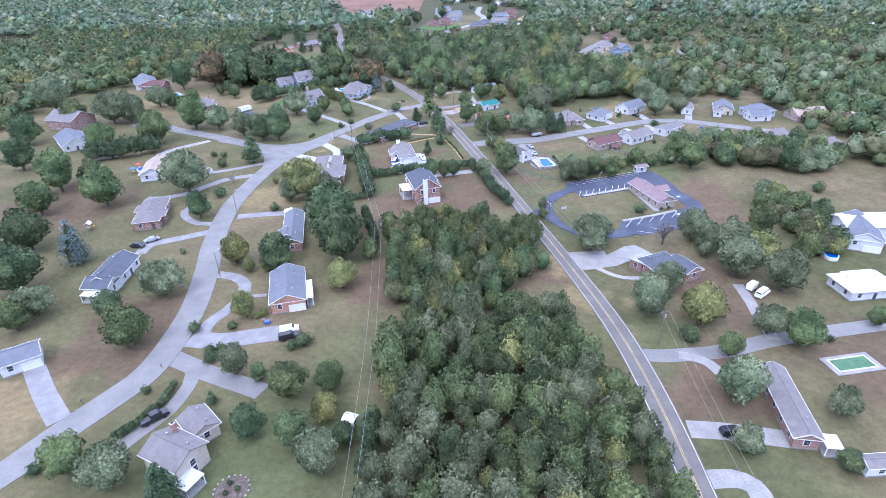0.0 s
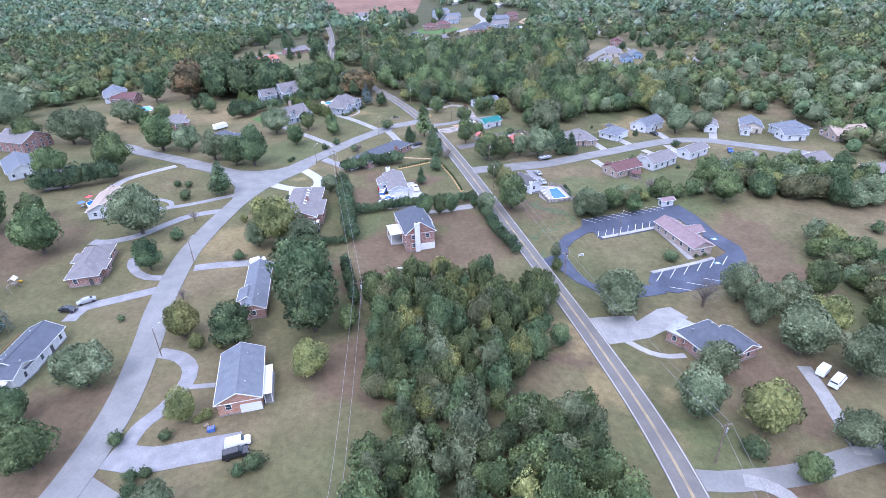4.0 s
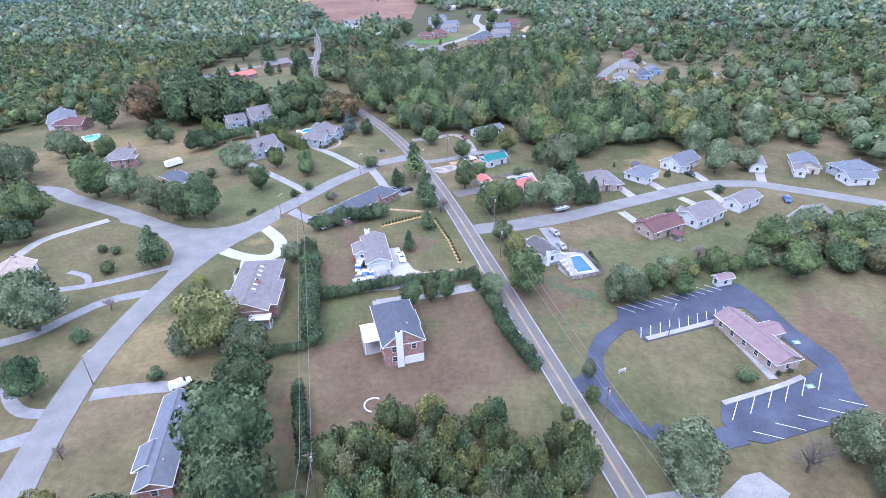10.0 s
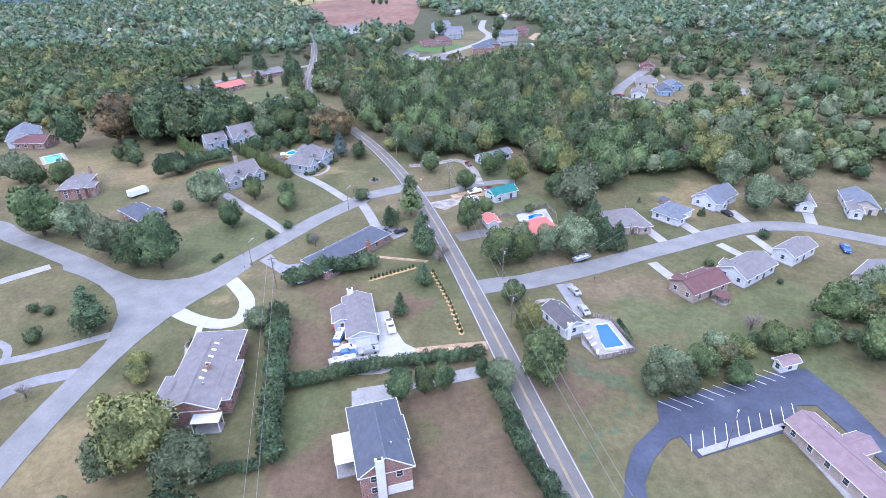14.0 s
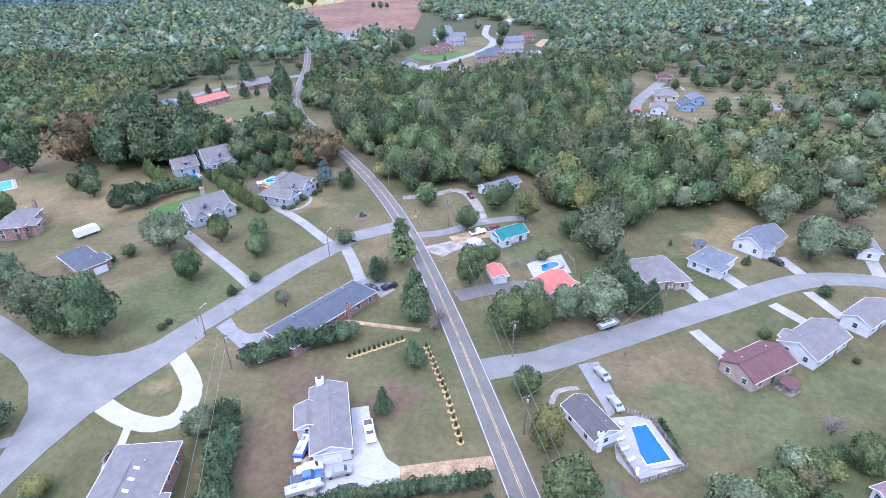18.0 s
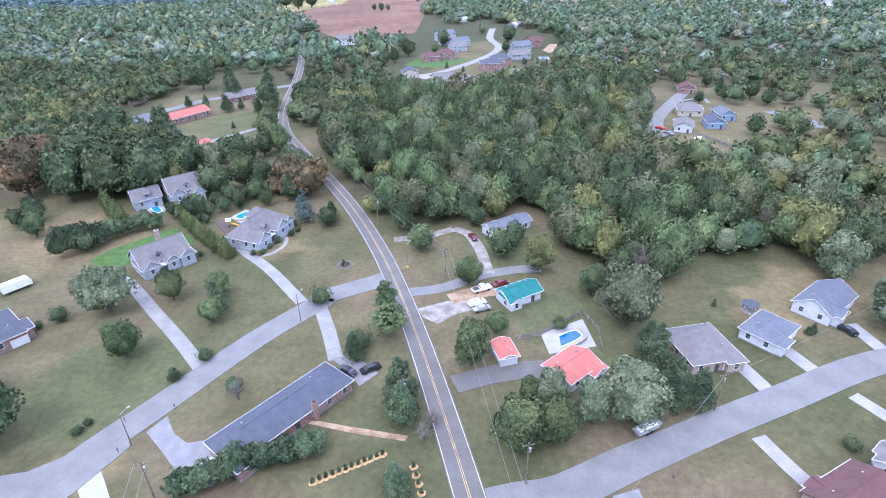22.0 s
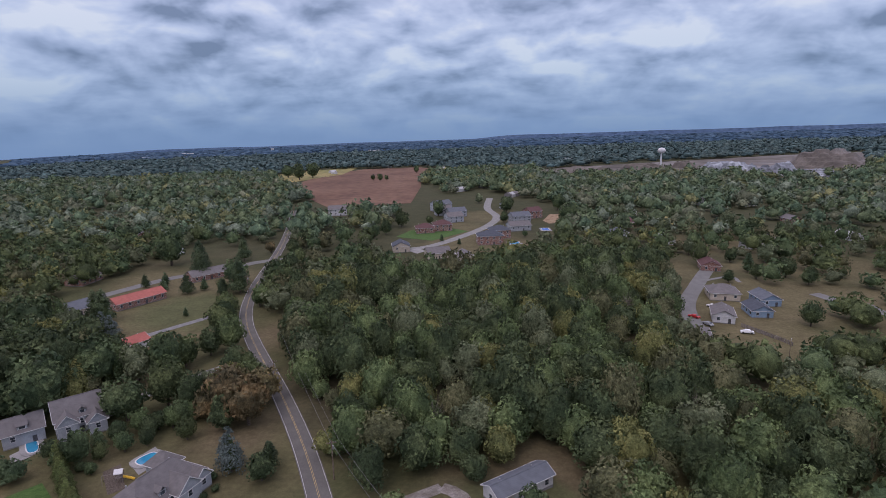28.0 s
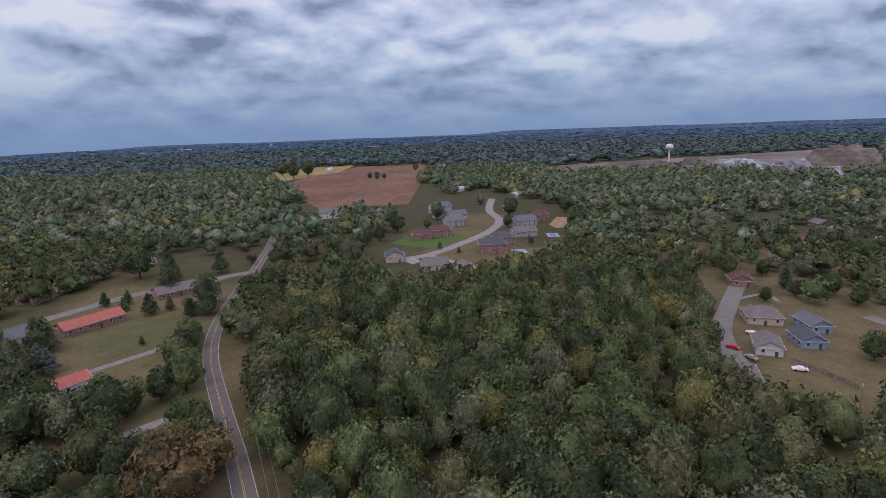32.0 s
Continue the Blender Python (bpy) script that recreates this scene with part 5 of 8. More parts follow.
house('white sunroom wing with a slate gable roof', -99.4, 124.1, 7.8, 7.1, -3.3, 3, "gable", "slate", "siding_white", porch=(0, -4.6, 5.0, 2.6, 2.4))
house('low red brick ranch house with grey-brown roof', -109.5, 170.2, 8.7, 19.5, 16.5, 3, "hip", "taupe", "brick", wing=((-3.2, 3, 5, 6, 2.9, 'hip'), (2.8, -3, 5, 6, 2.9, 'hip')))
house('white house with a slate-blue roof and garage', -100.4, 94.2, 8.6, 7.1, 37, 3.2, "gable", "slate_light", "siding_white", garage='s')
house('white house with a tan roof beside a pool', -129.4, 212.3, 10.4, 18, 16.7, 3.2, "gable", "tan", "siding_white", chimney=(0, 8, 1.2, 1.0, 6.0, 'wall_brick_tan'))
house('', -165.9, 237.9, 10.2, 17, 25.9, 3.2, "hip", "taupe", "siding_tan")
house('', -212.3, 282.2, 18.1, 15.7, -15.3, 5, "gable", "taupe", "brick")
house('', -191.1, 250.6, 12.3, 22.3, 43.3, 3.2, "gable", "slate_light", "siding_white")
house('', -220.9, 373.9, 13.5, 21.5, 32.2, 4, "gable", "slate_light", "siding_white")
house('', -210.4, 367.4, 15.3, 11.5, 1.7, 3, "gable", "maroon", "brick")
house('brick house with a hipped grey-brown roof', -152.4, 310.9, 9.6, 15, 15, 4.5, "hip", "taupe", "brick", chimney=(2, 9, 1.0, 1.0, 7, 'wall_brick'), wing=((4.5, -3, 6, 6, 4.0, 'hip'),))
house('brick house with a dark hipped slate roof', -115.3, 287.6, 8.2, 15, 54.2, 3.2, "hip", "slate", "brick", wing=((3.2, -3.5, 5, 6, 3.0, 'hip'),), garage='s')
house('grey gabled house with dormers and a stone chimney', -94.4, 323.8, 14.8, 9.8, 49.7, 3.6, "gable", "taupe", "siding_grey", pitch=0.80, chimney=(2.0, 4.4, 1.3, 0.9, 9.0, 'wall_brick_tan'), wing=((-4.9, -3.0, 5.6, 8.6, 3.4, 'gable'), (1.2, -3.4, 4.6, 6.6, 3.2, 'gable'), (5.3, -3.0, 5.0, 8.8, 3.6, 'gable')), dormers=((-1.7, -3.9, 4.4, 1.8, 0),), porch=(-1.7, -5.6, 3.4, 2.2, 2.7))
house('blue-grey gabled house with white trim and a garage', -71.1, 341.8, 19.3, 10.8, 70.3, 3.6, "hip", "taupe", "siding_grey", pitch=0.85, garage='s', wing=((-6.2, -3.2, 6.6, 9.4, 3.5, 'gable'), (2.4, -3.4, 6.6, 8.8, 3.9, 'gable'), (7.0, -2.0, 5.2, 9.6, 3.4, 'gable'), (8.0, 7.0, 6.2, 7.0, 3.4, 'hip')), dormers=((-1.9, -4.4, 4.3, 1.8, 0),), porch=(-1.7, -5.8, 3.2, 2.4, 2.7))
house('grey carriage house with a dormer beside a pool', -121.6, 364.9, 10.0, 7.6, 42.3, 3.7, "gable", "taupe", "siding_grey", pitch=0.9, dormers=((0, -3.0, 4.4, 2.2, 0),))
house('large grey gabled house with steep roofs', -111.1, 372.1, 12.6, 9.4, 42.8, 4.8, "gable", "taupe", "siding_grey", pitch=0.95, wing=((-3.2, -3.0, 5.6, 8.4, 4.4, 'gable'), (3.4, -4.0, 5.2, 8.0, 3.6, 'gable'), (8.4, 3.4, 8.0, 6.4, 3.4, 'gable')), dormers=((0.6, -3.8, 5.4, 1.6, 0),))
house('small white house with a teal metal roof', 9.5, 308.8, 10.8, 6.8, 32.1, 2.8, "gable", "teal", "siding_white", wing=((-3.4, -1.6, 4.2, 6.0, 2.7, 'gable'),))
house('white mobile home with a blue-grey roof in the wood', 7.8, 348.4, 16.1, 6.5, 35.9, 2.8, "gable", "slate_light", "siding_white")
house('white house with a faded red metal roof by a pool', 19.3, 281.1, 10.5, 8.2, 43.3, 3.2, "gable", "red", "siding_white", pitch=0.36, wing=((3.2, -2.6, 5.0, 6.0, 2.8, 'gable'),))
house('open carport with a faded red metal roof', 5.2, 285.1, 4.8, 6.8, 18.1, 2.6, "gable", "red", "siding_white", category='carport', name='carport', windows=False, pitch=0.36)
house('tan brick house with a broad grey-brown hip roof', 50.6, 292.6, 12.7, 13.5, 14.5, 3, "hip", "taupe", "brick_tan", garage='s', wing=((4.0, -4.8, 5.0, 6.0, 2.9, 'hip'),))
house('white house with a blue-grey hip roof and garage', 68.7, 299.6, 11.9, 9.2, 41.6, 3, "hip", "slate_light", "siding_white", garage='s', wing=((-3.2, -3.2, 5.0, 6.0, 2.9, 'hip'),))
house('white gabled house with a blue-grey roof', 87.8, 312.2, 15.5, 9.7, 40.9, 3.2, "gable", "slate_light", "siding_white", garage='s', pitch=0.6, wing=((-4, -3, 5, 7, 3.2, 'gable'),))
house('tan brick house with a maroon roof and gazebo', 61.9, 253, 14.3, 9.1, 30.6, 3, "gable", "maroon", "brick_tan", wing=((-3.4, 2.2, 4.2, 6.0, 2.9, 'gable'),))
house('white house with a grey-brown gable roof', 78.2, 261.4, 15.7, 9.3, 36.5, 3.2, "gable", "taupe", "siding_white", wing=((-3.5, 2.0, 4.4, 7, 3.2, 'gable'),))
house('white two-storey house with a grey-brown roof', 96.6, 272.2, 13.5, 7.2, 36.7, 3.4, "gable", "taupe", "siding_white")
house('', 113, 257.7, 13.4, 10.7, 41.5, 3, "gable", "taupe", "siding_tan")
house('', 140, 259.3, 12.9, 10.4, 28.8, 3, "gable", "taupe", "siding_tan")
house('', 148.5, 294, 11.3, 8.4, 5.2, 3.2, "gable", "slate_light", "siding_white")
house('', 131.5, 302.3, 4.8, 8.4, -19.2, 3, "gable", "taupe", "siding_white")
house('white house with a dark roof beside the blue pool', 21.6, 232.7, 6.4, 10.5, 28.2, 3.2, "gable", "ash", "siding_white", chimney=(-1.6, -4.9, 1.1, 0.7, 4.8, 'white_trim'))
house('low brick ranch house with a grey-brown gable roof', 64.9, 87.5, 5.6, 20.5, -6.1, 3, "gable", "taupe", "brick", porch=(4.2, -9.5, 3.0, 3.6, 2.4))
house('brick carport wing with a flat grey roof', 50.8, 144.8, 7.2, 4.7, 45.6, 3, "flat", "rubber", "brick")
house('brick house with a dark slate hip roof', 55.4, 142, 10.5, 8.5, 25.9, 3.2, "hip", "slate", "brick", wing=((5.0, -4.0, 6.5, 8.5, 2.9, 'gable'),))
house('white metal workshop with a blue-grey roof', 121.7, 161.7, 10.4, 17.7, -20.2, 4, "gable", "slate_light", "siding_white", category='barn', name='barn', garage='s')
house('long white metal barn with a white roof', 127.3, 166.4, 20.9, 10.8, 3.3, 4.5, "gable", "white", "siding_white", category='barn', name='barn', windows=False, pitch=0.3)
house('low house with a wide white metal roof and eaves', 106, 132.3, 14.3, 9.6, 9.3, 3, "hip", "white", "siding_white", pitch=0.22, wing=((1.5, 1.0, 9, 8, 3.3, 'hip'),))
house('small white outbuilding with a grey-brown roof', 73.8, 73.2, 6.3, 3.3, 6, 2.6, "gable", "taupe", "siding_white", category='shed', name='shed', vents=0)
house('small white garden shed with a mauve roof', 70, 220.6, 5.5, 3.2, 19.3, 2.5, "gable", "mauve", "siding_white", category='shed', name='shed', vents=0)
house('long brick house with a rusty red roof', -162.4, 480.1, 24, 10, 59.6, 3.2, "gable", "red", "brick")
house('small white house with a rusty red roof', -130.5, 426.3, 10.3, 8, 62.3, 3, "gable", "red", "siding_white", garage='s')
house('', -215.1, 515.8, 16, 11.3, 86.4, 3, "gable", "taupe", "brick")
house('', -183.4, 463.3, 16.7, 11.9, 65.3, 3, "gable", "slate_light", "siding_tan")
house('', -150.3, 525.1, 21.1, 10.9, 49.5, 3, "gable", "taupe", "brick")
house('', -131.6, 739.6, 18.3, 12.5, 13.4, 6, "gable", "taupe", "siding_white")
house('', -52.1, 588.5, 11.5, 12.5, 11.6, 4, "gable", "slate", "siding_tan")
house('', -26.9, 570.6, 15, 12.5, 17.1, 3.5, "gable", "taupe", "siding_tan")
house('', -42.6, 651.4, 14.4, 12.5, 12, 4, "hip", "maroon", "brick")
house('', -29.8, 659.7, 14.4, 12.5, 12.7, 5, "hip", "maroon", "brick")
house('', -34.3, 733.3, 14.7, 12.5, 16.8, 6, "gable", "taupe", "siding_white")
house('', -37.5, 757.9, 18.1, 12.5, 35.8, 7, "gable", "slate_light", "siding_grey")
house('', -22.8, 697.7, 14.5, 12.5, 24.6, 5, "gable", "taupe", "siding_grey")
house('', 5.8, 609.4, 17.8, 12.5, 7.5, 6, "hip", "slate", "brick")
house('', 12.6, 629.2, 14.9, 12.5, 17, 6, "hip", "slate", "brick")
house('', 28.4, 657.4, 17.1, 12.5, 16.8, 4, "gable", "taupe", "siding_grey")
house('', 31.7, 695.9, 17, 12.5, 20.6, 5, "gable", "slate_light", "siding_grey")
house('', 44.2, 714.3, 13.4, 12.5, 30.5, 6, "gable", "maroon", "brick")
house('', 109.1, 488.6, 13.2, 12.5, -9.9, 3.4, "hip", "taupe", "siding_tan")
house('', 97.3, 459.7, 9, 12.5, -16.9, 3.2, "gable", "taupe", "siding_white")
house('', 123.1, 539.3, 10.5, 12.5, -10.7, 3, "gable", "maroon", "brick")
house('', 123.8, 480.2, 9, 12.5, 0.4, 3.2, "gable", "slate_light", "siding_blue")
house('', 113.8, 465.9, 9, 11.9, -3.7, 3, "gable", "slate", "siding_blue")
house('', 95.4, 629.5, 12.7, 12.5, 12.5, 3.4, "hip", "slate_light", "siding_grey")
house('', 108.3, 665.7, 12.7, 12.5, 15.2, 4, "gable", "maroon", "brick")
house('', 185.3, 610.1, 9.8, 12.5, -2, 3.2, "gable", "taupe", "siding_tan")
house('', 209.4, 777, 24, 12.5, 15.3, 4, "gable", "taupe", "siding_white")
house('', 165.6, 827.5, 17.8, 12.5, 20.6, 6, "gable", "taupe", "siding_white")
house('', 81.1, 380, 5, 11.9, -34.5, 3, "gable", "slate_light", "siding_white")
house('', -10.2, 563, 9.1, 12.5, 13.2, 3.5, "gable", "taupe", "siding_tan")
house('', -22, 724.6, 16.8, 12.5, 23.6, 5, "gable", "slate_light", "siding_grey")
house('', 23.3, 765.4, 9.2, 12.5, 15, 4, "gable", "slate_light", "siding_white")
house('', 238.3, 677.1, 10.4, 12.5, 8.4, 3.4, "gable", "taupe", "brick")
house('', 198, 566.6, 9, 12.5, -1.3, 3.2, "gable", "slate_light", "siding_white")
house('', 79.1, 436.7, 9, 12.1, -14, 3.2, "hip", "taupe", "siding_tan")
house('', -255.4, 637.9, 9, 12.5, 22.2, 3.4, "gable", "taupe", "brick")
house('', -249.8, 675.2, 9, 12.5, 26.4, 4, "gable", "taupe", "siding_tan")
house('', -236.9, 746.9, 11.3, 12.5, 26.2, 4, "gable", "slate_light", "siding_white")
house('', -188.4, 696.8, 9.5, 12.5, 25.8, 3.5, "gable", "slate_light", "siding_grey")
house('', -185.2, 722.2, 10.2, 12.5, 26.8, 3.5, "gable", "taupe", "siding_tan")
house('', -22, 78.1, 2.6, 2.2, -17.6, 2.2, "gable", "white", "siding_white")
house('', 117.9, 310.2, 6.5, 13.3, -16.3, 3, "gable", "taupe", "siding_white")
house('', 136.9, 309.4, 10.1, 14.4, -17.4, 3, "gable", "slate_light", "siding_tan")
house('', 151.3, 301.1, 14.2, 11.8, 15.6, 3.8, "hip", "slate_light", "siding_grey")
house('', 173.6, 295.5, 17.5, 12.1, 8.1, 3, "gable", "tan", "brick_tan")
house('', 196, 286.8, 13.7, 12.6, 10.4, 3, "gable", "tan", "brick_orange")
house('', 159.8, 248.5, 9.9, 9, 7.6, 3, "hip", "taupe", "siding_tan")
house('', 175.3, 244.1, 9.1, 8.7, 17.7, 3, "hip", "slate_light", "siding_tan")

# ---- trees in the gardens ----
for x, y, r in ((-70.5, 65.9, 4), (-36.6, 85.8, 3.9), (-28, 87.4, 3.4), (-78.5, 100.9, 5.2), (60.5, 104.7, 2.8), (-110.9, 106.5, 3.9), (78, 108.5, 4.7), (100.2, 116.7, 2.5), (-28.8, 143.1, 2.8), (98.5, 148, 4.1), (92.2, 163.1, 4.5), (-151.7, 172.6, 5.9), (-131.7, 180, 6.9), (-158.6, 194, 7.4), (14.6, 212.4, 5.9), (57.1, 214.9, 2.9), (49.8, 217.6, 3.9), (91.4, 223.9, 5.4), (69.9, 227, 3.4), (90.2, 239, 5.3), (9.8, 240, 3.3), (-170.1, 240.9, 6.7), (-149.6, 250.7, 7.5), (7.2, 259.4, 5.5),):
    tree("r", x, y, r, "garden trees")
for x, y, r in ((14.1, 261.9, 4.5), (9.9, 272.2, 2.7), (-141.4, 275.2, 8.6), (-80.7, 281.9, 4.5), (-2.1, 282.3, 4.8), (-210.7, 283.6, 6), (3.7, 294.1, 2.6), (-66.3, 295.8, 3.1), (-81.5, 305.4, 3.9), (-70, 307.8, 3.4), (-161, 315.7, 5.1), (-3.5, 315.7, 3.8), (5.7, 331.4, 4.5), (-17.9, 334.1, 4.3), (-94.5, 356.2, 2.3), (-77.5, 366.2, 2.7), (-92.5, 383.8, 6.6), (-71.1, 395.5, 4.9), (-99.9, 398.3, 4), (-101.6, 410.5, 5.7), (-112.4, 416.1, 4.7), (-92.6, 426, 5.5), (-97.7, 437.6, 4.5), (-103.3, 441.6, 5.8),):
    tree("r", x, y, r, "garden trees")
for x, y, r in ((-109.1, 459, 5.3), (-113.2, 465.7, 4.7), (-101.4, 475.6, 4.3), (-128.3, 496.4, 3.4), (-100.7, 505.3, 5.4), (-229.1, 537.1, 6.5), (-105.9, 546.1, 5.6), (210.9, 583.4, 5.6), (58.3, 639.6, 5.3), (-138.1, 654.7, 5.1), (-98.8, 684.2, 6.5),):
    tree("r", x, y, r, "garden trees")
for x, y, r in ((-61.1, 63.5, 4.6), (-25.4, 67, 4.1), (53.1, 77, 3.1), (75.6, 86.6, 3.1), (56.5, 90.4, 5.2), (-50.1, 92, 3.6), (-110, 112.6, 4.6), (72.7, 112.9, 3.7), (46.1, 119.5, 5.3), (-81.2, 122.2, 5.4), (54.4, 131.7, 4.3), (85.5, 132.5, 5.7), (75.8, 139.4, 6.5), (71.7, 151.6, 4.8), (38, 154.8, 6.1), (81, 156.6, 5), (40.2, 160.3, 4.6), (70.4, 160.5, 5.1), (-50.1, 183.2, 4.8), (-65.1, 184.2, 4.1), (-107.2, 193, 8.1), (5.7, 208.9, 3.4), (43.4, 211.1, 4.1), (21.5, 268.4, 4.2), (14.4, 271.6, 3.8)):
    tree("l", x, y, r, "garden trees")
for x, y, r in ((38.3, 212.2, 3.8), (41.9, 215.5, 4.4), (-52.3, 226.5, 3.4), (-111.7, 263, 5.8), (-105.2, 265, 5.1), (29.8, 270.8, 6.7), (-128.4, 273.2, 5.7), (-191.4, 286.3, 7.8), (-182.7, 287.2, 7.5), (-187.2, 298.7, 5.8), (-95.5, 299.3, 7.1), (36.3, 303.3, 7.8), (99.5, 304.3, 6.3), (112.7, 307.6, 5), (-240.5, 310.8, 9.7), (-183.6, 320.6, 6.3), (98, 326.6, 7), (125.1, 331.3, 6.3), (-166.8, 404.8, 8.3), (157.8, 550.7, 5), (123.4, 570, 4.8), (50.8, 580.6, 3.8), (199.9, 610.9, 6.1), (127.8, 629.6, 5.8),):
    tree("l", x, y, r, "garden trees")
for x, y, r in ((176.2, 644.3, 6.7), (153.1, 649.5, 6.1), (80, 660, 7.1), (113.8, 697.7, 6), (-1.9, 804.2, 4.9),):
    tree("l", x, y, r, "garden trees")
for x, y, r in ((-49.1, 59.4, 3.5), (-51.7, 83.2, 1.3), (-93.3, 225.4, 4.8), (-18.5, 233.7, 2.3), (-13.6, 247.6, 2.5), (-14.3, 250.2, 2.5), (-15.2, 265.1, 3.5), (-15.8, 269.8, 4.2), (40, 274.9, 3.6), (44.5, 275.5, 3.7), (40.8, 278.8, 3.7), (-28, 282.4, 2.8), (39.4, 287.2, 4), (38.6, 292.2, 3.6), (79.9, 300.9, 1.2), (78.8, 301.1, 0.9), (-67.6, 301.6, 3.1), (60.9, 312.4, 0.8), (-50.8, 355, 2.6), (-160.7, 453.7, 5.3),):
    tree("c", x, y, r, "garden trees")
for x, y, r in ((-165.8, 455.8, 4.5), (-128.8, 461.4, 1.4), (-126.7, 493.1, 3.4), (-145.8, 494.9, 3.9), (-119.3, 495.8, 6.2), (-161, 499.7, 2.6), (-140.1, 500.9, 2.5), (-174.1, 505.9, 2.6), (-164.9, 508.7, 2.6), (-154.2, 525.2, 6.1), (140, 531.7, 3.7), (-162.1, 540.8, 5.9), (-145.6, 563, 5), (137.1, 592.5, 3.2), (-14.8, 605.7, 1.7), (-27.5, 616.8, 1.8),):
    tree("c", x, y, r, "garden trees")
for x, y, r in ((69, 73.2, 2.2), (-31.6, 73.3, 3.6), (-22.2, 73.6, 2.6), (-41, 75.2, 3.6), (-44.5, 90.3, 2.1), (-90, 112.1, 3.7), (-122.8, 123.4, 7.3), (-54.6, 137, 5.5), (-36.7, 141.9, 7.6), (-136.4, 146.9, 7.3), (-41.6, 153.5, 8.9), (74.3, 164.6, 2.7), (-45.8, 169.5, 6.3), (-92.7, 170.4, 4.3), (-150.6, 202.3, 4.9), (-191.5, 217.2, 6.7), (-46.6, 220.8, 3), (-48.1, 227.5, 3.2), (-213.7, 251, 7.6), (-91.5, 255.5, 7.1), (-99.3, 255.9, 5.6), (-172.5, 315.2, 5.1), (29.7, 315.9, 4), (10.2, 338.5, 3.6),):
    tree("d", x, y, r, "garden trees")
for x, y, r in ((-145.8, 340.2, 4), (-157.2, 346.8, 3.2), (-51.1, 350.1, 3.6), (-153.1, 350.5, 4), (-101.8, 352.4, 2.6), (-98.7, 354.7, 4.1), (-90.8, 360.3, 2.7), (-189.9, 364.7, 8.1), (-96.5, 366.5, 2.4), (-88.3, 367.5, 2.8), (-152.5, 368, 8.3), (-69.8, 371.2, 4.7), (-140.2, 371.8, 9.8), (-123.8, 373.9, 8.9), (-83.3, 374.1, 3.6), (-132.3, 374.6, 6.4), (-99.7, 375.2, 6.4), (-158.3, 377.7, 9.3), (-144.4, 383, 10.6), (-155.9, 388.1, 9.9), (-131.4, 392.8, 10.5), (-121.2, 394.3, 8.6), (-141.9, 395.2, 9), (-112.1, 400.1, 5.5),):
    tree("d", x, y, r, "garden trees")
for x, y, r in ((-121, 401.7, 4.8), (-104.4, 403.7, 6.7), (-135.4, 408.2, 8.9), (-162.3, 411.7, 7.9), (-97.5, 420.3, 5.3), (-149.9, 429.1, 5.1), (-170.6, 429.7, 9.5), (-166.4, 445.4, 4), (127.1, 451.4, 4.8), (-107.3, 454.3, 4.4), (-103.3, 489.7, 4.6), (157.1, 507.1, 4.3), (-126.3, 508.3, 6.7), (-107.5, 511.1, 6.6), (122, 512.3, 2.9), (138.1, 518.3, 3.5), (153.6, 520.7, 5), (-104.6, 527.6, 5.3), (-186.3, 552, 8.8), (139.8, 552.5, 4.5), (-119.9, 579.5, 4.8), (196.8, 579.8, 6.1), (-120.4, 602.4, 5.2), (186.2, 625.5, 6.3),):
    tree("d", x, y, r, "garden trees")
for x, y, r in ((-76.7, 628.7, 4.5), (31.4, 629.8, 2.2), (-70.8, 642.2, 5), (-63.1, 672.2, 6.2), (68.7, 676.3, 8.2), (-42, 686.8, 3.4), (18.8, 689.4, 4.3), (166, 715.1, 5.8), (-37.6, 725.3, 6.5), (23, 739.3, 7.6), (70.8, 751.3, 6.8), (112.2, 755.2, 5.8),):
    tree("d", x, y, r, "garden trees")
for x, y, r in ((-27.1, 79.6, 3), (-55.4, 112.9, 3.4), (58, 116.4, 5.6), (-33.6, 126.8, 4.4), (-62.5, 134.8, 1.9), (-57.9, 135.4, 1.6), (-67.9, 139.5, 4.4), (85.8, 147.3, 5.2), (-75.8, 200.7, 1.5), (-71.4, 207.2, 2.3), (-59.4, 187.5, 7.1), (-74.6, 212, 2.3), (-73.9, 214.1, 1.3), (12.9, 227, 4), (16, 324.6, 4.7),):
    tree("y", x, y, r, "garden trees")
for x, y, r in ((-76.7, 65.4, 1.6), (-67.1, 85.9, 1.3), (-57.7, 96.1, 1.8), (-40.3, 100.7, 1.6), (-37.8, 102.4, 2.4), (-66, 107.1, 1.9), (86, 110.2, 1.2), (53.2, 110.2, 2.8), (-46.5, 176.1, 1), (-68.4, 176.3, 2.1), (59.8, 181.6, 2.4), (-93.2, 188.5, 2.8), (129.8, 199.6, 2.9), (-74, 209.3, 2.4), (-65.9, 219.8, 1.2), (-105.5, 220.6, 2.6), (-109.3, 231.6, 1.8), (-114.2, 232.8, 1.8), (85.8, 256.8, 1), (-77.4, 259.3, 1.3), (-76.5, 261.6, 1.2), (69.5, 265.7, 2), (-51.6, 272.5, 2.2), (-65.7, 274.9, 1.9),):
    tree("s", x, y, r, "garden trees")
for x, y, r in ((-62, 281.7, 2.3), (93.7, 284.7, 2.2), (-27.6, 287.4, 2.9), (-109.1, 291.6, 1.3), (-105.5, 294.7, 2.7), (19.1, 298.2, 2.1), (-41.6, 305.1, 3.1), (-86.2, 326.9, 1), (-85.1, 328.8, 1), (-64, 338.2, 1.4), (-72.2, 338.7, 1.4), (-61.3, 342.8, 1.2), (-60.1, 345.8, 1.2), (-96.2, 351.9, 1.8),):
    tree("s", x, y, r, "garden trees")
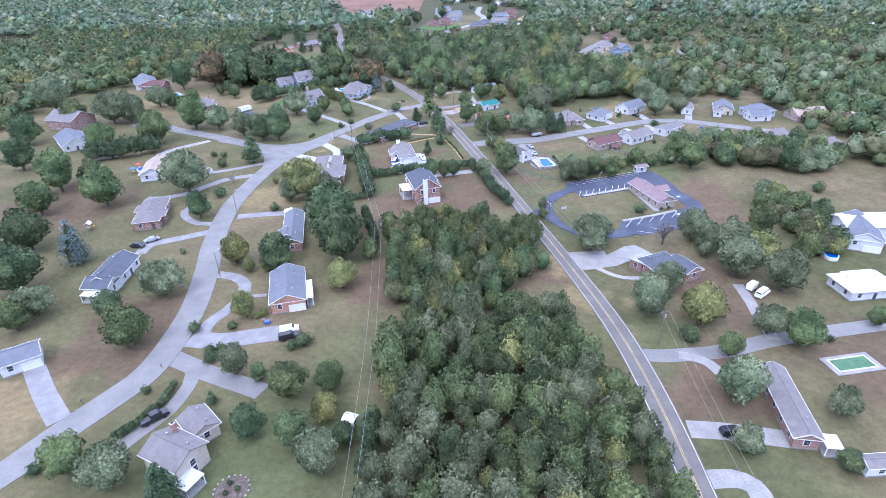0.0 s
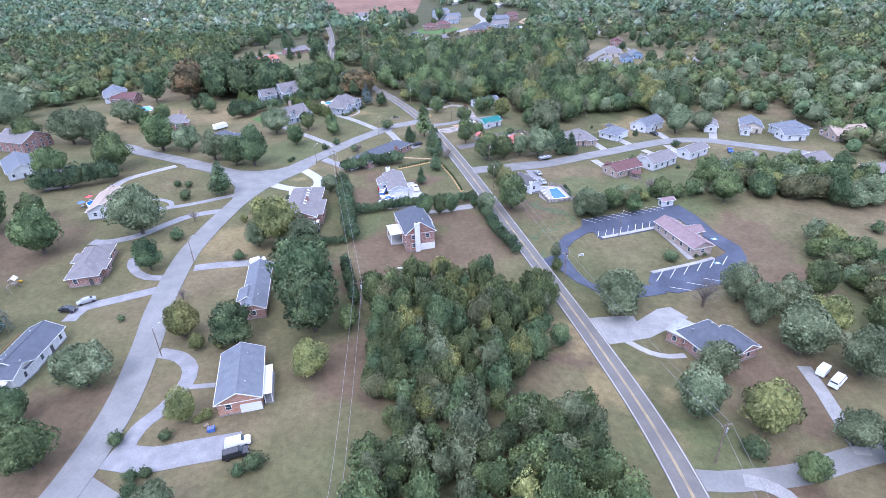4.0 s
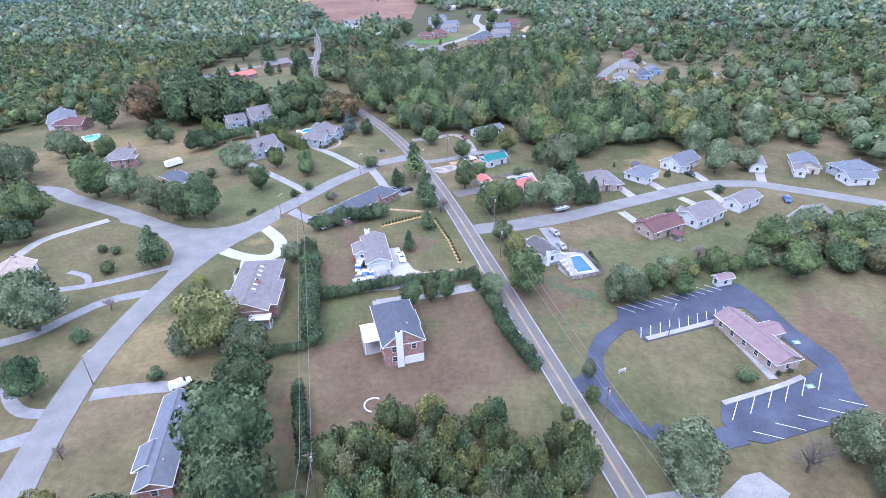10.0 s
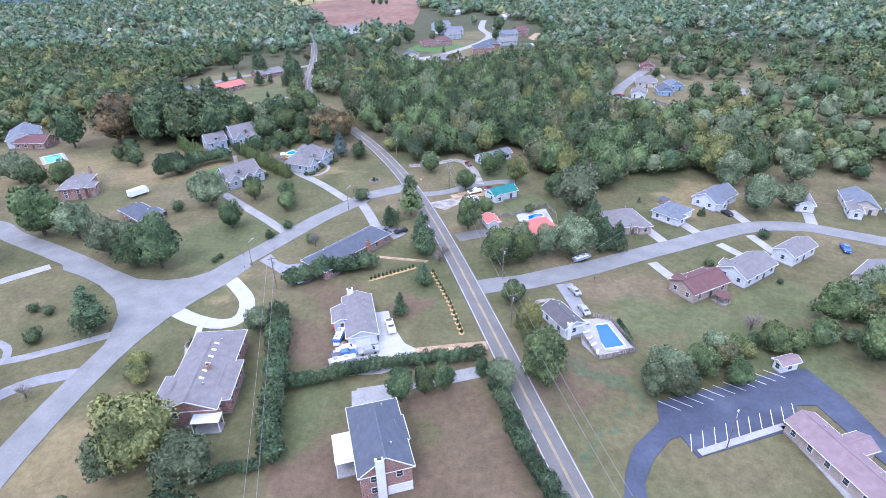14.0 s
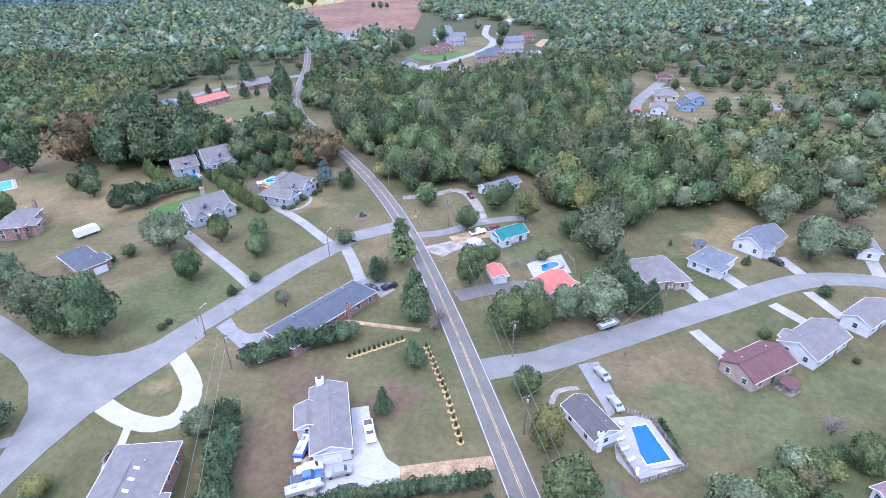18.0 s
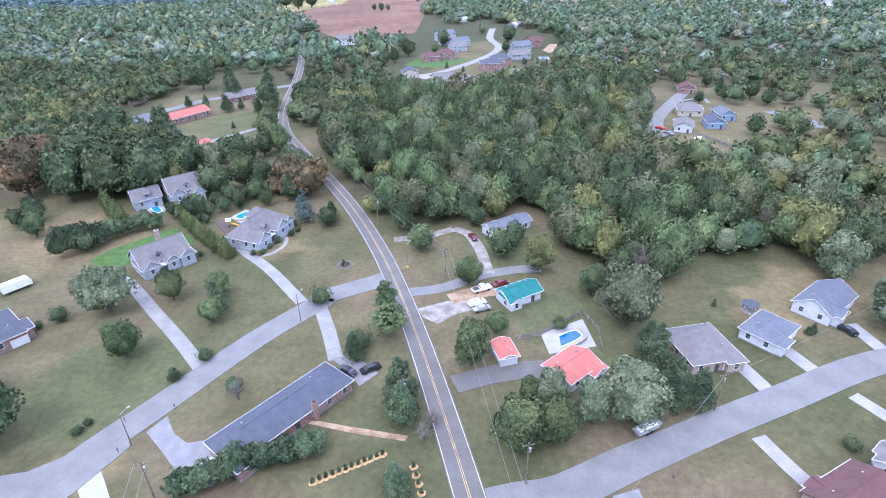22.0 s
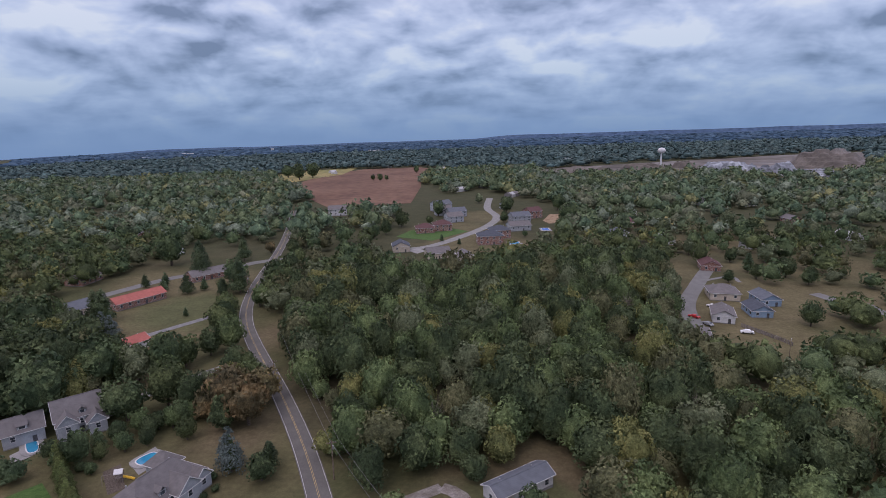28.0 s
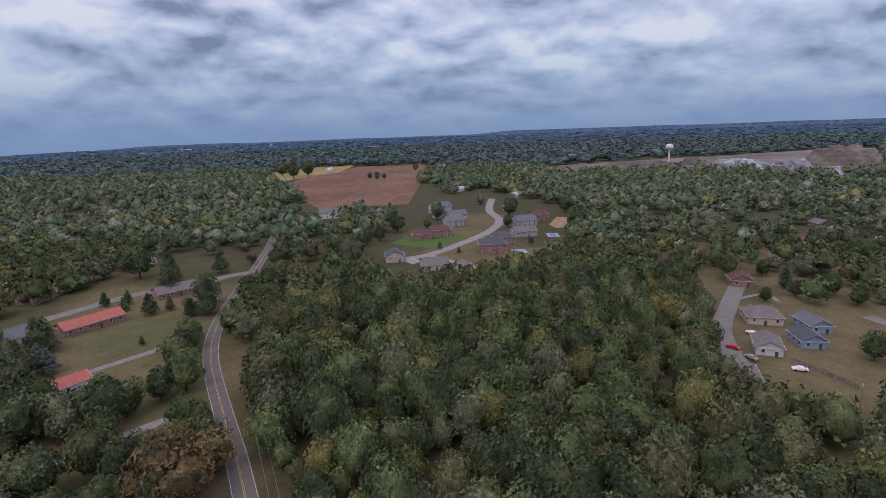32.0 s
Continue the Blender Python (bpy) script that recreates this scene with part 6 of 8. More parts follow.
for x, y, r in ((-116.1, 138.9, 4.7), (-59.6, 353.2, 4.1), (-145.8, 436.7, 3.4), (-150.4, 438.2, 3.6),):
    tree("b", x, y, r, "garden trees")
for x, y, r in ((-171.6, 371.3, 10.3), (-64.2, 374, 6.8), (-76.8, 376.1, 4.2), (-70.5, 378.5, 7), (-64.7, 385.8, 6.1), (-175.7, 386.1, 10.1), (-71.5, 388, 4.9), (-136.8, 584.2, 3.9),):
    tree("o", x, y, r, "garden trees")
for x, y, r in ((-75.5, 154.7, 2), (60.9, 157.8, 4.5), (-93.8, 202.1, 2.2), (68.5, 235, 3.2), (-10.4, 261, 2.3), (-9.4, 263.7, 2.6), (-49.6, 269.7, 2.4),):
    tree("e", x, y, r, "garden trees")
for x, y, r in ((-22, 292.7, 3.9),):
    tree("p", x, y, r, "garden trees")

for x, y, r in ((-15.0, 204.0, 2.9), (-10.2, 206.2, 2.6), (-6.3, 207.6, 2.5), (1.8, 211.4, 1.8)):
    tree("d", x, y, r, "garden trees", 1.35)

for kind, x, y, r in (("d", -107.5, 356.5, 2.4), ("c", -104.6, 360.6, 2.2), ("d", -101.5, 358.5, 2.6), ("c", -98.4, 361.5, 2.3), ("d", -95.5, 365.0, 2.6), ("r", -92.0, 369.5, 3.0), ("d", -88.0, 371.0, 2.6),
                      ("r", -84.6, 372.0, 2.8), ("d", -92.8, 350.7, 1.7), ("d", -86.4, 363.0, 2.2), ("s", -69.0, 329.6, 1.2), ("s", -66.4, 331.0, 1.1), ("s", -65.4, 334.2, 1.1), ("y", -66.9, 329.2, 0.9), ("s", -64.6, 347.8, 1.5), ("s", -62.8, 350.0, 1.6), ("s", -80.6, 336.0, 1.6), ("s", -82.2, 338.4, 1.4),
                      ("y", -51.4, 113.6, 1.2), ("y", -52.8, 112.4, 0.9), ("s", -59.0, 99.1, 1.6), ("s", -56.6, 100.0, 1.5), ("s", -57.2, 108.4, 1.4), ("s", -87.2, 145.4, 1.2)):
    tree(kind, x, y, r, "garden trees")

# ---- hedges ----
hedge("hedge", 4.2, 4.6, ((-50.4, 247.3), (-40, 252.7), (-29.6, 256.9)), "tall row of clipped dark green evergreens")
hedge("hedge", 2.8, 2.8, ((-41.5, 206.4), (-30.6, 209.6), (-19.4, 213.6), (1.1, 217.7)), "dark green evergreen hedge along the lawn")
hedge("hedge", 4.4, 4.4, ((-47.8, 229.7), (-41.5, 206.7), (-36.8, 187.4)), "tall row of clipped dark green evergreens")
hedge("hedge", 2.0, 2.0, ((-46.4, 183.1), (-42.9, 185.2), (-38.7, 186.1)), "dark green evergreen hedge along the lawn")
hedge("hedge", 3.4, 3.2, ((4.8, 207), (9, 191.4), (13.7, 180.8)), "dark green evergreen hedge along the lawn")
hedge("hedge", 1.6, 1.4, ((-66.5, 73.2), (-64, 76.8), (-62.1, 82.1), (-61.7, 87.9)), "dark green evergreen hedge along the lawn")
hedge("hedge", 5.4, 3.2, ((-104.5, 355.3), (-88.2, 338.4), (-75.6, 327.8)), "tall row of pointed yellow-green evergreens", "a")
hedge("hedge", 6.0, 3.4, ((-138.5, 365.7), (-129.7, 356.8), (-122.5, 350.7)), "tall row of pointed yellow-green evergreens", "a")
hedge("hedge", 4.6, 6.0, ((-122, 329.6), (-119.5, 339.3), (-113.7, 345), (-108.8, 347.9)), "tall row of clipped dark green evergreens")
hedge("hedge", 7.0, 5.5, ((-127.8, 325.6), (-125.8, 328.8), (-123.8, 332.2)), "tall row of clipped dark green evergreens")
hedge("hedge", 6.5, 6.5, ((-166.9, 227.1), (-156.4, 231.9), (-143.8, 239.4)), "tall row of clipped dark green evergreens")
hedge("hedge", 4.0, 3.0, ((-128.3, 334.4), (-124.7, 339.4)), "dark green evergreen hedge along the lawn")
hedge("hedge", 3.4, 2.6, ((-35.8, 171.9), (-33.3, 164.8), (-31.1, 158.5), (-29.1, 152.7)), "dark green evergreen hedge along the lawn")
hedge("hedge", 4.5, 3.0, ((-17.4, 77.4), (-17.3, 72), (-17, 65.9)), "tall row of clipped dark green evergreens")
hedge("hedge", 1.4, 1.2, ((36.6, 236.3), (37.8, 228.3)), "dark green evergreen hedge along the lawn")

# ---- woods ----
WOODS = {}
WOODS["near_a"] = [(-24.7, 156.4), (-10.9, 164.6), (5.6, 161.7), (20.7, 159.1), (21.6, 139.2), (9.2, 122.2), (5.8, 113.1), (-3.5, 110.2), (-10.9, 101.4), (-19.8, 119.7)]
WOODS["near_c"] = [(16.5, 168.2), (25.5, 183.4), (28.2, 173.0), (28.6, 160.5), (25.2, 149.1), (20.1, 155.0)]
WOODS["near_b"] = [(-20.2, 101.2), (-11.4, 106.7), (4.6, 109), (13, 113.6), (22.3, 122.1), (26.6, 113.8), (27.1, 99.5), (32.5, 86.5), (35.1, 74), (36.6, 64.2), (34, 56.3), (-15.1, 52.5), (-16.1, 63.5), (-14.9, 83.4)]
WOODS["north"] = [(-88.7, 484.2), (-72.2, 500.1), (-51.3, 506.8), (-22.6, 495.3), (1, 499.2), (21.6, 518.6), (49.8, 534.4), (76.8, 527.4), (93.4, 510.8), (89.3, 483), (65.5, 429.9), (61.4, 406.8), (72.5, 399.1), (86.1, 392.3), (124, 356.2), (108.6, 330.4), (97.9, 334.4), (76.9, 350.9), (54.5, 324.5), (42.8, 316.2), (32, 327.5), (22, 333.8), (25.9, 352.1), (20.4, 368.8), (8.6, 361), (-0.5, 350.9), (-10.8, 345.7), (-26, 342.7), (-39.1, 361.3), (-55.3, 380.3), (-65.9, 400.3)]
WOODS["east_strip"] = [(94.7, 250), (132, 255.7), (159.2, 239.4), (143.8, 214.7), (116.3, 223.5), (98.6, 229.1)]
WOODS["east_strip_b"] = [(97.4, 218.7), (106, 202.4), (98.8, 174.4), (102.1, 163.8), (103.8, 150.6), (110.8, 150.7), (118.7, 174.5), (108.3, 196.1)]
WOODS["east_row"] = [(35, 214.2), (46.5, 222.7), (70.4, 230.4), (88, 236), (107.3, 251), (107.9, 245), (86, 227.6), (68, 223.5), (57, 219.5), (44.3, 213.8)]
WOODS["east_wood"] = [(210.1, 366.2), (144.1, 326), (119.6, 326.7), (99.9, 343.6), (67.7, 320.4), (56.8, 328.5), (84, 391.2), (158, 423), (259.5, 446)]
WOODS["west_wood"] = [(-243.1, 454.2), (-220, 464), (-169.6, 436.1), (-133.1, 413.1), (-115.7, 379.4), (-135.8, 376.4), (-165.3, 387.1), (-188.4, 386.8)]
WOODS["west_wood_b"] = [(-207, 453.1), (-181.7, 456.8), (-150.3, 428), (-116.7, 403.5), (-94.3, 388), (-104.3, 384.2), (-120.7, 387.4), (-147.6, 386.8)]
WOODS["road_wood"] = [(-85.7, 405), (-76.1, 411.3), (-66.3, 385.3), (-67.7, 373.2), (-86.3, 372.6), (-86.6, 382.5)]
FIELD = [(-273.2, 1017.4), (-284.4, 1215.7), (-241.6, 1385.4), (-129.6, 1409.5), (-36.7, 1238.6), (-97.1, 1159.1), (-78.4, 963.1), (-73, 811.6), (-117, 800.8), (-155.9, 790), (-205.7, 873.7)]
QUARRY = [(72.5, 1207.1), (150.1, 1293.4), (389.2, 1413.9), (678.8, 1555.7), (899.6, 1603.9), (534.7, 1050.5), (413.5, 1048.8), (283.9, 1101.8), (117.4, 1069.5)]
SUB_EAST = [(110.1, 532.1), (144.2, 572.8), (153.2, 540.9), (159.6, 493.7), (97.3, 401.1), (88.2, 400.9), (79.6, 415.5), (70.9, 437.9)]
SUB_NORTH = [(-77.1, 612.6), (-72.8, 698.7), (-49.9, 857.6), (-2.1, 924.9), (31.4, 871.3), (78.9, 771), (54.8, 616.1), (13.1, 552.8), (-26.5, 533.3), (-56.5, 543.4)]
WEST_OPEN = [(-214.2, 492.8), (-181.3, 456.1), (-167, 492.9), (-166.1, 525.2), (-198.8, 567.7), (-201.9, 608.8), (-163.3, 623.5), (-126.6, 578.7), (-113.2, 544.1), (-115.9, 493.1), (-108.1, 447.3), (-89.1, 410.1), (-106.4, 393.2), (-124.3, 392.6)]
grow = random.Random(7)


WAYS = np.concatenate([line[::2] for line in LINES.values()])


def spots(key, gap, seed, r0, r1, s0, s1):
    """Places for the trees of a wood, clear of the roads and drives."""
    out = []
    for x, y in scatter(WOODS[key], gap, seed):
        r = grow.uniform(r0, r1)
        if np.min(np.hypot(WAYS[:, 0] - x, WAYS[:, 1] - y)) > 3.0 + r * 0.6:
            out.append((float(x), float(y), r, grow.uniform(s0, s1)))
    return out


mixed_woods("roadside_wood", spots("near_a", 4.0, 11, 1.8, 3.4, 1.3, 2.1) + spots("near_c", 4.0, 17, 1.6, 2.8, 1.1, 1.6), (22, 2, 1150, 0.070), "roadside wood of young broadleaf trees", 51, (("r", 0.42), ("d", 0.20), ("l", 0.20), ("y", 0.09), ("n", 0.09)))
mixed_woods("roadside_wood", spots("near_b", 4.4, 12, 2.0, 4.0, 1.2, 1.9), (22, 2, 1150, 0.070), "roadside wood of young broadleaf trees", 53, (("r", 0.40), ("d", 0.22), ("l", 0.30), ("y", 0.08)))
mixed_woods("field_trees", spots("east_strip", 6.0, 13, 2.8, 4.6, 1.0, 1.4) + spots("east_strip_b", 5.5, 14, 2.8, 4.4, 0.9, 1.3) + spots("east_row", 4.6, 15, 2.0, 3.4, 0.8, 1.2), (24, 2, 1000, 0.080), "broadleaf trees along the field edge", 61)
mixed_woods("woodland", spots("north", 8.3, 21, 3.4, 7.6, 0.95, 1.65) + spots("west_wood", 8, 22, 4.2, 6.6, 1.0, 1.5) + spots("west_wood_b", 8, 23, 4.2, 6.6, 1.0, 1.5) + spots("road_wood", 7, 24, 3.2, 5.0, 1.0, 1.5), (26, 2, 980, 0.070), "mixed deciduous woodland", 71, (("r", 0.25), ("d", 0.42), ("l", 0.09), ("y", 0.13), ("n", 0.11)))

for x, y in scatter(WOODS["north"], 34, 77):
    tree("e", float(x), float(y), 4.6, "bare trees in the wood", 1.5)

# the wooded country beyond, thinner among the far houses and none on the fields
CLEAR = [[(-250, 30), (150, 30), (165, 330), (120, 350), (60, 330), (20, 360), (-25, 360), (-60, 400), (-100, 480), (-120, 560), (-200, 560), (-215, 420), (-250, 330)], WOODS["north"], FIELD, QUARRY, [(-205, 810), (-150, 738), (-60, 742), (-42, 850), (-66, 1010)], [(-158, 690), (-112, 690), (-112, 755), (-160, 755)], [(-392, 1262), (-342, 1410), (-250, 1415), (-252, 1010), (-300, 1060)]]
THIN = [(SUB_EAST, 0.9), (SUB_NORTH, 1.0), (WEST_OPEN, 0.9), ([(80, 420), (240, 420), (330, 760), (90, 760)], 0.64), ([(-420, 330), (-200, 330), (-130, 760), (-380, 900)], 0.12), ([(160, 40), (420, 40), (420, 420), (160, 420)], 0.30)]
rng = np.random.default_rng(3)
far = []
for lo, hi, gap, half in ((40, 620, 9.6, 390), (620, 1250, 13.2, 850), (1250, 2400, 24, 1500), (2400, 4600, 46, 2900)):
    g = scatter([(-half, lo), (half, lo), (half * 1.15, hi), (-half * 1.15, hi)], gap, lo)
    keep = np.abs(g[:, 0]) < (150 + 0.85 * (g[:, 1] + 40) if lo < 1000 else 90 + 0.83 * (g[:, 1] - 150))
    for c in CLEAR:
        keep &= ~inside(g, c)
    for c, share in THIN:
        keep &= ~(inside(g, c) & (rng.random(len(g)) < share))
    patch = np.array([noise.noise(Vector((x * 0.006, y * 0.006, 2.0))) for x, y in g])
    keep &= ~((patch > 0.36) & (rng.random(len(g)) < 0.6))
    keep &= np.min(np.hypot(g[:, None, 0] - WAYS[None, ::2, 0], g[:, None, 1] - WAYS[None, ::2, 1]), 1) > 6.5
    for x, y in g[keep]:
        far.append((x, y, min(gap, 16) * rng.choice((0.5, 0.62, 0.78)) * rng.uniform(0.85, 1.15) * (1 if gap < 20 else gap / 16), rng.uniform(0.85, 1.35) if lo < 600 else rng.uniform(0.75, 1.1) if lo < 1000 else rng.uniform(0.5, 0.75) if lo < 2000 else rng.uniform(0.26, 0.40)))
far = np.array(far)
# the farthest of these bands takes the leaf colours with painted haze
for leaf, band, detail in (("leaf_", far[far[:, 1] < 455], (18, 2, 150, 0.115, 1.0, 0.40)), ("leaf_", far[(far[:, 1] >= 455) & (far[:, 1] < 620)], (16, 1, 150, 0.125, 1.0, 0.36)), ("hazed_leaf_", far[(far[:, 1] >= 620) & (far[:, 1] < 1250)], (12, 1, 64, 0.16, 1.0, 0.34))):
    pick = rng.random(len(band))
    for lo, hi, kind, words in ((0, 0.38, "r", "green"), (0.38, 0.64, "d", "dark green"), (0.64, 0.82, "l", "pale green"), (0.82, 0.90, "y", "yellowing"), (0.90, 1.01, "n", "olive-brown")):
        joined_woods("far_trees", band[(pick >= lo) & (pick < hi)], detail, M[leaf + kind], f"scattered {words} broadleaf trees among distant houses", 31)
# bluish greens stand in for haze, stronger in the farther band
joined_woods("distant_woods", far[(far[:, 1] >= 1250) & (far[:, 1] < 2400)], (7, 1, 20, 0.2, 1.0, 0.3), M["woods_hazed"], "distant unbroken woods with painted haze towards the horizon", 41, True)
joined_woods("distant_woods", far[far[:, 1] >= 2400], (6, 1, 0, 0.2, 1.0, 0.3), M["woods_haze_blue"], "far woods below the horizon, haze painted blue", 43, True)


# ---- vehicles ----
PAINT = {"white": (0.75, 0.76, 0.78), "black": (0.02, 0.021, 0.025), "silver": (0.26, 0.27, 0.285), "maroon": (0.10, 0.015, 0.02), "red": (0.45, 0.03, 0.03), "blue": (0.05, 0.12, 0.35)}
for k, c in PAINT.items():
    M["paint_" + k] = material("car_paint_" + k, (c, tuple(v * 1.12 for v in c)), 0.6, 0.25, spec=0.6, fine_amount=0.04)
STYLE = {"car": ((4.6, 1.8), ((0, .35), (0, .8), (1.0, .95), (1.5, 1.42), (3.2, 1.45), (3.9, 1.0), (4.55, .85), (4.6, .35))),
         "suv": ((4.7, 1.9), ((0, .4), (0, 1.0), (.25, 1.7), (3.0, 1.72), (3.6, 1.12), (4.6, 1.0), (4.7, .4))),
         "pickup": ((5.5, 1.95), ((0, .45), (0, 1.05), (2.0, 1.05), (2.15, 1.8), (3.6, 1.82), (4.2, 1.15), (5.4, 1.05), (5.5, .45))),
         "van": ((5.2, 2.0), ((0, .4), (0, 2.1), (3.9, 2.15), (4.6, 1.2), (5.15, 1.0), (5.2, .4))),
         "rv": ((7.2, 2.4), ((0, .6), (0, 2.9), (6.6, 2.9), (7.2, 1.9), (7.2, .6)))}


def profile(pts, width, inset=0.0):
    """A body made by drawing its side outline across the width, the top narrowed."""
    bm = bmesh.new()
    n = len(pts); hi = max(p[1] for p in pts)
    sides = []
    for s in (-1, 1):
        sides.append([bm.verts.new((x, s * (width / 2 - (0.2 if z > 1.15 and hi < 2.5 else 0.02) - inset), z)) for x, z in pts])
    bm.faces.new(sides[0][::-1]); bm.faces.new(sides[1])
    for k in range(n):
        bm.faces.new((sides[0][k], sides[0][(k + 1) % n], sides[1][(k + 1) % n], sides[1][k]))
    bmesh.ops.recalc_face_normals(bm, faces=bm.faces[:])
    bmesh.ops.bevel(bm, geom=bm.edges[:], offset=0.05, segments=2, affect="EDGES")
    return bm


def wheel_mesh():
    bm = bmesh.new()
    bmesh.ops.create_cone(bm, cap_ends=True, segments=14, radius1=0.34, radius2=0.34, depth=0.24)
    bmesh.ops.rotate(bm, verts=bm.verts[:], cent=(0, 0, 0), matrix=Matrix.Rotation(radians(90), 3, "X"))
    me = bpy.data.meshes.new("wheel"); bm.to_mesh(me); bm.free(); me.materials.append(M["rubber"])
    return me


WHEEL = wheel_mesh()
MADE = {}


def vehicle(kind, x, y, turn):
    """A parked car, pickup, van, trailer or boat."""
    if kind in MADE:
        return copy_thing(MADE[kind], Matrix.Translation((x, y, gz(x, y) + 0.1)) @ Matrix.Rotation(radians(turn), 4, "Z"))
    colour, _, style = kind.partition("_")
    if kind in ("blue_boat", "pontoon"):
        root = thing("boat", x, y, turn, "blue fishing boat on a trailer" if kind == "blue_boat" else "grey pontoon boat on a trailer beside the street", "boat", z=gz(x, y) + 0.1)
        c = "blue" if kind == "blue_boat" else "silver"
        hull = profile(((-3, .9), (-3, 1.5), (2.4, 1.5), (3.2, 1.45), (2.0, .8)), 2.2)
        part("hull", hull, M["paint_" + c], root)
        part("deck", boxed(-0.2, 0, 1.53, 4.6, 1.6, 0.08, 0.02), M["paint_white"], root)
        for sx in (-1.4, 0.9):
            part("seat", boxed(sx, 0.3, 1.75, 0.9, 0.8, 0.4, 0.08), M["paint_silver"], root)
        part("frame", boxed(0.3, 0, 0.55, 6.4, 0.9, 0.12, 0.02), M["galvanised"], root)
        for sx in (-0.6, 0.4):
            for s in (-1, 1):
                part("wheel", WHEEL, None, root, loc=(sx, s * 0.95, 0.34))
        MADE[kind] = root
        return root
    style = style or "car"
    (ln, wd), pts = STYLE[style]
    root = thing("motorhome" if style == "rv" else style, x, y, turn, f"{colour} {'camper trailer' if style == 'rv' else style} parked on a drive by a house", "camper" if style == "rv" else "car", "parked cars", z=gz(x, y) + 0.1)
    pts = [(px - ln / 2, pz) for px, pz in pts]
    part("body", profile(pts, wd), M["paint_" + colour], root)
    if style != "rv":
        top = [p for p in pts if p[1] > 1.3]
        x0, x1 = top[0][0], top[-1][0]
        h = top[0][1]
        for s in (-1, 1):
            part("window", boxed((x0 + x1) / 2, s * (wd / 2 - 0.19), h - 0.27, (x1 - x0) * 0.9, 0.06, 0.34, 0.02), M["glass"], root)
        ws = boxed(0, 0, 0, 0.05, wd - 0.55, 0.62, 0.01)
        bmesh.ops.rotate(ws, verts=ws.verts[:], cent=(0, 0, 0), matrix=Matrix.Rotation(radians(-52), 3, "Y"))
        bmesh.ops.translate(ws, vec=(x1 + 0.36, 0, h - 0.2), verts=ws.verts[:])
        part("windscreen", ws, M["glass"], root)
        rw = boxed(x0 - 0.08, 0, h - 0.25, 0.06, wd - 0.6, 0.4, 0.01)
        part("rear_window", rw, M["glass"], root)
    if style == "pickup":
        part("bed", boxed(-ln / 2 + 1.05, 0, 1.06, 1.7, wd - 0.4, 0.06), M["dark_metal"], root)
    for sx in (-0.31, 0.31):
        for s in (-1, 1):
            part("wheel", WHEEL, None, root, loc=(sx * ln, s * (wd / 2 - 0.12), 0.34))
    for s in (-1, 1):
        part("headlight", boxed(ln / 2 - 0.05, s * wd * 0.35, 0.72, 0.08, 0.35, 0.16, 0.02), M["white_trim"], root)
    MADE[kind] = root
    return root


# ---- pools ----
def pool(x, y, lx, ly, turn, k):
    """A garden pool: water, pale coping round it, and a deck."""
    root = thing("swimming_pool", x, y, turn, ("blue", "blue", "bright blue raised", "murky green", "aqua", "aqua", "pale aqua", "blue raised", "pale aqua")[k % 9] + " garden swimming pool with a pale deck", "pool", z=gz(x, y) + 0.075)
    water = M[("water_blue", "water_blue", "water_blue", "water_green", "water_aqua", "water_aqua", "water_aqua", "water_blue", "water_aqua")[k % 9]]
    oval = k in (1, 2, 4, 5, 7)

    def slab(a, b, z0, z1):
        bm = bmesh.new()
        n = 28 if oval else 4
        if oval:
            ring = [(math.copysign(abs(math.cos(i * 2 * math.pi / n)) ** 0.7, math.cos(i * 2 * math.pi / n)) * a, math.copysign(abs(math.sin(i * 2 * math.pi / n)) ** 0.7, math.sin(i * 2 * math.pi / n)) * b) for i in range(n)]
        else:
            ring = [(-a, -b), (a, -b), (a, b), (-a, b)]
        lo, hi = [bm.verts.new((*p, z0)) for p in ring], [bm.verts.new((*p, z1)) for p in ring]
        bm.faces.new(hi); bm.faces.new(lo[::-1])
        for i in range(n):
            bm.faces.new((lo[i], lo[(i + 1) % n], hi[(i + 1) % n], hi[i]))
        return bm

    up = 0.9 if k in (2, 7) else 0.0
    part("deck", slab(lx / 2 + (1.5 if not up else 0.25), ly / 2 + (1.2 if not up else 0.25), -0.3, 0.16 + up), M["concrete_pale" if k != 3 else "concrete"], root)
    part("coping", slab(lx / 2 + 0.3, ly / 2 + 0.3, 0.1, 0.22 + up), M["white_trim"], root)
    part("water", slab(lx / 2, ly / 2, 0.12, 0.226 + up), water, root)
    if not up:
        for s in (-1, 1):
            part("ladder_rail", limb(bmesh.new(), (lx / 2 - 0.3, s * 0.3, 0.2), (lx / 2 + 0.3, s * 0.3, 0.9), 0.04, 0.04), M["galvanised"], root)
    return root


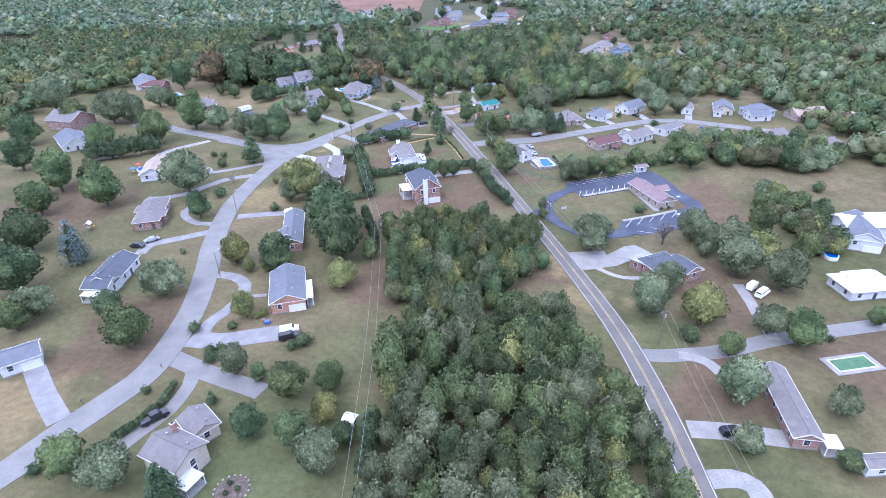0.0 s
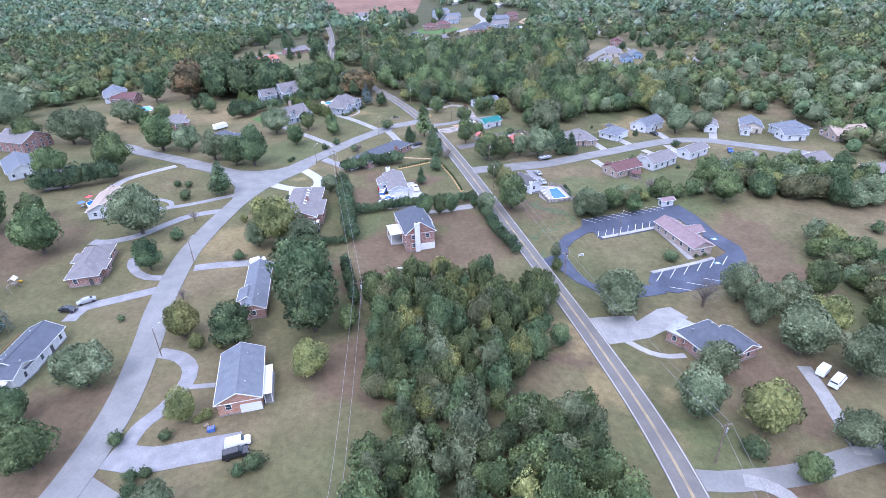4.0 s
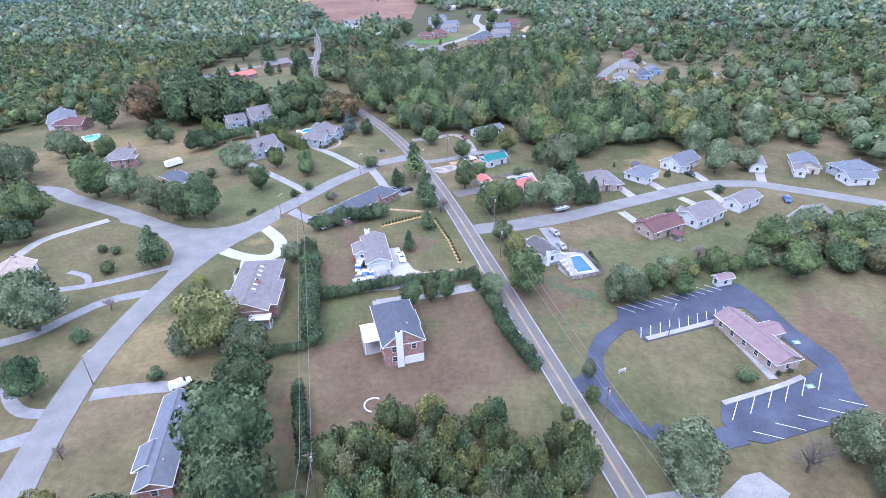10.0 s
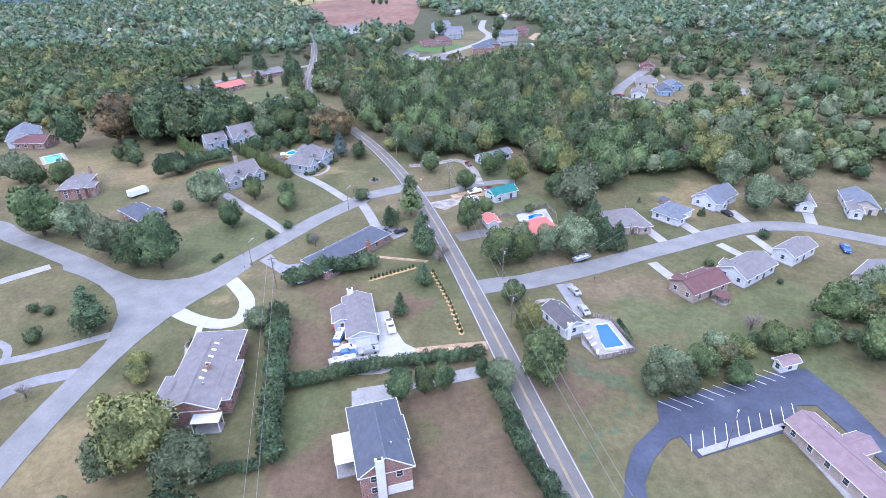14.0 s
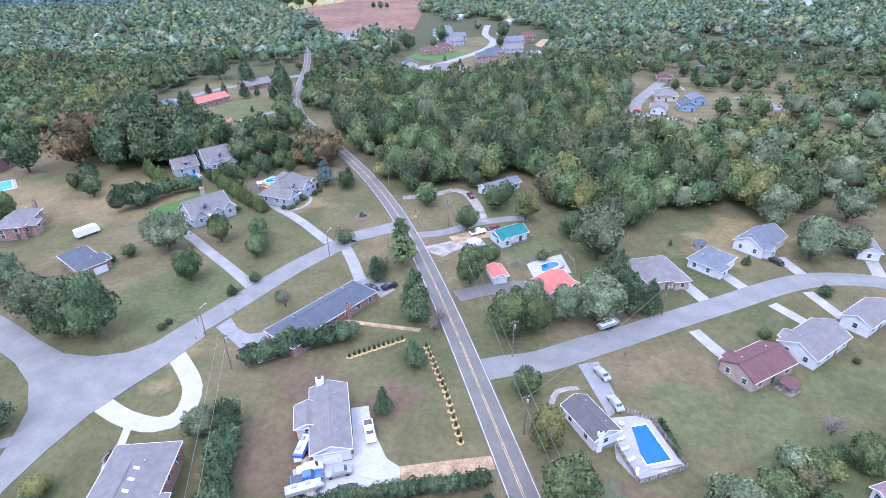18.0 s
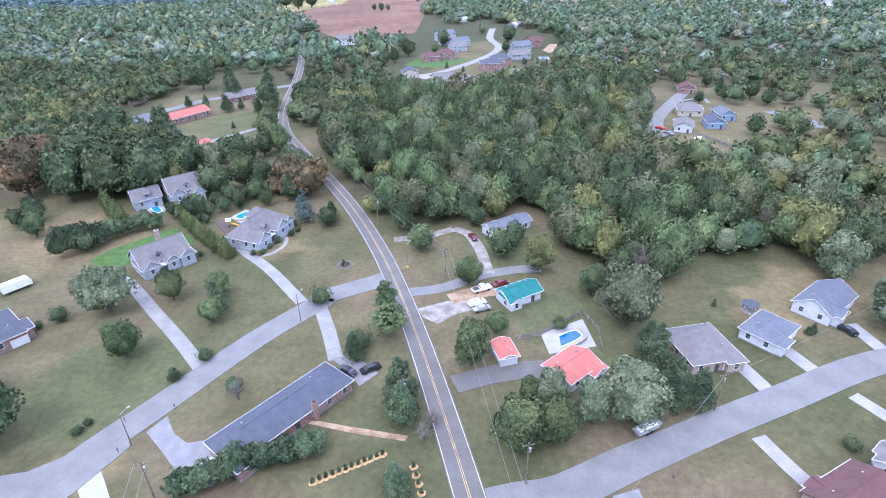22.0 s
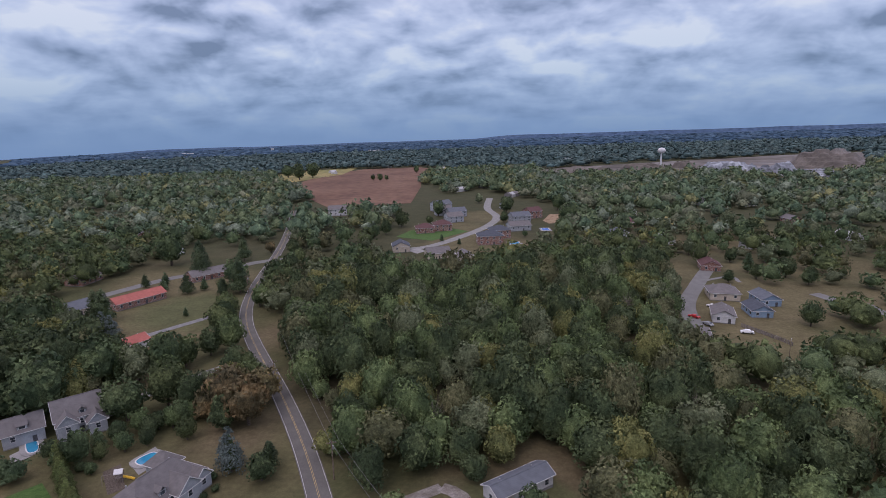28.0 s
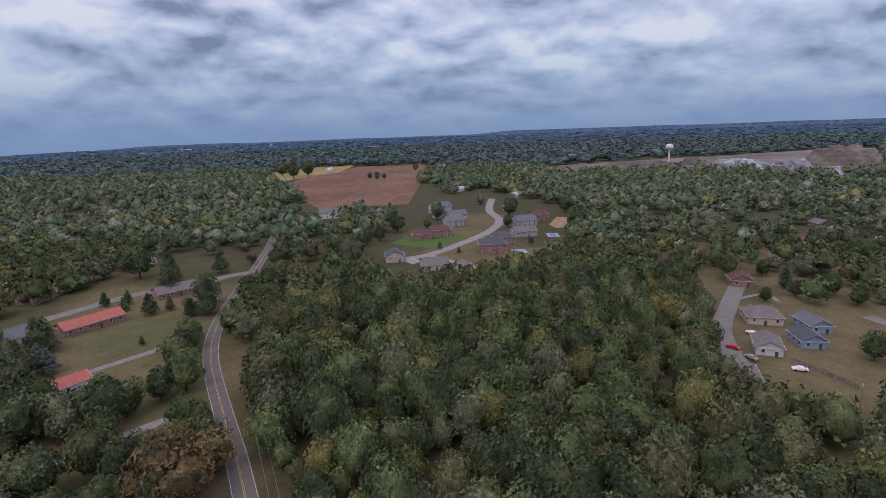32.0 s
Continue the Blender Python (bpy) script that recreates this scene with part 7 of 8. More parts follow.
# ---- poles ----
def pole(kind, x, y, h):
    if kind == "utility":
        root = thing("utility_pole", x, y, 18, "brown wooden utility pole with a crossarm", "pole", "utility poles")
        part("post", limb(bmesh.new(), (0, 0, -0.5), (0, 0, h), 0.17, 0.11, 8), M["pole_wood"], root)
        arm = part("crossarm", boxed(0, 0, h - 0.6, 2.2, 0.12, 0.14, 0.01), M["pole_wood"], root)
        for s in (-0.95, -0.4, 0.4, 0.95):
            part("insulator", limb(bmesh.new(), (s, 0, h - 0.53), (s, 0, h - 0.3), 0.05, 0.04, 6), M["galvanised"], arm)
        part("transformer", limb(bmesh.new(), (0.3, 0, h - 2.2), (0.3, 0, h - 1.3), 0.22, 0.22, 10), M["galvanised"], root)
    else:
        root = thing("street_lamp", x, y, 60, "slender dark street lamp with a curved arm", "street lamp", "street lamps")
        part("post", limb(bmesh.new(), (0, 0, -0.4), (0, 0, h), 0.12, 0.07, 8), M["pole_wood"], root)
        part("arm", limb(bmesh.new(), (0, 0, h - 0.1), (1.5, 0, h + 0.35), 0.05, 0.04), M["galvanised"], root)
        part("lamp_head", boxed(1.8, 0, h + 0.35, 0.7, 0.3, 0.16, 0.05), M["galvanised"], root)
    return root

# ---- vehicles ----
vehicle("white_suv", -42.8, 107.3, 20)
vehicle("black_suv", -42.2, 104.7, 22)
vehicle("black_pickup", -61.5, 78.6, 45)
vehicle("black_suv", 51.9, 81.1, 7)
vehicle("white_van", 78.9, 129.6, 41)
vehicle("white_suv", -62.0, 174.1, 36)
vehicle("silver", 27.4, 249.2, -66)
vehicle("silver", 28.5, 240.4, -73)
vehicle("white_pickup", -20.4, 228.4, -72)
vehicle("silver", -24.2, 219.0, 18)
vehicle("black", -22.2, 215.2, 18)
vehicle("white", -29.5, 219.6, 24)
vehicle("blue_pickup", -29.5, 217.4, 20)
vehicle("pontoon", -29.4, 215.1, 22)
vehicle("blue_boat", -32.0, 224.3, 86)
vehicle("pontoon", 32.4, 267.9, 31)
vehicle("white_pickup", 0.0, 312.4, 28)
vehicle("maroon", 5.0, 315.2, 30)
vehicle("white_suv", -1.1, 305.7, 27)
vehicle("silver", 0.0, 303.2, 22)
vehicle("black", 88.8, 302.2, -64)
vehicle("black", -28.9, 278.6, -32)
vehicle("black", -24.0, 279.6, 35)
vehicle("silver", -98.8, 312.9, -31)
vehicle("white_rv", -127.8, 308.4, 56)
vehicle("maroon", -2.8, 342.2, -66)
vehicle("white", 99.1, 474.0, -48)
vehicle("red", 86.6, 460.8, -45)
vehicle("silver", 88.8, 452.2, -65)
vehicle("white", 76.4, 442.9, -28)
vehicle("white", 99.8, 443.6, -16)
vehicle("black", -77.1, 408.6, -45)
vehicle("silver", -101.2, 153.2, 40)
vehicle("black", -103.7, 149.3, -7)
vehicle("blue_pickup", 114.8, 276.9, -105)
vehicle("white", -48.1, 251.2, -41)
vehicle("white", -46.5, 253.1, -44)
vehicle("white_suv", -49.8, 249.1, -37)

# ---- pools ----
pool(32.4, 230.8, 4.8, 8.8, 15, 0)
pool(19.9, 293.7, 8.7, 3.2, 36, 1)
pool(108.2, 151.8, 3.6, 7.8, -16, 2)
pool(86.5, 102.2, 8.9, 3.5, 12, 3)
pool(-82.8, 357.2, 5.0, 3.9, 60, 4)
pool(-116.7, 361.5, 2.4, 7.0, 44, 5)
pool(-189.7, 348.8, 6.8, 10.8, 42, 6)
pool(-137.1, 215.1, 4.3, 5.3, 52, 7)
pool(22.4, 608.8, 6.3, 7.7, 11, 8)
pool(48.8, 657.2, 5.3, 9.8, 2, 9)

# ---- poles ----
pole("utility", 45.7, 108.4, 10)
pole("utility", 26.3, 167.5, 10)
pole("utility", 8.8, 229.5, 10)
pole("utility", 47.6, 274.3, 10)
pole("utility", -14.7, 266.4, 10)
pole("utility", -9.9, 317.7, 10)
pole("utility", -34.3, 350.9, 10)
pole("utility", -26.4, 148.8, 10)
pole("utility", 7.8, 252.1, 10)
pole("utility", -54.1, 245.3, 10)
pole("utility", -64.1, 394.5, 10)
pole("utility", -113.9, 493.1, 10)
pole("lamp", -81.3, 174, 8)
pole("lamp", -70.2, 132.2, 8)
pole("lamp", -65.1, 256.9, 8)
pole("lamp", -44.7, 297, 8)
pole("lamp", -21.2, 322.9, 8)
pole("lamp", 101.2, 417.5, 8)
pole("lamp", 48.3, 197.2, 8)
line = LINES["road_main"]
markings = tagged(new("road_marking"), "yellow centre lines and white edge lines on asphalt", "road marking", kind="structure")
for o in (-0.16, 0.16):
    part("centre_line", ribbon("centre_line", line, o + 0.05, o - 0.05, 0.155, M["worn_yellow"], 0), None, markings)
for o in (-2.55, 2.55):
    part("edge_line", ribbon("edge_line", line, o + 0.06, o - 0.06, 0.155, M["worn_white"], 0), None, markings)


# ---- wires ----
def wire(points, h, sides=(-0.95, 0.95)):
    """Slack cables from pole to pole."""
    for s in sides:
        bm = bmesh.new()
        last = None
        for i, ((x0, y0), (x1, y1)) in enumerate(zip(points, points[1:])):
            n = 10
            d = Vector((x1 - x0, y1 - y0)).normalized()
            px, py = -d.y * s, d.x * s
            for k in range(0 if i == 0 else 1, n + 1):
                u = k / n
                x, y = x0 + (x1 - x0) * u + px, y0 + (y1 - y0) * u + py
                z = gz(x0, y0) * (1 - u) + gz(x1, y1) * u + h - 0.35 - 4 * u * (1 - u) * 0.9
                ring = [bm.verts.new((x - d.y * a, y + d.x * a, z + b)) for a, b in ((0.032, 0), (0, 0.032), (-0.032, 0), (0, -0.032))]
                if last:
                    for q in range(4):
                        bm.faces.new((last[q], last[(q + 1) % 4], ring[(q + 1) % 4], ring[q]))
                last = ring
        me = bpy.data.meshes.new("power_line"); bm.to_mesh(me); bm.free(); me.materials.append(M["cable"])
        tagged(new("power_line", me), "thin grey cable slung between the poles", "cable", "power lines")


wire(((45.7, 50), (45.7, 108.4), (26.3, 167.5), (8.8, 229.5), (-9.9, 317.7), (-34, 352.0), (-70, 420)), 10)
wire(((8.8, 229.5), (47.6, 274.3), (90, 300), (150, 285)), 9.6, (0.0,))
wire(((-16, 40), (-20, 95), (-26.6, 148.0), (-54.1, 245.3)), 10)


# ---- distance ----
def ridge(name, y0, x0, x1, base, height, seed, label):
    n = 120
    v = []
    for x in np.linspace(x0, x1, n):
        k = 0.5 + 0.5 * noise.fractal(Vector((x * 0.0007, seed, 0)), 1.0, 2.0, 3)
        g = gz(x, y0)
        ends = float(smooth((x - x0) / 900) * smooth((x1 - x) / 900))
        v += [(x, y0, g - 60), (x, y0 + 60, g + (base + height * max(0.0, k)) * ends - 6), (x, y0 + 160, g - 60)]
    f = [(3 * i + a, 3 * i + 3 + a, 3 * i + 4 + a, 3 * i + 1 + a) for i in range(n - 1) for a in (0, 1)]
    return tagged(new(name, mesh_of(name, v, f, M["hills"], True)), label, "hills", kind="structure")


# both ridges get their haze from the blue hill colour
ridge("backdrop", 4500, -4300, 4300, 12, 26, 3.0, "wooded hills along the horizon, painted haze blue")
ridge("backdrop", 4650, -500, 4300, 22, 44, 8.0, "far ridge along the horizon, painted haze blue")


def far_houses(spots):
    """Small gabled houses too far off to tell apart singly."""
    rng2 = np.random.default_rng(9)
    for tone, words in (("white", "white"), ("taupe", "grey-brown")):
        V, F = [], []
        for x, y in spots:
            if (rng2.random() < 0.58) != (tone == "white"):
                continue
            a, L, W, H = rng2.uniform(0, 3.14), rng2.uniform(6, 9), rng2.uniform(3.5, 5), 3.2
            c, s, z = math.cos(a), math.sin(a), gz(x, y)
            loc = [(-L, -W, -1), (L, -W, -1), (L, W, -1), (-L, W, -1), (-L, -W, H), (L, -W, H), (L, W, H), (-L, W, H), (-L, 0, H + 2.4), (L, 0, H + 2.4)]
            n = len(V)
            V += [(x + c * p - s * q, y + s * p + c * q, z + h) for p, q, h in loc]
            F += [tuple(n + i for i in f) for f in ((0, 1, 5, 4), (1, 2, 6, 5), (2, 3, 7, 6), (3, 0, 4, 7), (4, 5, 9, 8), (6, 7, 8, 9), (5, 6, 9), (7, 4, 8))]
        tagged(new("far_houses", mesh_of("far_houses", V, F, M["roof_" + tone])), f"distant {words} houses among the trees", "houses", kind="stuff")


rng3 = np.random.default_rng(19)
cand = np.column_stack([rng3.uniform(-1500, 1500, 900), rng3.uniform(460, 2600, 900)])
keep = (np.abs(cand[:, 0]) < cand[:, 1] * 0.85) & ~((np.abs(cand[:, 0]) < 110) & (cand[:, 1] < 820))
for c in (FIELD, QUARRY, WOODS["north"]):
    keep &= ~inside(cand, c)
far_houses(cand[keep][:330])


def water_tower(x, y, h):
    root = thing("water_tower", x, y, 0, "pale grey water tower above distant trees", "water tower")
    part("stem", limb(bmesh.new(), (0, 0, -2), (0, 0, h * 0.72), h * 0.05, h * 0.035, 12), M["white_trim"], root)
    bm = bmesh.new(); bmesh.ops.create_uvsphere(bm, u_segments=18, v_segments=12, radius=h * 0.2)
    bmesh.ops.scale(bm, vec=(1, 1, 0.75), verts=bm.verts[:]); bmesh.ops.translate(bm, vec=(0, 0, h * 0.85), verts=bm.verts[:])
    part("tank", bm, M["white_trim"], root)


def mound(x, y, rx, ry, h, mat):
    """A heap of spoil with a flat top and slumped, gullied sides."""
    bm = bmesh.new()
    bmesh.ops.create_grid(bm, x_segments=46, y_segments=30, size=1)
    z0 = gz(x, y)
    for v in bm.verts:
        d = math.hypot(v.co.x, v.co.y)
        k = 1 - float(smooth((d - 0.35) / 0.6))
        k *= 1 + 0.5 * noise.noise(Vector((v.co.x * 3 + x, v.co.y * 3, 0.3))) + 0.16 * noise.noise(Vector((v.co.x * 11 + x, v.co.y * 11, 2.3)))
        bench = k * 4
        k = 0.35 * k + 0.65 * (math.floor(bench) + float(smooth((bench % 1) * 2.2))) / 4
        v.co = Vector((x + v.co.x * rx, y + v.co.y * ry, z0 - 1.5 + h * max(k, 0.0)))
    me = bpy.data.meshes.new("quarry_mound"); bm.to_mesh(me); bm.free(); me.materials.append(M[mat])
    return tagged(new("quarry_mound", me), "gullied heap of quarry spoil" if mat != "field_gold" else "dry golden grassy knoll", "mound", "quarry mounds")


def far_building(x, y, w_, h):
    root = thing("far_building", x, y, 5, "pale industrial building far off", "building")
    part("wall", boxed(0, 0, h / 2 - 1, w_, w_ * 0.5 + 6, h + 2), M["wall_siding_white"], root)
    part("roof", boxed(0, 0, h + 0.4, w_ + 1, w_ * 0.5 + 7, 0.8, 0.2), M["roof_white"], root)


# ---- lot, rows, fences and garden things ----
LOT = tagged(new("lot_marking"), "white parking bay lines on dark asphalt", "road marking", kind="structure")


def stripe(a, b, wd=0.14, mat="white_paint", lift=0.175):
    line = np.array([a, [(a[0] + b[0]) / 2, (a[1] + b[1]) / 2], b], float)
    return part("bay_line", ribbon("bay_line", line, wd / 2, -wd / 2, lift, M[mat], 0), None, LOT)


def bays(n, a0, a1, b0, b1):
    for k in range(n):
        u = k / (n - 1)
        stripe([a0[0] + (b0[0] - a0[0]) * u, a0[1] + (b0[1] - a0[1]) * u], [a1[0] + (b1[0] - a1[0]) * u, a1[1] + (b1[1] - a1[1]) * u])


def kerbed(wd, pts):
    line = spline(pts, 1.5)
    return tagged(new("pavement", ribbon("pavement", line, wd / 2, -wd / 2, 0.27, M["concrete_pale"], 0.4)), "pale concrete walk with a raised kerb", "pavement", kind="structure")


def lot_sign(x, y):
    root = thing("lawn_sign", x, y, 25, "low white name board on two posts in the grass", "sign")
    part("board", boxed(0, 0, 0.75, 1.8, 0.12, 0.7, 0.03), M["white_trim"], root)
    for s in (-0.85, 0.85):
        part("post", boxed(s, 0, 0.5, 0.14, 0.14, 1.2), M["white_trim"], root)
    part("writing", boxed(0, -0.07, 0.85, 1.3, 0.02, 0.12), M["dark_metal"], root)


M["bay_teal"] = material("faded_teal_paint", ((0.10, 0.24, 0.28), (0.18, 0.33, 0.36)), 1.5, 0.8)


def painted_bay(x, y):
    root = tagged(new("bay_symbol"), "blue and white painted square in a parking bay", "road marking", kind="structure")
    part("field", mesh_of("field", [(x - 0.9, y - 0.7, gz(x, y) + 0.18), (x + 0.9, y - 0.4, gz(x, y) + 0.18), (x + 0.7, y + 0.9, gz(x, y) + 0.18), (x - 1.1, y + 0.6, gz(x, y) + 0.18)], [(0, 1, 2, 3)], M["bay_teal"]), None, root)
    part("sign", boxed(x, y, gz(x, y) + 0.19, 0.7, 0.9, 0.008), M["white_paint"], root)


M["straw"] = material("straw", ((0.38, 0.24, 0.11), (0.54, 0.36, 0.17)), 2.0, 0.95)


def young_row(a, b, n):
    for k in range(n):
        u = (k + 0.5) / n
        x, y = a[0] + (b[0] - a[0]) * u, a[1] + (b[1] - a[1]) * u
        root = thing("young_evergreen", x, y, k * 40, "young evergreen planted in a ring of straw", "shrub", "young evergreens in a row")
        cr = part("crown", PROTO["c", True][k % 3][0], None, root); cr.scale = (0.5, 0.5, 0.55)
        part("trunk", limb(bmesh.new(), (0, 0, -0.1), (0, 0, 0.5), 0.04, 0.03), M["bark"], root)
        bm = bmesh.new(); bmesh.ops.create_cone(bm, cap_ends=True, segments=12, radius1=0.8, radius2=0.55, depth=0.16)
        for v in bm.verts:
            v.co.x *= random.uniform(0.85, 1.15); v.co.y *= random.uniform(0.85, 1.15)
        part("straw_ring", bm, M["straw"], root, loc=(0, 0, 0.06))


def fence(pts, h, label, thin=False):
    root = tagged(new("fence"), label, "fence")
    gap = 3.5 if thin else 2.4
    line = [(a[0] + (b[0] - a[0]) * k / n, a[1] + (b[1] - a[1]) * k / n) for a, b in zip(pts, pts[1:]) for n in [max(1, round(math.dist(a, b) / gap))] for k in range(n)] + [pts[-1]]
    slat = mesh_of("slat", [(-0.2, -0.012, 0), (0.2, -0.012, 0), (0.2, 0.012, 0), (-0.2, 0.012, 0), (-0.2, -0.012, h), (0.2, -0.012, h), (0.2, 0.012, h), (-0.2, 0.012, h)],
                   [(0, 1, 5, 4), (1, 2, 6, 5), (2, 3, 7, 6), (3, 0, 4, 7), (4, 5, 6, 7)], M["fence_wood"])
    for (x0, y0), (x1, y1) in zip(line, line[1:]):
        part("post", boxed(x0, y0, gz(x0, y0) + h / 2, 0.11, 0.11, h + 0.1), M["fence_wood"], root)
        d = Vector((x1 - x0, y1 - y0)); a = math.atan2(d.y, d.x)
        for z in ((0.3, h - 0.25) if not thin else (0.4, 0.75, h - 0.05)):
            part("rail", limb(bmesh.new(), (x0, y0, gz(x0, y0) + z), (x1, y1, gz(x1, y1) + z), 0.035 if not thin else 0.012, 0.035 if not thin else 0.012, 4), M["fence_wood"] if not thin else M["dark_metal"], root)
        if not thin:
            n = max(1, int(d.length / 0.5))
            for k in range(n):
                u = (k + 0.5) / n
                x, y = x0 + d.x * u, y0 + d.y * u
                s = part("slat", slat, None, root)
                s.matrix_basis = Matrix.Translation((x, y, gz(x, y) + 0.03)) @ Matrix.Rotation(a, 4, "Z")


def playset(x, y, turn):
    root = thing("playset", x, y, turn, "wooden garden playset with a yellow slide", "playset")
    M.setdefault("slide_yellow", material("yellow_plastic", ((0.75, 0.45, 0.04), (0.85, 0.52, 0.06)), 1.0, 0.4))
    for sx in (-0.7, 0.7):
        for sy in (-0.7, 0.7):
            part("post", boxed(sx, sy, 1.3, 0.1, 0.1, 2.6), M["fence_wood"], root)
    part("platform", boxed(0, 0, 1.3, 1.5, 1.5, 0.1), M["fence_wood"], root)
    bm, _ = roof_mesh(1.9, 1.9, 2.5, 0.8, "gable"); part("canopy", bm, M["white_trim"], root)
    part("slide", limb(bmesh.new(), (0.7, 0, 1.3), (3.0, 0, 0.1), 0.3, 0.3, 6), M["slide_yellow"], root)
    part("swing_beam", limb(bmesh.new(), (-0.7, 0, 2.2), (-3.6, 0, 2.2), 0.07, 0.07), M["fence_wood"], root)
    for s in (-0.8, 0.8):
        part("leg", limb(bmesh.new(), (-3.6, s, 0), (-3.6, 0, 2.2), 0.06, 0.06), M["fence_wood"], root)


def gazebo(x, y, roof):
    root = thing("gazebo", x, y, 30, "open wooden gazebo with a small peaked roof", "gazebo")
    for k in range(6):
        a = k * math.pi / 3
        part("post", boxed(1.6 * math.cos(a), 1.6 * math.sin(a), 1.15, 0.14, 0.14, 2.3), M["fence_wood"], root)
    part("deck", boxed(0, 0, 0.1, 3.6, 3.6, 0.3, 0.03), M["fence_wood"], root)
    bm = bmesh.new(); bmesh.ops.create_cone(bm, cap_ends=True, segments=6, radius1=2.3, radius2=0.06, depth=1.2)
    part("roof", bm, M["roof_" + roof], root, loc=(0, 0, 2.9))


def trampoline(x, y):
    root = thing("trampoline", x, y, 0, "round dark garden trampoline with a frame", "trampoline")
    bm = bmesh.new(); bmesh.ops.create_cone(bm, cap_ends=True, segments=24, radius1=1.9, radius2=1.9, depth=0.05)
    part("mat", bm, M["rubber"], root, loc=(0, 0, 0.85))
    bm = bmesh.new()
    for k in range(24):
        a, b = k * math.pi / 12, (k + 1) * math.pi / 12
        limb(bm, (2.05 * math.cos(a), 2.05 * math.sin(a), 0.85), (2.05 * math.cos(b), 2.05 * math.sin(b), 0.85), 0.09, 0.09, 5)
    part("frame", bm, M["paint_red"], root)
    for k in range(6):
        a = k * math.pi / 3
        part("leg", limb(bmesh.new(), (2.0 * math.cos(a), 2.0 * math.sin(a), 0), (2.0 * math.cos(a), 2.0 * math.sin(a), 0.85), 0.05, 0.05, 5), M["galvanised"], root)


def flower_bed(x, y, r):
    root = thing("flower_bed", x, y, 0, "round flower bed edged with pale stones", "flower bed")
    bm = bmesh.new(); bmesh.ops.create_cone(bm, cap_ends=True, segments=20, radius1=r, radius2=r * 0.92, depth=0.2)
    part("soil", bm, M["bark"], root, loc=(0, 0, 0.05))
    for k in range(18):
        a = k * math.pi / 9
        part("stone", boxed(r * math.cos(a), r * math.sin(a), 0.12, 0.42, 0.3, 0.3, 0.06, a + 1.57), M["concrete"], root)
    for k in range(3):
        p = part("plant", PROTO["s", False][k][0], None, root, loc=(r * 0.4 * math.cos(k * 2.1), r * 0.4 * math.sin(k * 2.1), 0.1)); p.scale = (0.6, 0.6, 0.8)


def lounger(x, y, turn, colour="white_trim"):
    root = thing("sun_lounger", x, y, turn, "pale sun lounger on the pool deck", "lounger", "pool loungers", z=gz(x, y) + 0.12)
    part("seat", boxed(0, 0, 0.32, 1.3, 0.62, 0.08, 0.02), M[colour], root)
    back = boxed(0, 0, 0, 0.7, 0.62, 0.08, 0.02)
    bmesh.ops.rotate(back, verts=back.verts[:], cent=(0, 0, 0), matrix=Matrix.Rotation(radians(-40), 3, "Y"))
    part("backrest", back, M[colour], root, loc=(0.9, 0, 0.54))
    for sx in (-0.55, 0.55):
        for sy in (-0.27, 0.27):
            part("leg", boxed(sx, sy, 0.14, 0.05, 0.05, 0.28), M["galvanised"], root)


def patio_table(x, y, colour=""):
    root = thing("patio_table", x, y, 0, "round patio table with a parasol" if colour else "round metal patio table with chairs", "table", z=gz(x, y) + 0.1)
    bm = bmesh.new(); bmesh.ops.create_cone(bm, cap_ends=True, segments=20, radius1=0.6, radius2=0.6, depth=0.04)
    part("tabletop", bm, M["galvanised"], root, loc=(0, 0, 0.74))
    for k in range(4):
        a = k * math.pi / 2 + 0.6
        part("leg", limb(bmesh.new(), (0.4 * math.cos(a), 0.4 * math.sin(a), 0), (0.45 * math.cos(a), 0.45 * math.sin(a), 0.73), 0.025, 0.025, 5), M["dark_metal"], root)
    if colour:
        part("pole", limb(bmesh.new(), (0, 0, 0), (0, 0, 2.5), 0.03, 0.03, 6), M["galvanised"], root)
        bm = bmesh.new(); bmesh.ops.create_cone(bm, cap_ends=True, segments=8, radius1=1.4, radius2=0.04, depth=0.5)
        part("canopy", bm, M["paint_" + colour], root, loc=(0, 0, 2.35))


def crate(x, y, turn, size, mat):
    root = thing("storage_crate", x, y, turn, "wooden crate of odds and ends in the yard" if mat == "fence_wood" else "covered pile of goods in the yard", "crate", "yard clutter", z=gz(x, y) + 0.08)
    part("box", boxed(0, 0, size * 0.3, size, size * 0.7, size * 0.6, 0.03), M[mat], root)
    for k in (-0.4, 0, 0.4):
        part("slat", boxed(k * size * 0.8, 0, size * 0.62, size * 0.14, size * 0.76, 0.05, 0.01), M["fence_wood"], root)


def mailbox(x, y):
    root = thing("mailbox", x, y, 20, "small dark mailbox on a wooden post at the kerb", "mailbox", "mailboxes")
    part("post", boxed(0, 0, 0.5, 0.1, 0.1, 1.1), M["pole_wood"], root)
    bm = bmesh.new(); bmesh.ops.create_cone(bm, cap_ends=True, segments=12, radius1=0.13, radius2=0.13, depth=0.5)
    bmesh.ops.rotate(bm, verts=bm.verts[:], cent=(0, 0, 0), matrix=Matrix.Rotation(radians(90), 3, "X"))
    part("box", bm, M["dark_metal"], root, loc=(0, 0, 1.12))


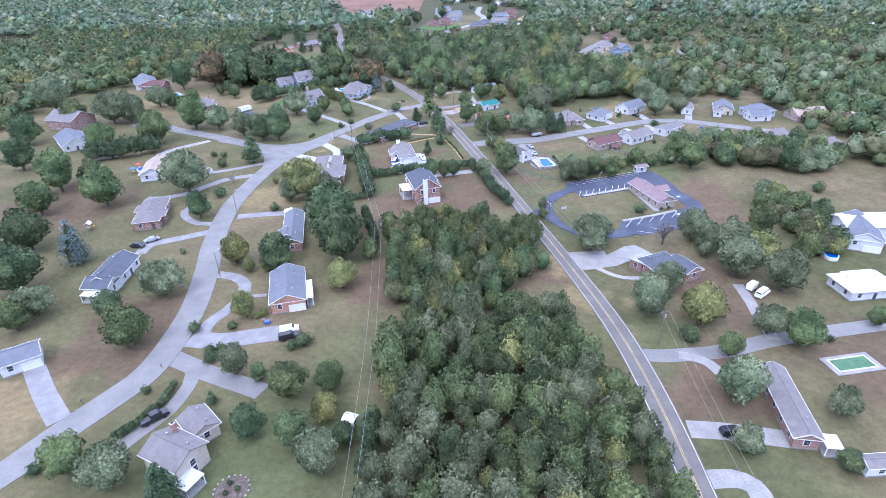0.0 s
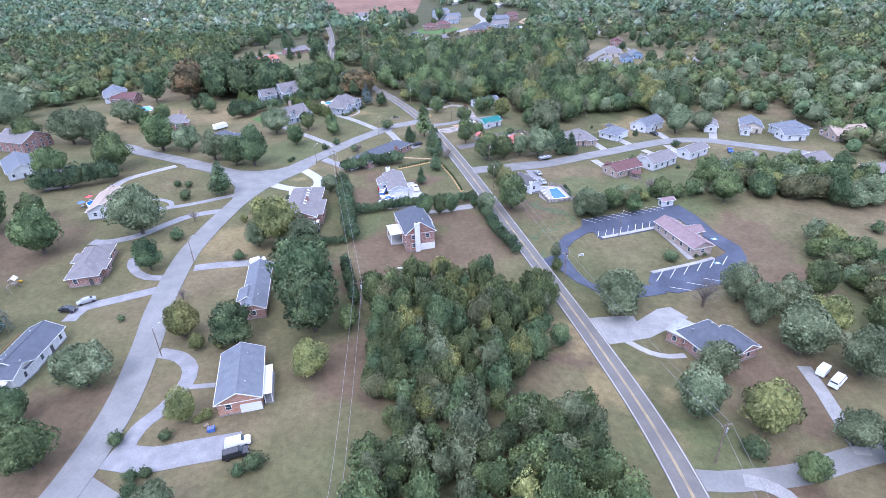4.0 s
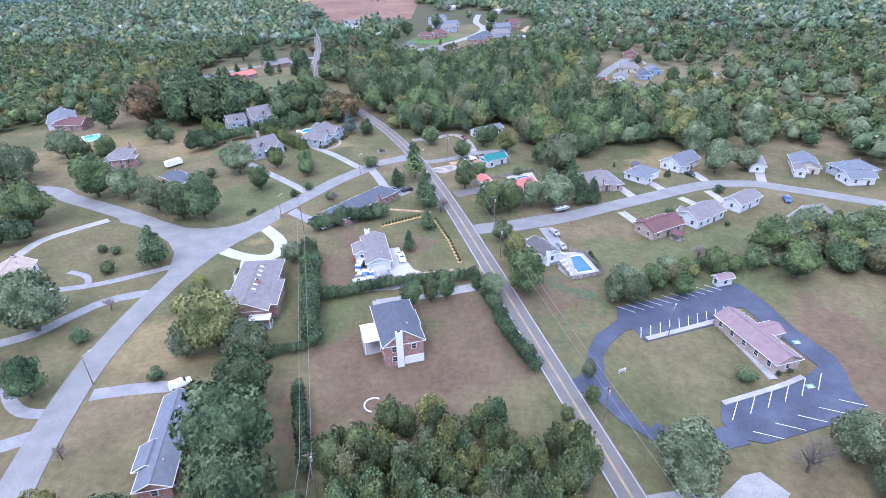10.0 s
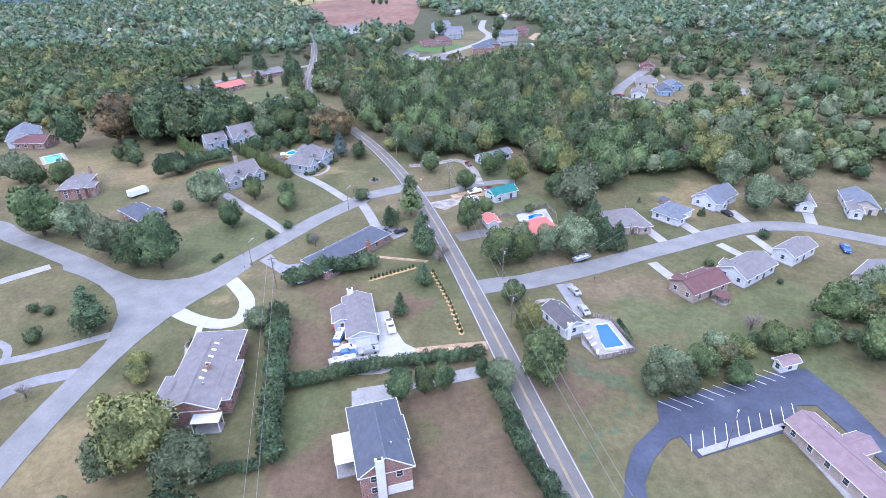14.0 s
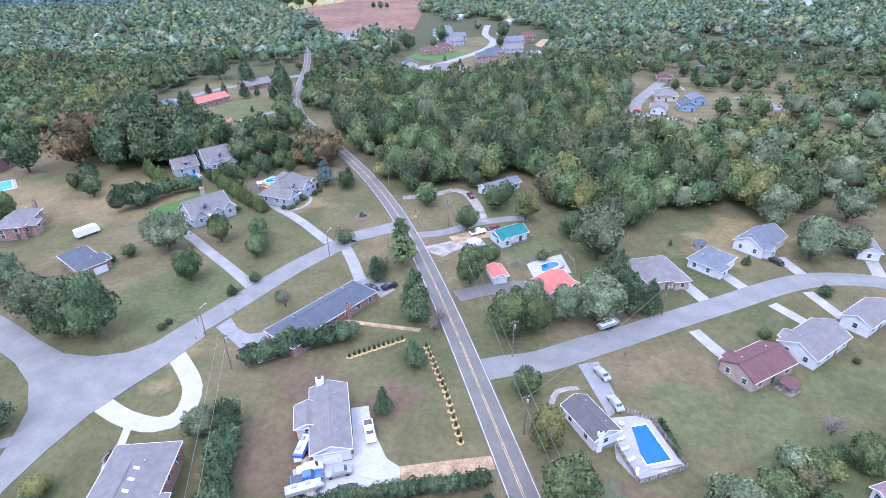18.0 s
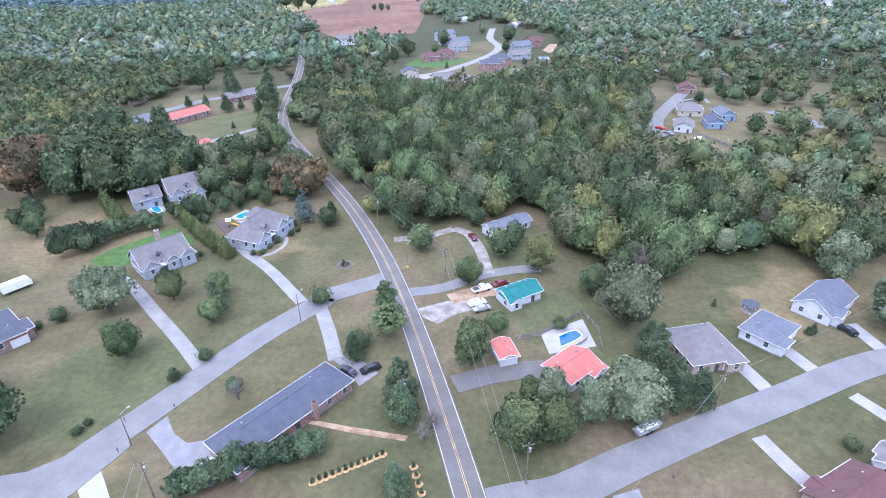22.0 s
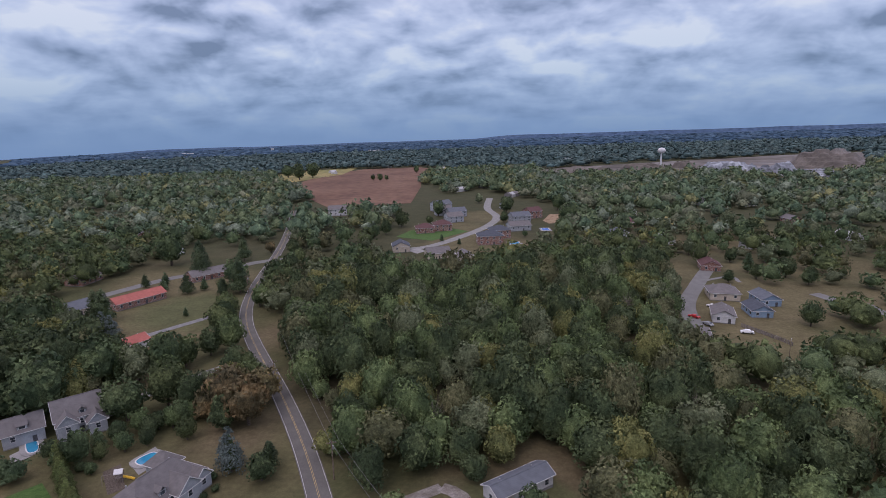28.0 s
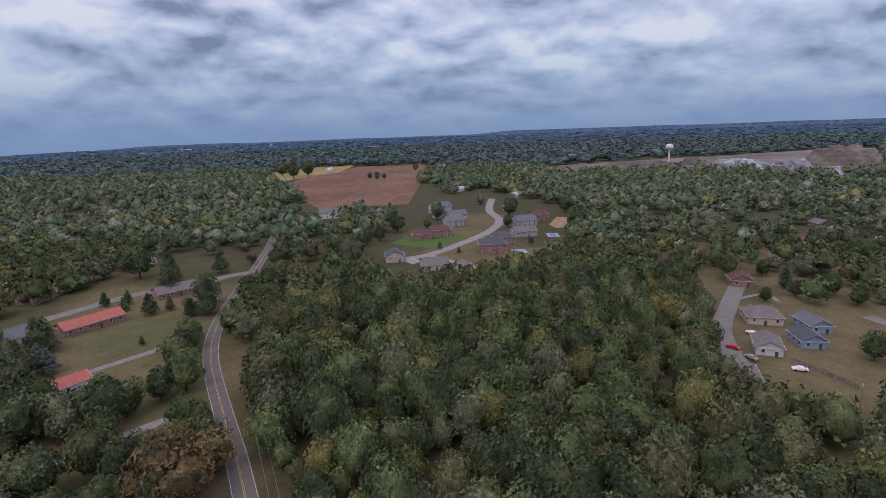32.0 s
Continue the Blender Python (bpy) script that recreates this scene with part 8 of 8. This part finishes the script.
def road_sign(x, y):
    root = thing("road_sign", x, y, 0, "yellow diamond road sign on a metal post", "road sign")
    part("post", boxed(0, 0, 1.1, 0.06, 0.05, 2.4), M["galvanised"], root)
    bm = boxed(0, 0, 0, 0.75, 0.03, 0.75, 0.01)
    bmesh.ops.rotate(bm, verts=bm.verts[:], cent=(0, 0, 0), matrix=Matrix.Rotation(radians(45), 3, "Y"))
    part("plate", bm, M["yellow_paint"], root, loc=(0, -0.05, 2.2))

# ---- the parking lot ----
bays(11, (38.8, 209.3), (42.8, 206.7), (65.0, 219.9), (68.8, 217.3))
bays(10, (41.4, 196.1), (42.6, 200.4), (64.9, 205.1), (66.3, 209.6))
bays(6, (52.6, 170.0), (56.4, 176.3), (74.0, 178.9), (77.4, 184.1))
bays(5, (55.3, 167.1), (60.5, 165.3), (76.7, 176.1), (81.4, 174.4))
kerbed(1.4, ((42.7, 195.8), (62, 203.3)))
kerbed(2.0, ((61.9, 203.2), (64.5, 191.5), (66.2, 182)))
kerbed(1.2, ((52.5, 174.6), (66.4, 179.9), (72.9, 183)))
lot_sign(33.9, 183.6)
painted_bay(73.0, 179.9)
painted_bay(77.6, 194.9)
for x, y in ((63.1, 202.4), (63.5, 200.5), (63.9, 199.6), (64.1, 198.2), (64.4, 197), (64.9, 196.3), (65, 195), (66.2, 189.8), (66.4, 188.5), (66.8, 187.3), (67.2, 186.1), (68, 183.6), (70.9, 184.5)):
    tree("s", x, y, 0.75, "shrubs by the chapel wall")

# ---- young evergreens in straw rings ----
young_row((-29.4, 250.3), (-17.2, 257.5), 12)
young_row((-12.1, 255.6), (-6.4, 239.8), 9)
young_row((-6.4, 239.8), (-2.8, 226.1), 7)

# ---- fences ----
fence(((26.2, 228.9), (28.5, 221.3), (38.4, 225.7), (35.1, 237.4), (30.4, 238.6)), 1.4, "grey weathered board fence round the pool")
fence(((8.5, 291.8), (13.8, 293.8), (25.8, 306), (28.7, 299.4), (28.1, 291.3)), 1.2, "dark wooden fence round the pool yard")
fence(((59.7, 244.4), (77.1, 234.9), (93.4, 244.6)), 1.1, "thin wire and post garden fence", True)
fence(((100.8, 450.6), (109, 435), (110.1, 431.5)), 1.5, "dark board fence behind the houses")
fence(((44.5, 604.3), (58.6, 635.6)), 1.6, "dark board fence in the subdivision")

# ---- far marks ----
water_tower(324, 1269, 34)
mound(378, 1082, 44, 26, 16, "quarry_grey")
mound(435, 1089, 40, 24, 14, "quarry_grey")
mound(369, 1134, 38, 23, 14, "quarry_grey")
mound(459, 1040, 45, 27, 9, "quarry_grey")
mound(569, 1198, 81, 48, 25, "quarry")
mound(267, 1181, 54, 32, 11, "quarry")
mound(174, 1158, 62, 37, 9, "quarry")
mound(351, 1234, 28, 17, 11, "quarry")
mound(-10, 1042, 39, 23, 8, "field_gold")
far_building(184, 1435, 12, 10)
far_building(172, 1421, 7, 7)
far_building(190, 1414, 6, 6)
far_building(-435, 2542, 51, 9)
far_building(-1164, 3323, 13, 19)
far_building(168, 4182, 12, 16)
far_building(-1336, 1994, 29, 4)
far_building(-1643, 2882, 55, 8)
far_building(-1655, 3327, 83, 10)
far_building(-800, 2956, 44, 5)
far_building(-1425, 1874, 21, 4)
tree("d", -152, 1073, 4.9, "trees in the far field")
tree("d", -143, 1080, 4.1, "trees in the far field")
tree("d", -165, 1085, 4.2, "trees in the far field")
tree("d", -333, 1185, 11.4, "trees in the far field")
tree("d", -295, 1130, 11.6, "trees in the far field")
tree("d", -285, 1170, 13.0, "trees in the far field")
tree("d", -115, 1237, 5.9, "trees in the far field")

# ---- garden things ----
playset(-84.2, 348.5, 20)
playset(-126.6, 160.8, 100)
gazebo(66.3, 247.3, "maroon")
gazebo(69.1, 310.5, "slate")
trampoline(-107.3, 318.4)
trampoline(4.0, 361.6)
flower_bed(-39.8, 324.6, 2.2)
flower_bed(-39.9, 63.1, 3.0)
flower_bed(-66.6, 220.7, 1.6)
lounger(27.2, 231.0, 20)
lounger(27.4, 228.6, 20)
lounger(27.9, 226.1, 25)
lounger(28.6, 223.2, 70)
patio_table(28.4, 234.8)
patio_table(33.8, 224.0)
crate(-27.8, 213.8, 20, 1.8, "fence_wood")
crate(-26.1, 213.1, 60, 1.4, "rubber")
crate(-32.2, 221.7, 10, 1.5, "paint_white")
crate(-30.5, 221.0, 70, 1.6, "dirt")
crate(-33.4, 227.8, 5, 2.0, "paint_red")
crate(-26.5, 212.1, 15, 1.5, "fence_wood")
crate(-31.4, 211.7, 10, 1.1, "paint_blue")
mailbox(-67.7, 93.6)
mailbox(-79.0, 82.5)
mailbox(-66.7, 108.4)
mailbox(-61.5, 266.5)
mailbox(-69.7, 262.5)
mailbox(-66.6, 255.1)
mailbox(-65.7, 183.6)
mailbox(-20.2, 311.6)
mailbox(34.2, 256.8)
road_sign(-20.9, 320.6)
patio_table(-99.0, 137.2, "blue")
crate(-49.3, 110.5, 15, 1.4, "paint_blue")
crate(-50.6, 111.4, 60, 0.9, "dirt")


def camper(x, y, turn):
    root = thing("utility_trailer", x, y, turn, "small white box trailer parked by a drive", "trailer", z=gz(x, y) + 0.05)
    part("box", boxed(0, 0, 1.25, 3.2, 1.8, 1.7, 0.08), M["paint_white"], root)
    part("door", boxed(1.62, 0, 1.2, 0.05, 1.5, 1.4, 0.02), M["white_trim"], root)
    part("drawbar", boxed(-2.1, 0, 0.4, 1.2, 0.1, 0.1, 0.02), M["galvanised"], root)
    for s in (-1, 1):
        part("wheel", WHEEL, None, root, loc=(0, s * 0.95, 0.34))


camper(77.4, 132.6, 40)


def wooden_deck(x, y, turn, w, d):
    """A low timber deck with a rail round three sides."""
    root = thing("wooden_deck", x, y, turn, "orange-brown timber deck with a low rail behind a house", "deck")
    n = int(d / 0.28)
    for k in range(n):
        part("plank", boxed(0, -d / 2 + (k + 0.5) * d / n, 0.55, w, d / n - 0.02, 0.06), M["deck_wood"], root)
    for sx in (-1, 1):
        part("rail", boxed(sx * w / 2, 0, 1.45, 0.07, d, 0.09), M["deck_wood"], root)
        for k in (-1, 0, 1):
            part("post", boxed(sx * w / 2, k * d * 0.48, 0.75, 0.1, 0.1, 1.5), M["deck_wood"], root)
    part("rail", boxed(0, d / 2, 1.45, w, 0.07, 0.09), M["deck_wood"], root)


M["deck_wood"] = material("orange_stained_wood", ((0.22, 0.10, 0.06), (0.32, 0.155, 0.09)), 1.2, 0.8)
wooden_deck(-106.4, 133.6, 94.7, 9.0, 2.8)


def edging_arc(x, y, r, n):
    root = thing("garden_edging", x, y, 0, "curved row of white stones edging a bed", "edging")
    for k in range(n):
        a = 1.2 + k * 3.6 / n
        part("stone", boxed(r * math.cos(a), r * math.sin(a), 0.12, 0.46, 0.3, 0.28, 0.05, a + 1.57), M["white_trim"], root)


edging_arc(-19.6, 169.4, 1.9, 13)
patio_table(-140.5, 213.2, "blue")
patio_table(-140.9, 218.4, "red")
